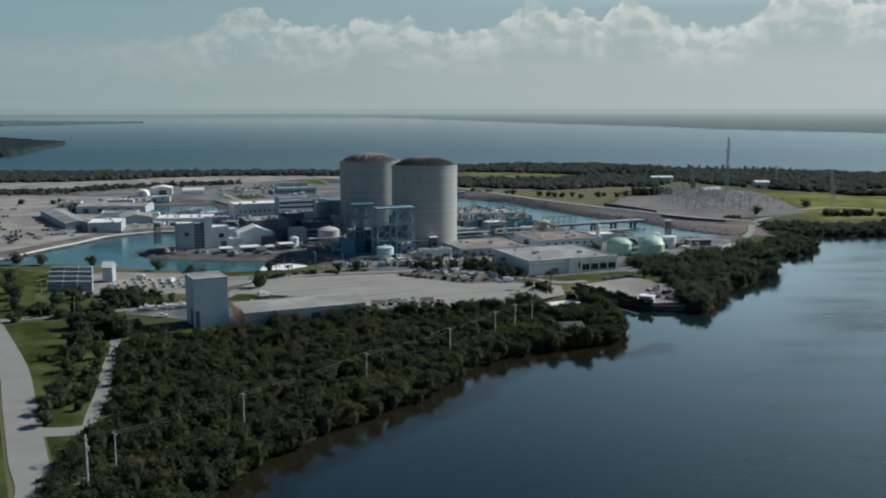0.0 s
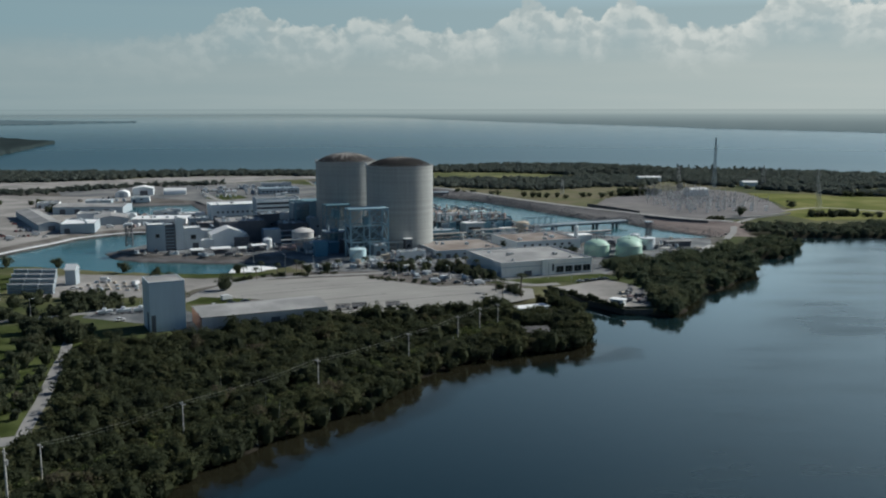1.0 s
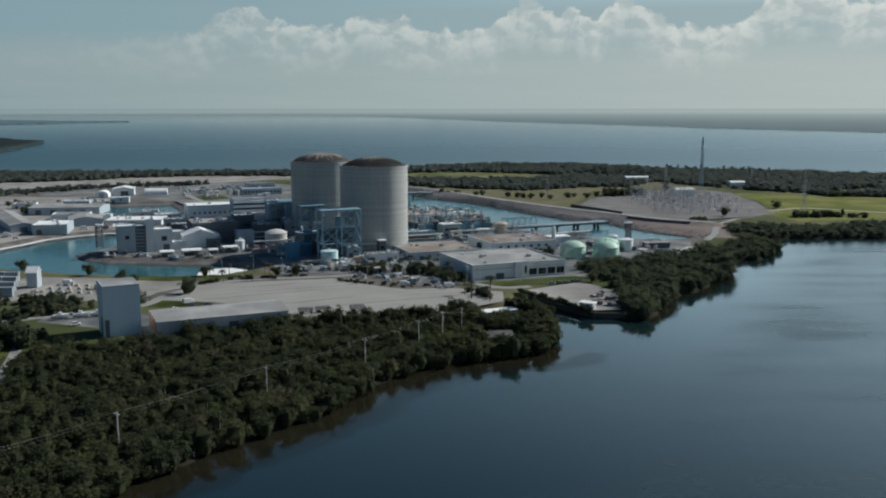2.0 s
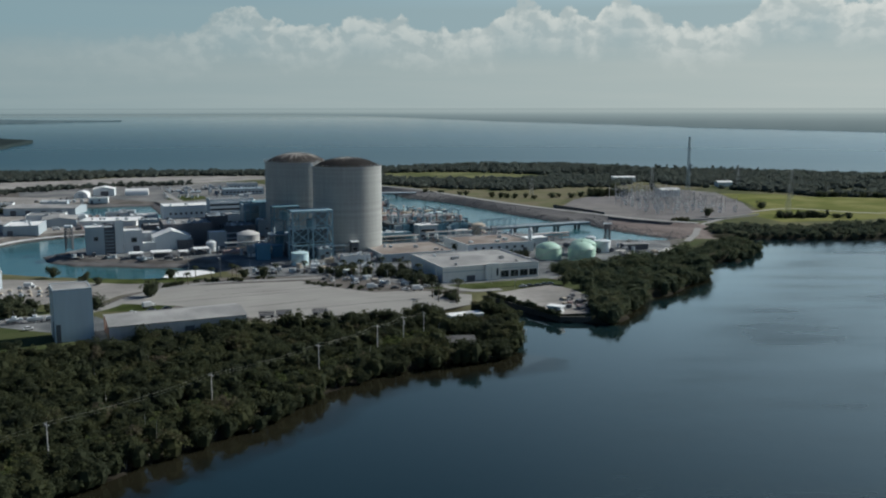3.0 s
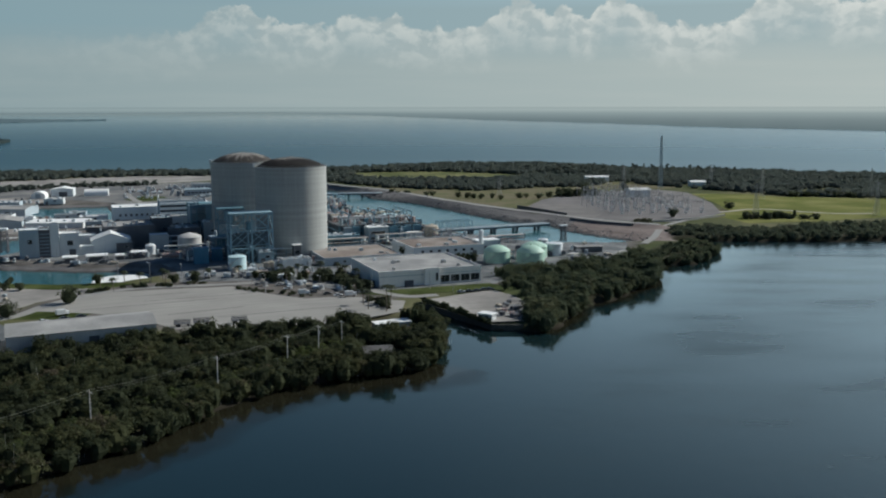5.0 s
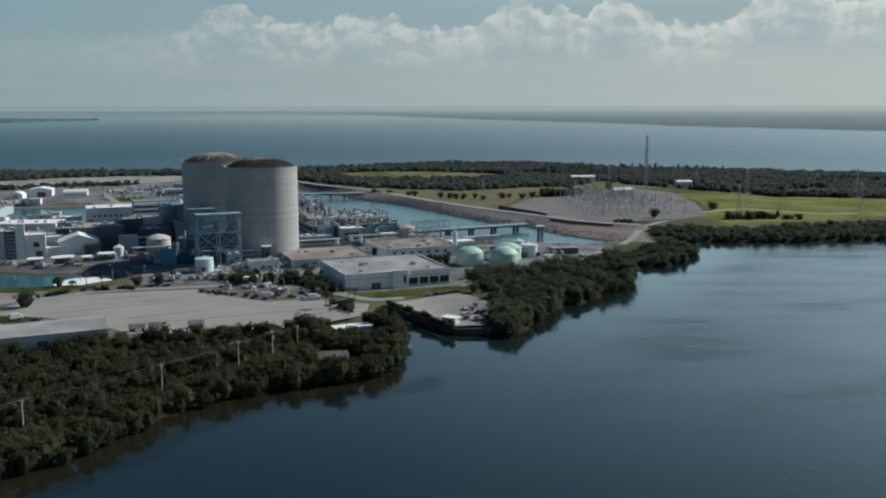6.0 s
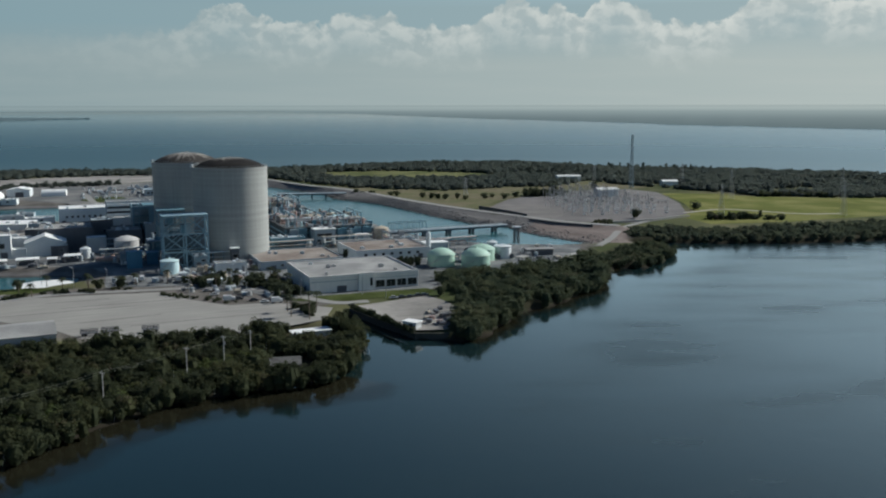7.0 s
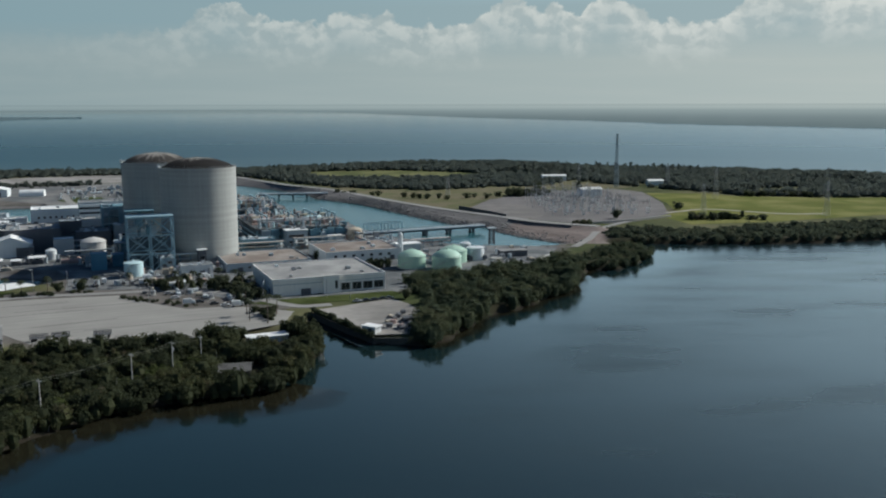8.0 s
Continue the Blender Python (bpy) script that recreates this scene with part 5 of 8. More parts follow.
def dome_material(name, x, y, R, dark, pale, spread):
    """Blackened concrete that is washed pale round the crown, in runs from crown to rim."""
    m = surface(name, dark, 0.95, var=0.36, scale=0.16, fine=0.9, bump=0.2, spec=0.1)
    nt = m.node_tree
    b = nt.nodes["Principled BSDF"]
    src = b.inputs["Base Color"].links[0].from_socket
    geo = nt.nodes.new("ShaderNodeNewGeometry")
    off = nt.nodes.new("ShaderNodeVectorMath")
    off.operation = "SUBTRACT"
    off.inputs[1].default_value = (x, y, 0)
    nt.links.new(geo.outputs["Position"], off.inputs[0])
    flat = nt.nodes.new("ShaderNodeVectorMath")
    flat.operation = "MULTIPLY"
    flat.inputs[1].default_value = (1, 1, 0)
    nt.links.new(off.outputs[0], flat.inputs[0])
    rim = nt.nodes.new("ShaderNodeVectorMath")
    rim.operation = "LENGTH"
    nt.links.new(flat.outputs[0], rim.inputs[0])
    way = nt.nodes.new("ShaderNodeVectorMath")
    way.operation = "NORMALIZE"
    nt.links.new(flat.outputs[0], way.inputs[0])
    runs = nt.nodes.new("ShaderNodeTexNoise")
    runs.inputs["Scale"].default_value, runs.inputs["Detail"].default_value = 6.0, 5
    nt.links.new(way.outputs[0], runs.inputs["Vector"])
    mott = nd(nt, "ShaderNodeTexNoise", Scale=0.35, Detail=5.0)
    nt.links.new(geo.outputs["Position"], mott.inputs["Vector"])
    f = math_node(nt, "SUBTRACT", spread, math_node(nt, "DIVIDE", rim.outputs["Value"], R))
    f = math_node(nt, "ADD", f, math_node(nt, "MULTIPLY", math_node(nt, "SUBTRACT", runs.outputs["Fac"], 0.5), 1.3))
    f = math_node(nt, "ADD", f, math_node(nt, "MULTIPLY", math_node(nt, "SUBTRACT", mott.outputs["Fac"], 0.5), 0.7))
    wash = ramp_node(nt, f, [(0.0, 0.0), (0.45, 0.9)], "EASE")
    nt.links.new(mix_node(nt, wash, src, pale), b.inputs["Base Color"])
    return m


def containment(x, y, R, top, rise, stain, label):
    t = thing("containment_building", x, y, GRADE, 0, label, "reactor building", "containments")
    H = top - GRADE
    bm = bmesh.new()
    prof = [(R, 0)]
    for k in range(1, 19):                       # shallow formwork joints
        z = H * k / 19
        prof += [(R, z - 0.08), (R - 0.035, z - 0.04), (R - 0.035, z + 0.04), (R, z + 0.08)]
    prof += [(R, H - 1.7)]
    lathe(bm, prof, 192)
    part("wall", bm, M["containment"], t, smooth=False)
    bm = bmesh.new()
    lathe(bm, [(R, H - 1.7), (R + 0.12, H - 1.6), (R + 0.12, H), (R - 0.3, H), (R - 0.3, H - 0.5), (R - 0.6, H - 0.5)], 96)
    part("rim", bm, M["containment"], t, "pale concrete ring beam")
    bm = bmesh.new()
    rb = R - 0.6

    def crown(r):
        return H - 0.5 + rise * (1 - (r / rb) ** 2.5)

    lathe(bm, [(rb * math.cos(k / 14 * math.pi / 2) if k < 14 else 0, crown(rb * math.cos(k / 14 * math.pi / 2) if k < 14 else 0)) for k in range(15)], 96)
    part("dome", bm, stain, t, "blackened shallow concrete dome", smooth=True)
    # raised ribs of the dome, bleached at the crown
    for k in range(12):
        a = k / 12 * 2 * math.pi + 0.2
        bm = bmesh.new()
        prev = None
        for j in range(7):
            r = rb * (0.42 - 0.055 * j)
            z = crown(r) + 0.02
            q = Vector((r * math.cos(a), r * math.sin(a), z))
            if prev:
                beam(bm, prev, q, 0.45, 0.22)
            prev = q
        part("rib", bm, M["concrete"], t)
    bm = bmesh.new()
    lathe(bm, [(0.9, H + rise - 0.8), (0.9, H + rise - 0.1), (0.5, H + rise + 0.2), (0, H + rise + 0.2)], 16)
    part("vent", bm, M["concrete"], t)
    bm = bmesh.new()
    for k in range(48):
        a = k / 48 * 2 * math.pi
        beam(bm, ((R + 0.3) * math.cos(a), (R + 0.3) * math.sin(a), H), ((R + 0.3) * math.cos(a), (R + 0.3) * math.sin(a), H + 1.1), 0.08)
    for z in (0.6, 1.1):
        for k in range(48):
            a, b_ = k / 48 * 2 * math.pi, (k + 1) / 48 * 2 * math.pi
            beam(bm, ((R + 0.3) * math.cos(a), (R + 0.3) * math.sin(a), H + z), ((R + 0.3) * math.cos(b_), (R + 0.3) * math.sin(b_), H + z), 0.06)
    part("railing", bm, M["galv"], t)
    bm = bmesh.new()
    ca, sa = math.cos(radians(190)), math.sin(radians(190))
    box(bm, (R + 0.3) * ca, (R + 0.3) * sa, H - 0.6, 1.4, 1.8, 2.0, 10)
    part("ladder_head", bm, M["white"], t, "white platform box at the rim")
    bm = bmesh.new()
    for s in (-0.4, 0.4):
        beam(bm, ((R + 0.5) * ca - sa * s, (R + 0.5) * sa + ca * s, 6), ((R + 0.5) * ca - sa * s, (R + 0.5) * sa + ca * s, H), 0.12)
    part("ladder", bm, M["galv"], t)
    return t


containment(-12.8, 649, 22.6, 60.3, 5.8, dome_material("blackened dome concrete", -12.8, 649, 22.0, (0.027, 0.025, 0.024), (0.19, 0.178, 0.16), 0.54), "huge round concrete containment with a blackened shallow dome")
containment(-55.4, 713, 22.6, 59.6, 6.4, dome_material("brown-stained dome concrete", -55.4, 713, 22.0, (0.060, 0.054, 0.050), (0.29, 0.27, 0.245), 0.80), "second round concrete containment standing behind steel frames")


# ------------------------------------------------------------ buildings
def building(name, label, x, y, L, D, H, wall, roof, ang=A, form="flat", windows=(), doors=(), units=0, z=GRADE, parapet=0.5, rise=2.0, category="building", group="", bands=(), ribs=0.0, seed=1):
    """A building whose near-left corner stands at x, y. windows, doors: (face, along, sill, width, height); faces: 0 front, 1 right, 2 back, 3 left."""
    t = thing(name, x, y, z, ang, label, category, group)
    bm = bmesh.new()
    th = 0.35
    if form == "flat":
        box(bm, L / 2, D / 2, 0, L, D, H - 0.3)
        for cx, cy, sx, sy in ((L / 2, th / 2, L, th), (L / 2, D - th / 2, L, th), (th / 2, D / 2, th, D - 2 * th), (L - th / 2, D / 2, th, D - 2 * th)):
            box(bm, cx, cy, H - 0.3, sx, sy, parapet + 0.3)
    elif form == "gable":
        box(bm, L / 2, D / 2, 0, L, D, H)
        for xx in (0.02, L - 0.02):
            f = [bm.verts.new(q) for q in ((xx, 0, H), (xx, D, H), (xx, D / 2, H + rise))]
            bm.faces.new(f)
    elif form == "gable_v":
        box(bm, L / 2, D / 2, 0, L, D, H)
        for yy in (0.02, D - 0.02):
            bm.faces.new([bm.verts.new(q) for q in ((0, yy, H), (L, yy, H), (L / 2, yy, H + rise))])
    else:
        box(bm, L / 2, D / 2, 0, L, D, H)
    part("wall", bm, wall, t)
    bm = bmesh.new()
    if form == "flat":
        box(bm, L / 2, D / 2, H - 0.28, L - 2 * th - 0.01, D - 2 * th - 0.01, 0.16)
    elif form == "gable":
        for y0, y1 in ((-0.5, D / 2), (D + 0.5, D / 2)):
            zz = H - 0.5 * rise / (D / 2)
            a = [Vector(q) for q in ((-0.4, y0, zz), (L + 0.4, y0, zz), (L + 0.4, y1, H + rise), (-0.4, y1, H + rise))]
            lo = [bm.verts.new(q + Vector((0, 0, 0.04))) for q in a]
            hi = [bm.verts.new(q + Vector((0, 0, 0.28))) for q in a]
            bm.faces.new(lo), bm.faces.new(hi)
            for i in range(4):
                bm.faces.new((lo[i], lo[(i + 1) % 4], hi[(i + 1) % 4], hi[i]))
    elif form == "gable_v":
        for x0, x1 in ((-0.5, L / 2), (L + 0.5, L / 2)):
            zz = H - 0.5 * rise / (L / 2)
            a = [Vector(q) for q in ((x0, -0.4, zz), (x0, D + 0.4, zz), (x1, D + 0.4, H + rise), (x1, -0.4, H + rise))]
            lo = [bm.verts.new(q + Vector((0, 0, 0.04))) for q in a]
            hi = [bm.verts.new(q + Vector((0, 0, 0.28))) for q in a]
            bm.faces.new(lo), bm.faces.new(hi)
            for i in range(4):
                bm.faces.new((lo[i], lo[(i + 1) % 4], hi[(i + 1) % 4], hi[i]))
    else:
        box(bm, L / 2, D / 2, H, L + 1.0, D + 1.0, 0.5)
    bmesh.ops.recalc_face_normals(bm, faces=bm.faces)
    part("roof", bm, roof, t)

    def place(face, a, w):
        return {0: (a + w / 2, 0.0, 0), 1: (L, a + w / 2, 90), 2: (a + w / 2, D, 180), 3: (0.0, a + w / 2, 270)}[face]

    for i, (face, a, s, w, h) in enumerate(windows):
        px, py, pr = place(face, a, w)
        bm = bmesh.new()
        for cx, cz, sx, sz in ((0, s - 0.12, w + 0.3, 0.16), (0, s + h - 0.03, w + 0.3, 0.14), (-w / 2 - 0.05, s, 0.12, h), (w / 2 + 0.05, s, 0.12, h)):
            box(bm, cx, -0.06, cz, sx, 0.22, sz)
        if w > 3:
            for k in range(1, int(w / 1.8)):
                box(bm, -w / 2 + k * w / int(w / 1.8), -0.04, s, 0.09, 0.12, h)
        fr = part("window", bm, M["galv"], t)
        fr.matrix_basis = pose(px, py, 0, 0, 0, pr)
        bm = bmesh.new()
        box(bm, 0, 0.0, s, w, 0.06, h)
        pane = part("pane", bm, M["glass"], fr, "dark glass")
    for face, a, s, w, h in doors:
        px, py, pr = place(face, a, w)
        bm = bmesh.new()
        box(bm, 0, -0.05, s, w, 0.14, h)
        leaf = part("door", bm, M["dark"], t, "dark roller door")
        leaf.matrix_basis = pose(px, py, 0, 0, 0, pr)
        n, slat = max(2, int(h / 1.4)), None
        for k in range(1, n):
            if slat is None:
                bm = bmesh.new()
                box(bm, 0, -0.14, s, w * 0.96, 0.04, 0.1)
                slat = part("slat", bm, M["dark"], leaf)
                slat.matrix_basis = pose(0, 0, k * h / n)
            else:
                share(slat, "slat", leaf, pose(0, 0, k * h / n))
    for face, s, h, proud, mat in bands:
        w = L if face in (0, 2) else D
        px, py, pr = place(face, 0, w)
        bm = bmesh.new()
        box(bm, 0, -proud / 2, s, w - 0.02, proud, h)
        part("band", bm, mat, t).matrix_basis = pose(px, py, 0, 0, 0, pr)
    if ribs:
        bm = bmesh.new()
        for k in range(1, int(L / ribs)):
            box(bm, k * ribs, -0.05, 0.1, 0.14, 0.1, H - 0.4)
        for k in range(1, int(D / ribs)):
            box(bm, -0.05, k * ribs, 0.1, 0.1, 0.14, H - 0.4)
            box(bm, L + 0.05, k * ribs, 0.1, 0.1, 0.14, H - 0.4)
        tagged(part("cladding_rib", bm, wall, t), kind="stuff")
    rng = random.Random(seed)
    for k in range(units):
        bm = bmesh.new()
        sx, sy, sz = rng.uniform(1.2, 3.0), rng.uniform(1.2, 2.6), rng.uniform(0.7, 1.7)
        box(bm, 0, 0, 0, sx, sy, sz, bevel=0.08)
        tube(bm, (0, 0, sz), (0, 0, sz + 0.3), min(sx, sy) * 0.33, 12)
        ob = part("roof_unit", bm, rng.choice((M["galv"], M["white"], M["greywall"])), t)
        ob.matrix_basis = pose(rng.uniform(0.12, 0.88) * L, rng.uniform(0.15, 0.85) * D, H - 0.12 if form == "flat" else H + 0.5)
    return t


B = building


def portal_hall(x, y, L, D, H, label):
    t = thing("crane_hall", x, y, GRADE, A, label, "crane hall")
    bm = bmesh.new()
    box(bm, L / 2, D * 0.7, 0, L * 0.96, D * 0.55, H - 1.5)
    part("rear_wall", bm, M["slate"], t, "blue-grey clad rear wall")
    for px, w in ((0.5, 1.0), (4.5, 0.7), (L * 0.45, 5.4), (L * 0.72, 0.7), (L - 0.6, 1.2)):
        bm = bmesh.new()
        box(bm, px, 0.8, 0, w, 1.2, H - 1.4, bevel=0.08)
        part("column", bm, M["steel"], t)
        bm = bmesh.new()
        box(bm, px, D - 0.8, 0, w, 1.2, H - 1.4)
        part("column", bm, M["steel"], t)
    for yy in (0.8, D - 0.8):
        bm = bmesh.new()
        box(bm, L / 2, yy, H - 1.4, L + 0.6, 1.5, 1.5, bevel=0.08)
        part("crane_girder", bm, M["steel"], t)
    for k in range(7):
        bm = bmesh.new()
        box(bm, 0.5 + k * (L - 1) / 6, D / 2, H, 0.5, D, 0.45)
        part("roof_beam", bm, M["teal"], t)
    for z in (6.5, 12.5, 18.0):
        bm = bmesh.new()
        box(bm, L / 2, 1.2, z, L - 1, 0.3, 0.5)
        part("rail_beam", bm, M["teal"], t)
        bm = bmesh.new()
        box(bm, L / 2, D * 0.3, z - 0.2, L * 0.94, D * 0.26, 0.2)
        part("floor_deck", bm, M["galv"], t)
    rng = random.Random(77)
    for k in range(16):
        bm = bmesh.new()
        box(bm, 0, 0, 0, rng.uniform(1.2, 3.4), rng.uniform(1, 2.4), rng.uniform(1.2, 4.0), bevel=0.08)
        part("equipment", bm, M[rng.choice(("greywall", "slate", "beige", "teal", "white", "dark"))], t).matrix_basis = pose(rng.uniform(2, L - 2), rng.uniform(3, 7), rng.choice((0, 6.5, 12.5, 18.0)))
    bm = bmesh.new()
    box(bm, L * 0.6, D / 2, H + 0.45, L * 0.7, D * 0.8, 0.25)
    part("roof_sheet", bm, M["teal"], t)
    return t


# tall block and long store near the wood
M["blockclad"] = surface("pale blue-grey cladding", (0.57, 0.625, 0.65), 0.6, var=0.08, scale=0.1, fine=2.0, bump=0.05, streak=0.5)
M["siding"] = surface("weathered grey siding", (0.50, 0.475, 0.465), 0.7, var=0.14, scale=0.12, fine=1.5, bump=0.05, streak=0.5)
B("tall_block", "tall windowless blue-grey metal-clad block with a pale roof", -109, 402, 15, 17, 21.8, M["blockclad"], M["greyroof"], 27, doors=[(0, 0.5, 0, 1.8, 7.5), (3, 3, 0, 3.4, 8)], parapet=0.12, bands=[(0, 21.3, 0.5, 0.1, M["greywall"]), (3, 21.3, 0.5, 0.1, M["greywall"])])
B("warehouse", "long low warehouse with a pale shallow roof", -87, 402, 56, 25, 6.6, M["siding"], M["greyroof"], 24, form="gable", rise=1.6, doors=[(0, 30, 0, 4, 4.2), (0, 40, 0, 4, 4.2), (0, 10, 0, 3, 3)], windows=[(0, 47 + 3 * k, 2.6, 1.6, 1.2) for k in range(3)], bands=[(3, 0, 6.5, 0.05, M["brick"])], ribs=5.5)
# hall by the quay
M["hallwall"] = surface("warm white rendered wall", (0.80, 0.775, 0.73), 0.85, var=0.12, scale=0.15, fine=1.5, bump=0.05, streak=0.4)
B("hall", "broad flat-roofed white hall with a row of dark windows", 49.6, 532, 58, 52, 8.0, M["hallwall"], M["greyroof"], A, windows=[(0, 34.5 + 5.9 * k, 1.0, 5.0, 3.6) for k in range(4)], doors=[(0, 14, 0, 5, 3.2), (3, 8, 0, 3, 2.6)], units=6,
  bands=[(0, 5.6, 0.35, 0.12, M["greywall"]), (0, 7.0, 1.7, 0.30, M["hallwall"]), (3, 7.0, 1.7, 0.30, M["hallwall"]), (1, 7.0, 1.7, 0.30, M["hallwall"])], ribs=5.8, seed=4)
gx, gy = grid(49.6, 532, 25, -1.6)
B("entrance_bay", "projecting white entrance bay of the hall", gx, gy, 8.5, 1.55, 8.6, M["hallwall"], M["greyroof"], A, windows=[(0, 6.2, 2.4, 1.2, 4.0)])
B("machine_shop", "low building with a rusty tan roof", 13, 600, 49, 46, 4.6, M["greywall"], M["tanroof"], A, units=5, doors=[(0, 6, 0, 3, 2.6)], windows=[(0, 12 + 6 * k, 1.8, 1.6, 1.2) for k in range(5)], seed=5)
B("canteen", "low white building with a tan roof and small dark windows", 66, 628, 48, 42, 6.4, M["wall"], M["tanroof"], A, windows=[(0, 5 + 5.6 * k, 3.2, 1.8, 1.5) for k in range(7)], doors=[(0, 40, 0, 3, 3)], units=5, seed=6)
B("pump_house", "small flat white building with a wide overhanging roof", 108, 661, 15, 9, 6.2, M["greywall"], M["whiteroof"], A, form="slab", doors=[(0, 3, 0, 3, 3)])
# north of the containments
portal_hall(-95, 716, 30, 22, 24.5, "tall open-fronted teal steel hall with deep dark bays")
B("office_block", "four-storey office block with white balcony bands", -140, 797, 36, 20, 19.5, M["greywall"], M["greyroof"], A, bands=[(f, 1.3 + 3.75 * k, 1.8, 2.0, M["whiteroof"]) for k in range(5) for f in (0, 1)],
  windows=[(0, 0.6, 3.4 + 3.75 * k, 34.6, 1.4) for k in range(4)], units=4, seed=7)
B("control_building", "long building with a bright white roof and small windows", -181, 807, 42, 26, 13.2, M["white"], M["whiteroof"], A, windows=[(0, 5 + 4.2 * k, 6.0, 1.5, 1.6) for k in range(9)], doors=[(0, 2, 0, 3, 4)], units=2, parapet=0.2, seed=8)
# the containment's shade is put into this building's dark cladding
B("auxiliary_building", "auxiliary building with the containment's shade put into its dark colour", -142, 672, 33, 34, 14.5, M["dark"], M["greyroof"], A, units=18, doors=[(0, 4, 0, 4, 5), (0, 20, 0, 4, 5)], windows=[(0, 12, 6, 1.5, 4)], seed=9, ribs=4)
B("auxiliary_building", "lower dark annex beside the auxiliary building", -104, 690, 22, 26, 11, M["dark"], M["greyroof"], A, units=14, doors=[(0, 9, 0, 3.5, 4)], seed=10)
B("filter_house", "grey box building with a white roof beside the silo", -110, 668, 12, 10, 9.6, M["greywall"], M["whiteroof"], A, ribs=2.0)
B("workshop_hall", "white workshop hall with a low gable roof", -143, 652, 24, 20, 8.5, M["white"], M["whiteroof"], A, form="gable_v", rise=4.2, doors=[(0, 17, 0, 4.5, 5.5)])
B("intake_house", "grey almost windowless intake house", -181, 632, 11.5, 14, 17.6, M["greywall"], M["whiteroof"], A, windows=[(0, 5, 9, 2.6, 2.6)], ribs=2.8)
gx, gy = grid(-181, 632, 11.6, 0.5)
B("louvre_bay", "dark louvred bay of the intake house", gx, gy, 6.4, 12, 17.2, M["dark"], M["greywall"], A, bands=[(0, 1.5 + 2.2 * k, 0.5, 0.4, M["slate"]) for k in range(7)])
gx, gy = grid(-181, 632, 18.2, -0.6)
B("stair_tower", "slim pale concrete stair tower", gx, gy, 5.2, 6, 21.2, M["wall"], M["whiteroof"], A)
gx, gy = grid(-181, 632, 23.6, 0.3)
B("switch_house", "off-white switch house with a dark door", gx, gy, 11.5, 13, 14.4, M["wall"], M["whiteroof"], A, windows=[(0, 4.5, 7, 3.4, 3.0)], doors=[(0, 5.5, 0, 4.0, 4.5)])
B("annex", "pale flat-roofed annex beside the hall", -158, 664, 13, 11, 9.8, M["wall"], M["whiteroof"], A)
B("annex", "low pale annex beside the switch house", -151, 645, 11, 9, 5.4, M["wall"], M["whiteroof"], A)
for i, (x, y, L, D, h) in enumerate([(-148, 615, 9, 9, 3.2), (-135, 619, 13, 10, 3.4), (-119, 625, 6, 8, 3.0), (-111, 631, 10, 9, 3.8)]):
    t = thing("canopy", x, y, GRADE, A, "open white-roofed canopy on posts", "canopy", "canopies")
    bm = bmesh.new()
    box(bm, L / 2, D / 2, h, L, D, 0.3, bevel=0.05)
    part("roof", bm, M["whiteroof"], t)
    for px in (0.4, L - 0.4):
        for py in (0.4, D - 0.4):
            bm = bmesh.new()
            box(bm, px, py, 0, 0.3, 0.3, h)
            part("post", bm, M["galv"], t)
    bm = bmesh.new()
    box(bm, L / 2, D / 2, 0, L * 0.7, D * 0.6, 1.9, bevel=0.1)
    part("crate", bm, M["dark"], t)
# west of the basin
B("rear_offices", "long low office building with a blue-grey roof", -186, 1050, 44, 26, 6.0, M["greywall"], M["slate"], 16, windows=[(0, 3 + 4 * k, 2.2, 2.4, 1.6) for k in range(10)], units=4, seed=33)
B("rear_offices", "second low office building with a pale roof", -196, 1120, 34, 20, 6.5, M["greywall"], M["greyroof"], 16, windows=[(0, 3 + 4 * k, 2.2, 2.4, 1.6) for k in range(7)], units=3, seed=34)
sheet("rear_grass", [(-238, 1008), (-214, 985), (-190, 1010), (-205, 1040), (-228, 1046)], GRADE + 0.11, M["lawn"], "patch of grass in the rear yard", "grass")
ribbon("rear_road", [(-192, 950), (-210, 975), (-246, 1052), (-262, 1110), (-255, 1180)], 7, GRADE + 0.14, M["asphalt"], "pale road through the rear yard", "road")
B("long_store", "very long low store with a grey roof", -336, 855, 62, 34, 6.5, M["greywall"], M["greyroof"], 4, form="gable", rise=1.6, doors=[(0, 6 + 13 * k, 0, 5, 4.5) for k in range(4)])
B("long_shed", "long grey shed with a pale gable roof in the parking ground", -298, 735, 18, 118, 5.4, M["greywall"], M["greyroof"], 32, form="gable_v", rise=2.0, doors=[(0, 7, 0, 5, 4)])
B("store_shed", "pale square store shed with roller door", -276, 722, 25, 34, 7.2, M["greywall"], M["whiteroof"], 13, doors=[(0, 3, 0, 4, 4)], units=3, seed=11)
B("store_shed", "low grey shed with a gable roof", -268, 772, 26, 30, 5.4, M["greywall"], M["greyroof"], 20, form="gable_v", rise=2.2)
B("store_shed", "low pale shed behind the basin", -298, 812, 30, 22, 5.0, M["wall"], M["greyroof"], 13, units=3, seed=13)
B("white_store", "low building with a brilliant white roof", -240, 778, 44, 26, 4.2, M["wall"], M["whiteroof"], 6, form="slab", units=6, seed=14)
B("far_hall", "white hall with an open dark door", -324, 1040, 22, 22, 7.4, M["white"], M["whiteroof"], 14, form="gable_v", rise=2, doors=[(0, 8, 0, 8, 5)])
B("field_shed", "long white shed at the edge of the woods", 270, 1213, 29, 12, 6.5, M["white"], M["whiteroof"], 4, form="gable", rise=1.2)
B("relay_house", "white relay house in the switchyard", 286, 1026, 22, 14, 7, M["white"], M["whiteroof"], 12, form="gable", rise=1.5)
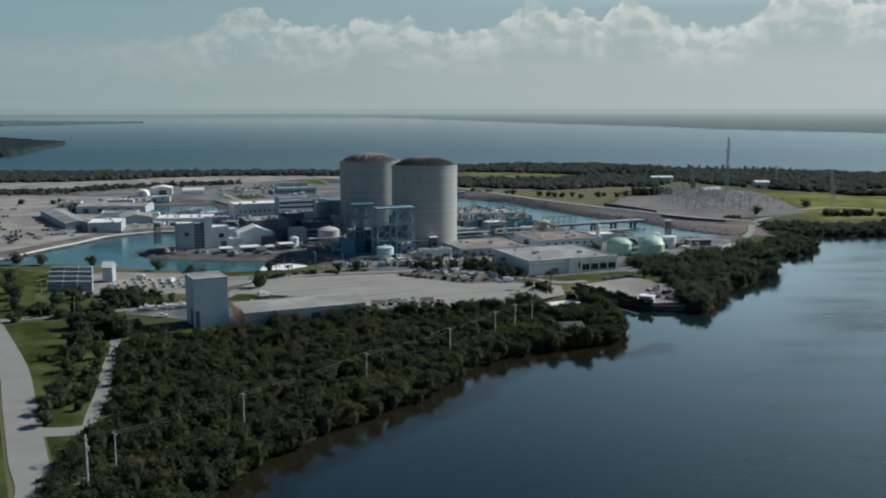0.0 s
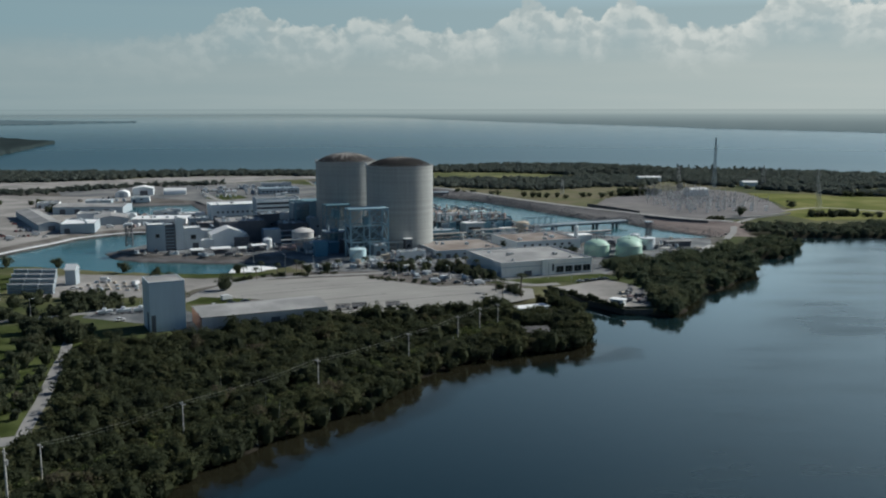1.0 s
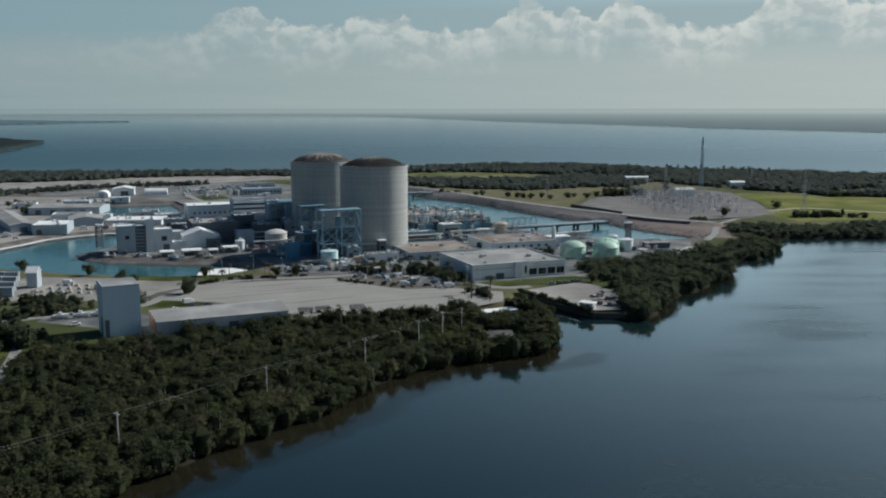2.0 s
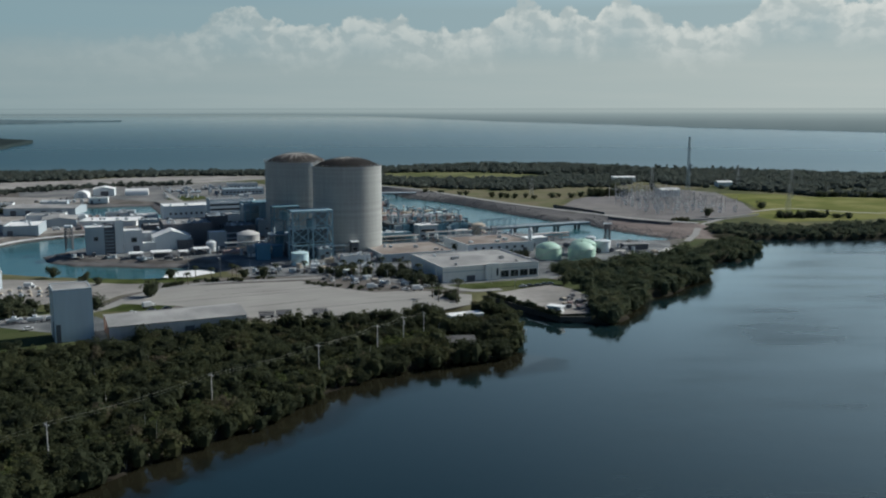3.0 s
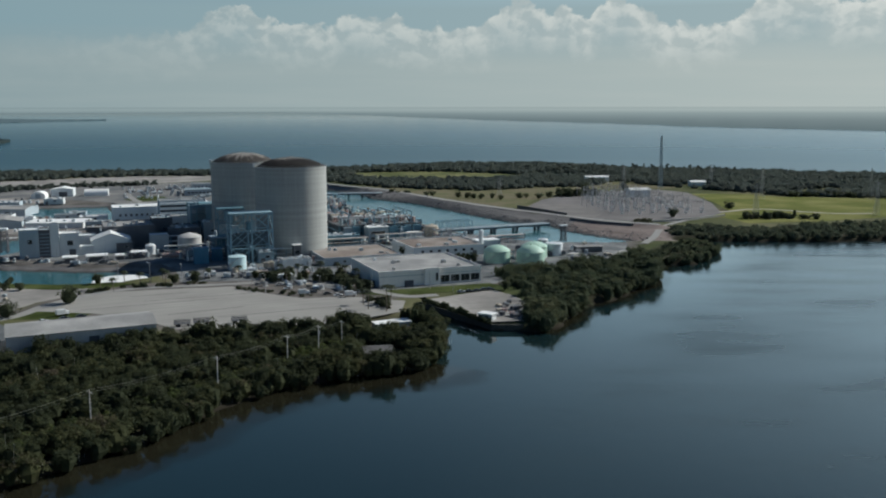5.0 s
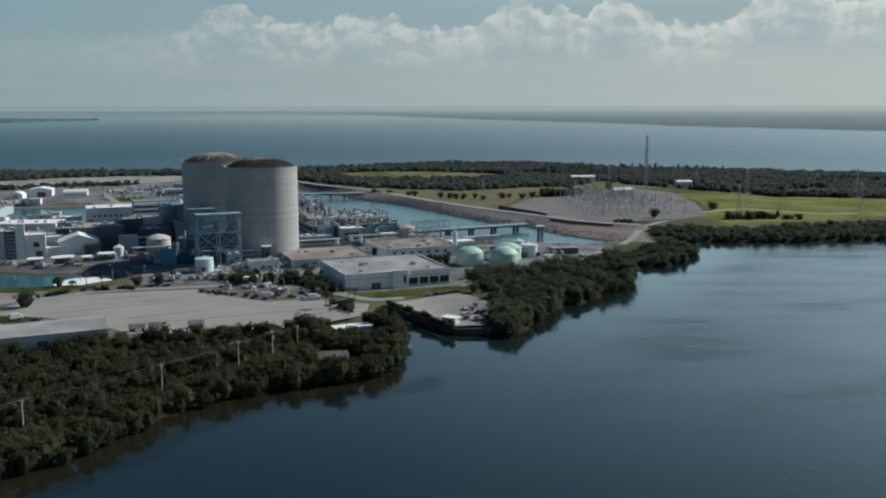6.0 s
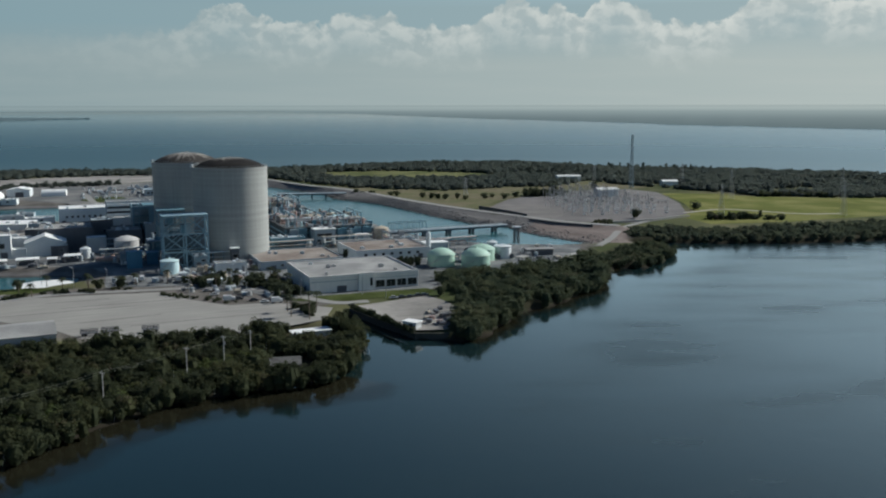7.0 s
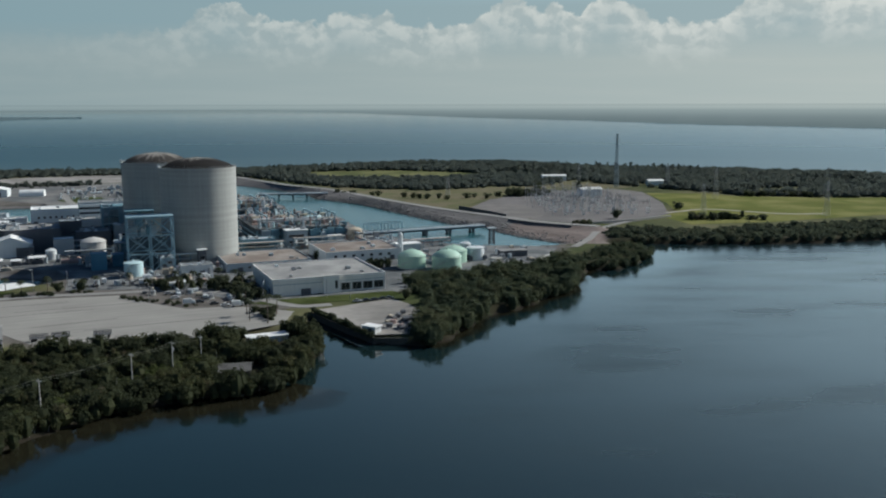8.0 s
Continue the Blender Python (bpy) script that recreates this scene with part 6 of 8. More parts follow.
B("relay_house", "small white house by the mast", 384, 1150, 18, 12, 5, M["white"], M["whiteroof"], 4, form="gable", rise=1.5)
B("quay_shed", "small pale shed on the quay", 98, 459, 6.5, 4.5, 2.6, M["wall"], M["whiteroof"], -32, form="slab", doors=[(0, 3, 0, 2, 2.2)])
M["hutroof"] = surface("weathered grey shingles", (0.125, 0.122, 0.118), 0.95, spec=0.03, var=0.35, scale=0.3, fine=1.5, bump=0.3)
B("hut", "grey-roofed hut among the mangroves", 51, 399, 11, 11, 3.0, M["hutroof"], M["hutroof"], 8, z=0.9, form="gable", rise=1.3)
B("boat_shed", "open shed with a brilliant white roof near the spit", 53, 448, 16, 6, 2.4, M["wall"], M["whiteroof"], 24, z=1.0, form="slab")


def barrel(x, y, L, W, ang, label):
    t = thing("barrel_tent", x, y, GRADE, ang, label, "tent", "tents")
    bm = bmesh.new()
    n = 12
    for xx in np.linspace(0, L, 7):
        for i in range(n + 1):
            a = math.pi * i / n
            bm.verts.new((xx, W / 2 - W / 2 * math.cos(a), 2.2 + (W * 0.36) * math.sin(a) if 0 < i < n else 0))
    bm.verts.ensure_lookup_table()
    for k in range(6):
        for i in range(n):
            a = k * (n + 1) + i
            bm.faces.new((bm.verts[a], bm.verts[a + 1], bm.verts[a + n + 2], bm.verts[a + n + 1]))
    for k in (0, 6):
        bm.faces.new([bm.verts[k * (n + 1) + i] for i in range(n + 1)])
    bmesh.ops.recalc_face_normals(bm, faces=bm.faces)
    part("skin", bm, M["whiteroof"], t)
    bm = bmesh.new()
    box(bm, -0.05, W / 2, 0, 0.2, W * 0.35, W * 0.35)
    part("door", bm, M["greywall"], t)


barrel(-292, 1048, 24, 13, 14, "long white fabric storage tent")
barrel(-322, 1020, 16, 14, 100, "round-backed white fabric tent")


# ------------------------------------------------------------ tanks, silo
M["siloskin"] = surface("grey-beige tank paint", (0.54, 0.53, 0.51), 0.7, var=0.2, scale=0.2, fine=1.5, bump=0.05, streak=0.5)


def tank(name, label, x, y, R, H, rise, mat, group="", rail=True, cone=False, z=GRADE, ladder=200):
    t = thing(name, x, y, z, 0, label, "tank", group)
    bm = bmesh.new()
    lathe(bm, [(R + 0.5, 0), (R + 0.5, 0.3), (R, 0.3)], 40)
    part("base", bm, M["concrete"], t)
    bm = bmesh.new()
    prof = [(R, 0.3)]
    for k in range(1, 4):
        zz = H * k / 4
        prof += [(R, zz - 0.06), (R + 0.05, zz), (R, zz + 0.06)]
    prof += [(R, H), (R + 0.15, H), (R + 0.15, H + 0.2)]
    lathe(bm, prof, 48)
    part("shell", bm, mat, t, smooth=False)
    bm = bmesh.new()
    if cone:
        lathe(bm, [(R + 0.15, H + 0.2), (R * 0.25, H + rise), (0, H + rise)], 48)
    else:
        Rs = (R * R + rise * rise) / (2 * rise)
        lathe(bm, [((R + 0.15) * math.cos(k / 8 * math.pi / 2) if k < 8 else 0, H + 0.2 + math.sqrt(max(Rs * Rs - (R * math.cos(k / 8 * math.pi / 2)) ** 2, 0)) - (Rs - rise)) for k in range(9)], 48)
    part("roof", bm, mat, t, smooth=True)
    if rail:
        bm = bmesh.new()
        for k in range(24):
            a, b_ = k / 24 * 2 * math.pi, (k + 1) / 24 * 2 * math.pi
            p, q = Vector((R * math.cos(a), R * math.sin(a), H + 0.2)), Vector((R * math.cos(b_), R * math.sin(b_), H + 0.2))
            beam(bm, p, p + Vector((0, 0, 1.1)), 0.07)
            beam(bm, p + Vector((0, 0, 1.1)), q + Vector((0, 0, 1.1)), 0.06)
        part("railing", bm, M["galv"], t)
    bm = bmesh.new()
    n = 26
    for k in range(n):
        a = radians(ladder) + k / n * 1.6
        box(bm, (R + 0.5) * math.cos(a), (R + 0.5) * math.sin(a), 0.3 + H * k / n, 0.9, 0.45, 0.1, math.degrees(a))
    part("stairs", bm, M["galv"], t)
    bm = bmesh.new()
    tube(bm, (0, 0, H + rise - 0.3), (0, 0, H + rise + 0.8), 0.5, 12)
    tube(bm, (R * 0.5, 0, H + rise * 0.7), (R * 0.5, 0, H + rise * 0.7 + 0.9), 0.3, 10)
    part("vent", bm, mat, t)
    return t


tank("storage_tank", "pale mint green storage tank with a domed roof", 117, 615, 8.1, 7.1, 3.4, M["mint"], "green tanks")
tank("storage_tank", "pale mint green storage tank with a domed roof", 137.3, 611, 8.5, 7.1, 4.0, M["mint"], "green tanks")
tank("storage_tank", "paler mint tank behind the others", 142, 634, 8.2, 7.0, 2.8, M["mint"], "green tanks")
tank("white_tank", "white cylindrical tank with a flat roof", 155.5, 641, 5.4, 7.6, 0.6, M["white"], rail=False)
tank("white_tank", "white cylindrical tank beside the pump house", 150, 655, 3.4, 8.0, 0.8, M["white"], rail=False)
tank("water_tank", "pale aqua water tank with a shallow cone roof", -36.8, 592, 5.2, 7.6, 1.1, M["aqua"], cone=True, rail=False)
tank("silo", "broad grey-beige tank with a domed roof", -80.5, 655, 7.5, 10.6, 2.4, M["siloskin"], rail=False)
tank("beige_tank", "beige upright tank beside the turbine hall", 77, 714, 5.0, 9.4, 1.2, M["beige"], rail=False)
tank("stack", "slim white upright process vessel", 109.5, 657, 1.5, 13.2, 0.9, M["white"], rail=False)
tank("small_tank", "small white tank by the auxiliary building", -104, 648, 3.2, 6.0, 1.0, M["white"], rail=False)
tank("small_tank", "small white tank beside the dark annex", -71, 640, 2.6, 5.0, 0.9, M["white"], rail=False)
B("blue_tank", "deep blue painted steel module", -66, 609, 8.5, 6, 9.5, M["blue"], M["blue"], A, form="slab", ribs=2.1, category="module")
B("blue_tank", "smaller deep blue steel module", -58, 622, 6, 6, 7, M["blue"], M["blue"], A, form="slab", ribs=2.0, category="module")


# ------------------------------------------------------------ steel frames
def steel_frame(x, y, L, D, H, nx, ny, nz, mat, label, fill=0, seed=1, w=0.75):
    t = thing("steel_frame", x, y, GRADE, A, label, "steel frame", "steel frames")
    rng = random.Random(seed)
    xs, ys, zs = np.linspace(0, L, nx), np.linspace(0, D, ny), np.linspace(0, H, nz)
    for px in xs:
        for py in ys:
            bm = bmesh.new()
            box(bm, px, py, 0, w, w, H)
            part("post", bm, mat, t)
    for pz in zs[1:]:
        for py in ys:
            bm = bmesh.new()
            beam(bm, (0, py, pz), (L, py, pz), w * 0.8)
            part("beam", bm, mat, t)
        for px in xs:
            bm = bmesh.new()
            beam(bm, (px, 0, pz), (px, D, pz), w * 0.8)
            part("beam", bm, mat, t)
    for k in range(nz - 1):
        for i in range(nx - 1):
            for py in (0, D):
                for a, b_ in (((xs[i], py, zs[k]), (xs[i + 1], py, zs[k + 1])), ((xs[i + 1], py, zs[k]), (xs[i], py, zs[k + 1]))):
                    if i == 0 and k == nz - 2 and a[0] > b_[0]:
                        continue
                    bm = bmesh.new()
                    beam(bm, a, b_, w * 0.5)
                    part("brace", bm, mat, t)
        for px in (0, L):
            bm = bmesh.new()
            beam(bm, (px, 0, zs[k]), (px, D, zs[k + 1]), w * 0.45)
            part("brace", bm, mat, t)
    bm = bmesh.new()
    box(bm, L / 2, D / 2, H + 0.2, L + 1.0, D + 1.0, 0.55)
    part("top_deck", bm, mat, t)
    for k in range(fill):
        bm = bmesh.new()
        if rng.random() < 0.5:
            box(bm, 0, 0, 0, rng.uniform(2, 6), rng.uniform(2, 5), rng.uniform(2, 8), bevel=0.1)
        else:
            r = rng.uniform(0.8, 2.2)
            tube(bm, (0, 0, 0), (0, 0, rng.uniform(4, 12)), r, 14)
        z = rng.choice(list(zs[:-1]))
        part("equipment", bm, rng.choice((M["steel"], M["teal"], M["greywall"], M["slate"], M["galv"])), t).matrix_basis = pose(rng.uniform(3, L - 3), rng.uniform(3, D - 3), z)
    for pz in zs[1:-1]:
        bm = bmesh.new()
        box(bm, L / 2, D - 1.2, pz + 0.3, L * 0.9, 1.4, 0.08)
        part("walkway", bm, M["steel"], t)
    return t


steel_frame(-42.0, 601, 25, 13, 31.0, 3, 2, 4, M["steel"], "tall braced blue-grey steel frame before the containment", 2, 3, 0.8)
# dark block added behind the frame to stand for the shade there
gx, gy = grid(-42, 601, 1.5, 14.2)
B("shade_backing", "dark clad block added as shade behind the steel frame", gx, gy, 21, 7, 17, M["shadeclad"], M["greyroof"], A, ribs=3.0, doors=[(0, 6, 0, 4, 5)], windows=[(0, 13, 9, 4, 2.2)], units=4, seed=31)
steel_frame(-66, 675, 17, 12, 26, 3, 2, 4, M["teal"], "teal steel frame between the two containments", 8, 4, 0.55)
steel_frame(-62, 640, 18, 14, 11, 3, 2, 3, M["slate"], "low steel equipment frame in the shade", 9, 5, 0.5)


def lattice_tower(name, x, y, H, wb, wt, label, category, n=9, bar=0.35, arms=(), mat="galv", head=None, group=""):
    t = thing(name, x, y, GRADE, 12, label, category, group)

    def leg(k, f):
        w = wb + (wt - wb) * f
        sx, sy = ((-1, -1), (1, -1), (1, 1), (-1, 1))[k % 4]
        return Vector((sx * w / 2, sy * w / 2, H * f))

    for k in range(4):
        bm = bmesh.new()
        beam(bm, leg(k, 0), leg(k, 1), bar)
        part("leg", bm, M[mat], t)
    bm = bmesh.new()
    for s in range(n):
        f0, f1 = s / n, (s + 1) / n
        for k in range(4):
            beam(bm, leg(k, f0), leg(k + 1, f1), bar * 0.55)
            beam(bm, leg(k + 1, f0), leg(k, f1), bar * 0.55)
            beam(bm, leg(k, f1), leg(k + 1, f1), bar * 0.5)
    tagged(part("lacing", bm, M[mat], t), kind="stuff")
    for z, w in arms:
        bm = bmesh.new()
        for sy in (-0.5, 0.5):
            beam(bm, (-w, sy * 0.2, z), (w, sy * 0.2, z), bar * 0.7)
            beam(bm, (-w, 0, z), (0, sy, z + 2.2), bar * 0.5)
            beam(bm, (w, 0, z), (0, sy, z + 2.2), bar * 0.5)
        part("crossarm", bm, M[mat], t)
        for sx in (-1, 1):
            bm = bmesh.new()
            tube(bm, (sx * w, 0, z - 2.0), (sx * w, 0, z), 0.16, 8)
            part("insulator", bm, M["dark"], t)
    if head:
        bm = bmesh.new()
        box(bm, 0, 0, H, *head)
        part("head", bm, M["white"], t)
    return t


lattice_tower("lattice_mast", 342, 1128, 60, 4.0, 1.4, "tall slender lattice radio mast at the edge of the woods", "mast", 12, 0.3, mat="slate")
lattice_tower("lattice_tower", -202, 658, 15, 4.5, 4.0, "dark lattice tower on the basin bank", "tower", 4, 0.5, mat="dark", head=(5, 5, 1.2))
lattice_tower("floodlight_tower", 170, 702, 11, 3.4, 3.0, "steel lattice floodlight tower at the canal", "tower", 4, 0.4, mat="dark", head=(5.5, 3.5, 0.8))
for i, (x, y, h) in enumerate([(462, 850, 30), (364, 870, 26), (520, 985, 32), (415, 1000, 30), (560, 905, 30), (300, 1130, 26), (398, 1120, 28), (150, 1048, 18)]):
    lattice_tower("pylon", x, y, h, 4.2, 1.0, "slim grey lattice pylon in the meadow", "pylon", 7, 0.13, [(h * 0.74, 4.5), (h * 0.9, 3.6)], group="pylons")


# ------------------------------------------------------------ turbine halls, open to the sky
def turbine_deck(x, y, seed, label):
    t = thing("turbine_deck", x, y, GRADE, A, label, "turbine deck", "turbine decks")
    rng = random.Random(seed)
    L, D, H = 62, 74, 10.5
    bm = bmesh.new()
    box(bm, L / 2, D / 2, H, L, D, 1.0)
    part("deck", bm, M["yard"], t)
    for i in range(8):
        for j in range(2):
            bm = bmesh.new()
            box(bm, 1 + i * (L - 2) / 7, 1 + j * (D - 2), 0, 1.2, 1.2, H)
            part("column", bm, M["teal"], t)
    for z in (3.4, 7.0, H + 0.1):
        bm = bmesh.new()
        box(bm, L / 2, 0.4, z, L, 0.5, 0.9)
        part("girder", bm, M["teal"], t)
        bm = bmesh.new()
        box(bm, 0.3, D / 2, z, 0.5, D, 0.9)
        part("girder", bm, M["teal"], t)
    bm = bmesh.new()
    box(bm, L / 2, D / 2, 0, L * 0.9, D * 0.9, H - 0.5)
    part("lower_hall", bm, M["shadeclad"], t)
    for k in range(26):                              # bays of plant along the front and the side
        bm = bmesh.new()
        w, d, h = rng.uniform(2.5, 6), rng.uniform(2, 4.5), rng.uniform(3.5, 13.5)
        box(bm, 0, 0, 0, w, d, h, bevel=0.08)
        if k % 3 == 0:
            tube(bm, (0, 0, h), (0, 0, h + rng.uniform(1, 3)), 0.6, 10)
        part("plant_bay", bm, M[rng.choice(("teal", "slate", "steel", "white", "shadeclad", "greywall", "teal", "dark"))], t).matrix_basis = pose(rng.uniform(1, L - 1), rng.uniform(-4, 1), 0) if k < 17 else pose(L + rng.uniform(0, 3), rng.uniform(2, D - 2), 0)
    for k in range(5):
        bm = bmesh.new()
        x0 = 6 + k * 12
        for z0 in (0, 4.2, 8.4):
            beam(bm, (x0, -2.5, z0), (x0 + 5, -2.5, z0 + 4.2), 0.3)
            beam(bm, (x0 + 5, -2.5, z0), (x0, -2.5, z0 + 4.2), 0.3)
        part("brace", bm, M["steel"], t)
    for k, (cx, r, ln) in enumerate(((14, 2.6, 12), (31, 3.0, 12), (48, 2.6, 11))):
        bm = bmesh.new()
        tube(bm, (cx - ln / 2, D * 0.45, H + 2.2), (cx + ln / 2, D * 0.45, H + 2.2), r, 20)
        box(bm, cx, D * 0.45, H + 1.0, ln * 0.7, r * 2.4, 2.0)
        part("turbine_casing", bm, M[("rust", "beige", "aqua")[k]], t, smooth=False)
    for k in range(6):
        bm = bmesh.new()
        y0 = rng.uniform(0.15, 0.85) * D
        tube(bm, (4, y0, H + rng.uniform(3, 6)), (L - 4, y0, H + rng.uniform(3, 6)), 0.7, 10)
        part("pipe", bm, M[rng.choice(("galv", "beige", "rust", "white"))], t)
    for k in range(210):
        bm = bmesh.new()
        kind = rng.random()
        if kind < 0.55:
            box(bm, 0, 0, 0, rng.uniform(1.0, 4.2), rng.uniform(1.0, 3.4), rng.uniform(0.8, 4.6), bevel=0.06)
        elif kind < 0.8:
            tube(bm, (0, 0, 0), (0, 0, rng.uniform(2, 7.0)), rng.uniform(0.3, 1.2), 12)
        else:
            r = rng.uniform(0.5, 1.4)
            tube(bm, (-rng.uniform(1.5, 4), 0, r), (rng.uniform(1.5, 4), 0, r), r, 12)
        mat = M[rng.choice(("rust", "rust", "rust", "beige", "white", "slate", "teal", "galv", "steel", "tanroof", "aqua", "greywall", "dark", "dark"))]
        part("equipment", bm, mat, t).matrix_basis = pose(rng.uniform(3, L - 3), rng.uniform(3, D - 3), H + 1.0, 0, 0, rng.choice((0, 90, 0, 20)))
    for xg in (8, 27, 42, 55):
        bm = bmesh.new()
        for yy in (2, D * 0.26, D * 0.5):
            box(bm, xg, yy, H + 1, 0.6, 0.6, 8.0)
        beam(bm, (xg, 2, H + 1), (xg, D * 0.26, H + 8.6), 0.35)
        beam(bm, (xg, D * 0.5, H + 1), (xg, D * 0.26, H + 8.6), 0.35)
        box(bm, xg, D * 0.26, H + 8.6, 0.8, D * 0.52, 0.8)
        part("gantry", bm, M["steel"], t)
    return t


turbine_deck(12, 700, 41, "open-air turbine deck crowded with pipes and pink machinery")
turbine_deck(-46, 806, 42, "second open-air turbine deck crowded with machinery")
B("switchgear_house", "teal switchgear house before the turbine deck", 34, 690, 14, 9, 11.5, M["slate"], M["whiteroof"], A, form="slab", windows=[(0, 1.5, 3.0 + 4 * k, 10, 1.8) for k in range(2)], units=5, seed=15)
B("switchgear_house", "low dark teal annex beside the containment", 8, 672, 22, 12, 8, M["teal"], M["greywall"], A, windows=[(0, 2, 2.5, 15, 2.4)], units=5, seed=16)
B("transformer_bay", "white box beside the turbine deck", 62, 700, 9, 8, 6, M["white"], M["whiteroof"], A, form="slab")


def plant_clutter(region, n, seed, hmax, mats, label, name, group):
    rng = random.Random(seed)
    protos = []
    for k in range(6):
        t = thing(name, 0, 0, GRADE, A, label, "equipment", group)
        bm = bmesh.new()
        sx, sy, sz = rng.uniform(2, 6), rng.uniform(1.6, 4), rng.uniform(1.2, hmax)
        box(bm, 0, 0, 0, sx, sy, 0.3)
        part("skid", bm, M["concrete"], t)
        bm = bmesh.new()
        if k % 3 == 0:
            r = min(sx, sy) * 0.4
            tube(bm, (-sx * 0.45, 0, 0.3 + r), (sx * 0.45, 0, 0.3 + r), r, 14)
        elif k % 3 == 1:
            box(bm, 0, 0, 0.3, sx * 0.85, sy * 0.85, sz, bevel=0.1)
        else:
            tube(bm, (0, 0, 0.3), (0, 0, sz + 1), min(sx, sy) * 0.42, 14)
        part("body", bm, M[mats[k % len(mats)]], t)
        bm = bmesh.new()
        tube(bm, (sx * 0.3, 0, 0.3), (sx * 0.3, 0, sz + 1.2), 0.16, 8)
        tube(bm, (sx * 0.3, 0, sz + 1.0), (-sx * 0.5, 0, sz + 1.0), 0.14, 8)
        part("pipe", bm, M["galv"], t)
        protos.append(t)
    placed, P = 0, np.array(region)
    first = set()
    while placed < n:
        x, y = rng.uniform(P[:, 0].min(), P[:, 0].max()), rng.uniform(P[:, 1].min(), P[:, 1].max())
        if inside(np.array([[x]]), np.array([[y]]), region)[0, 0] < 1:
            continue
        k = placed % 6
        m = pose(x, y, GRADE + 0.06, 0, 0, A + rng.choice((0, 90)))
        if k not in first:
            protos[k].matrix_basis = m
            first.add(k)
        else:
            copy_thing(protos[k], m)
        placed += 1


plant_clutter([(-52, 582), (-10, 590), (20, 598), (8, 618), (-14, 618), (-46, 598)], 26, 51, 3.0, ("white", "greywall", "rust", "dark", "beige", "galv"), "small machine skid in the plant yard", "machine_skid", "yard machines")
plant_clutter([(-75, 640), (-36, 625), (-36, 660), (-70, 672)], 18, 52, 6.0, ("dark", "slate", "greywall", "steel", "rust", "dark"), "dark process skid in the containment's shade", "process_skid", "process skids")
plant_clutter([(70, 690), (104, 694), (120, 700), (100, 735), (80, 750), (66, 730)], 30, 53, 4.5, ("white", "teal", "greywall", "beige", "galv", "rust"), "process skid near the canal", "process_skid", "canal skids")
plant_clutter([(150, 625), (185, 645), (195, 680), (165, 690), (125, 672), (130, 650), (150, 650)], 22, 54, 3.0, ("white", "galv", "greywall", "dark", "beige", "white"), "small machine skid beside the tanks", "machine_skid", "tank yard machines")
plant_clutter([(-130, 720), (-60, 745), (-80, 790), (-110, 780), (-140, 760)], 22, 55, 6.0, ("greywall", "dark", "steel", "teal", "beige", "white"), "process skid behind the containments", "process_skid", "rear skids")
plant_clutter([(-235, 1000), (-150, 1030), (-160, 1120), (-215, 1180), (-280, 1120)], 60, 56, 3.0, ("white", "greywall", "white", "greywall", "white", "galv"), "container in the storage yard", "container", "stored containers")


# ------------------------------------------------------------ bridges
def bridge(a, b, width, z, piers, label, truss=False):
    a, b = Vector((*a, 0)), Vector((*b, 0))
    d = b - a
    t = thing("bridge", a.x, a.y, 0, math.degrees(math.atan2(d.y, d.x)), label, "bridge")
    L = d.length
    bm = bmesh.new()
    box(bm, L / 2, 0, z - 0.5, L, width, 0.7)
    part("deck", bm, M["greywall"], t)
    for s in (-1, 1):
        bm = bmesh.new()
        box(bm, L / 2, s * (width / 2 - 0.2), z - 1.5, L, 0.4, 1.0)
        part("girder", bm, M["dark"], t)
        bm = bmesh.new()
        box(bm, L / 2, s * (width / 2 - 0.2), z + 0.9, L, 0.18, 0.2)
        for k in range(int(L / 3) + 1):
            box(bm, min(k * 3, L), s * (width / 2 - 0.2), z + 0.2, 0.18, 0.18, 0.8)
        part("parapet", bm, M["galv"], t)
    for k in range(piers):
        bm = bmesh.new()
        x = L * (k + 0.5) / piers
        for s in (-1, 1):
            box(bm, x, s * width * 0.3, -3, 1.6, 1.6, z + 1.6)
        box(bm, x, 0, z - 2.2, 2.2, width, 0.75)
        part("pier", bm, M["dark"], t)
    if truss:
        for k in range(6):
            bm = bmesh.new()
            x = 2 + k * 5.5
            for s in (-1, 1):
                beam(bm, (x, s * width * 0.4, z), (x, s * width * 0.4, z + 6.5), 0.35)
            beam(bm, (x, -width * 0.4, z + 6.5), (x, width * 0.4, z + 6.5), 0.35)
            part("gantry_frame", bm, M["steel"], t)
        for s in (-1, 1):
            bm = bmesh.new()
            beam(bm, (2, s * width * 0.4, z + 6.5), (29.5, s * width * 0.4, z + 6.5), 0.35)
            for k in range(5):
                beam(bm, (2 + k * 5.5, s * width * 0.4, z + 6.5), (7.5 + k * 5.5, s * width * 0.4, z + 0.5), 0.2)
            part("truss", bm, M["steel"], t)
    return t


bridge((80, 752), (170, 793), 9, 5.0, 5, "low concrete canal bridge with gantry frames", True)
bridge((-48, 1052), (24, 1062), 8, 5.0, 5, "distant low bridge across the canal")


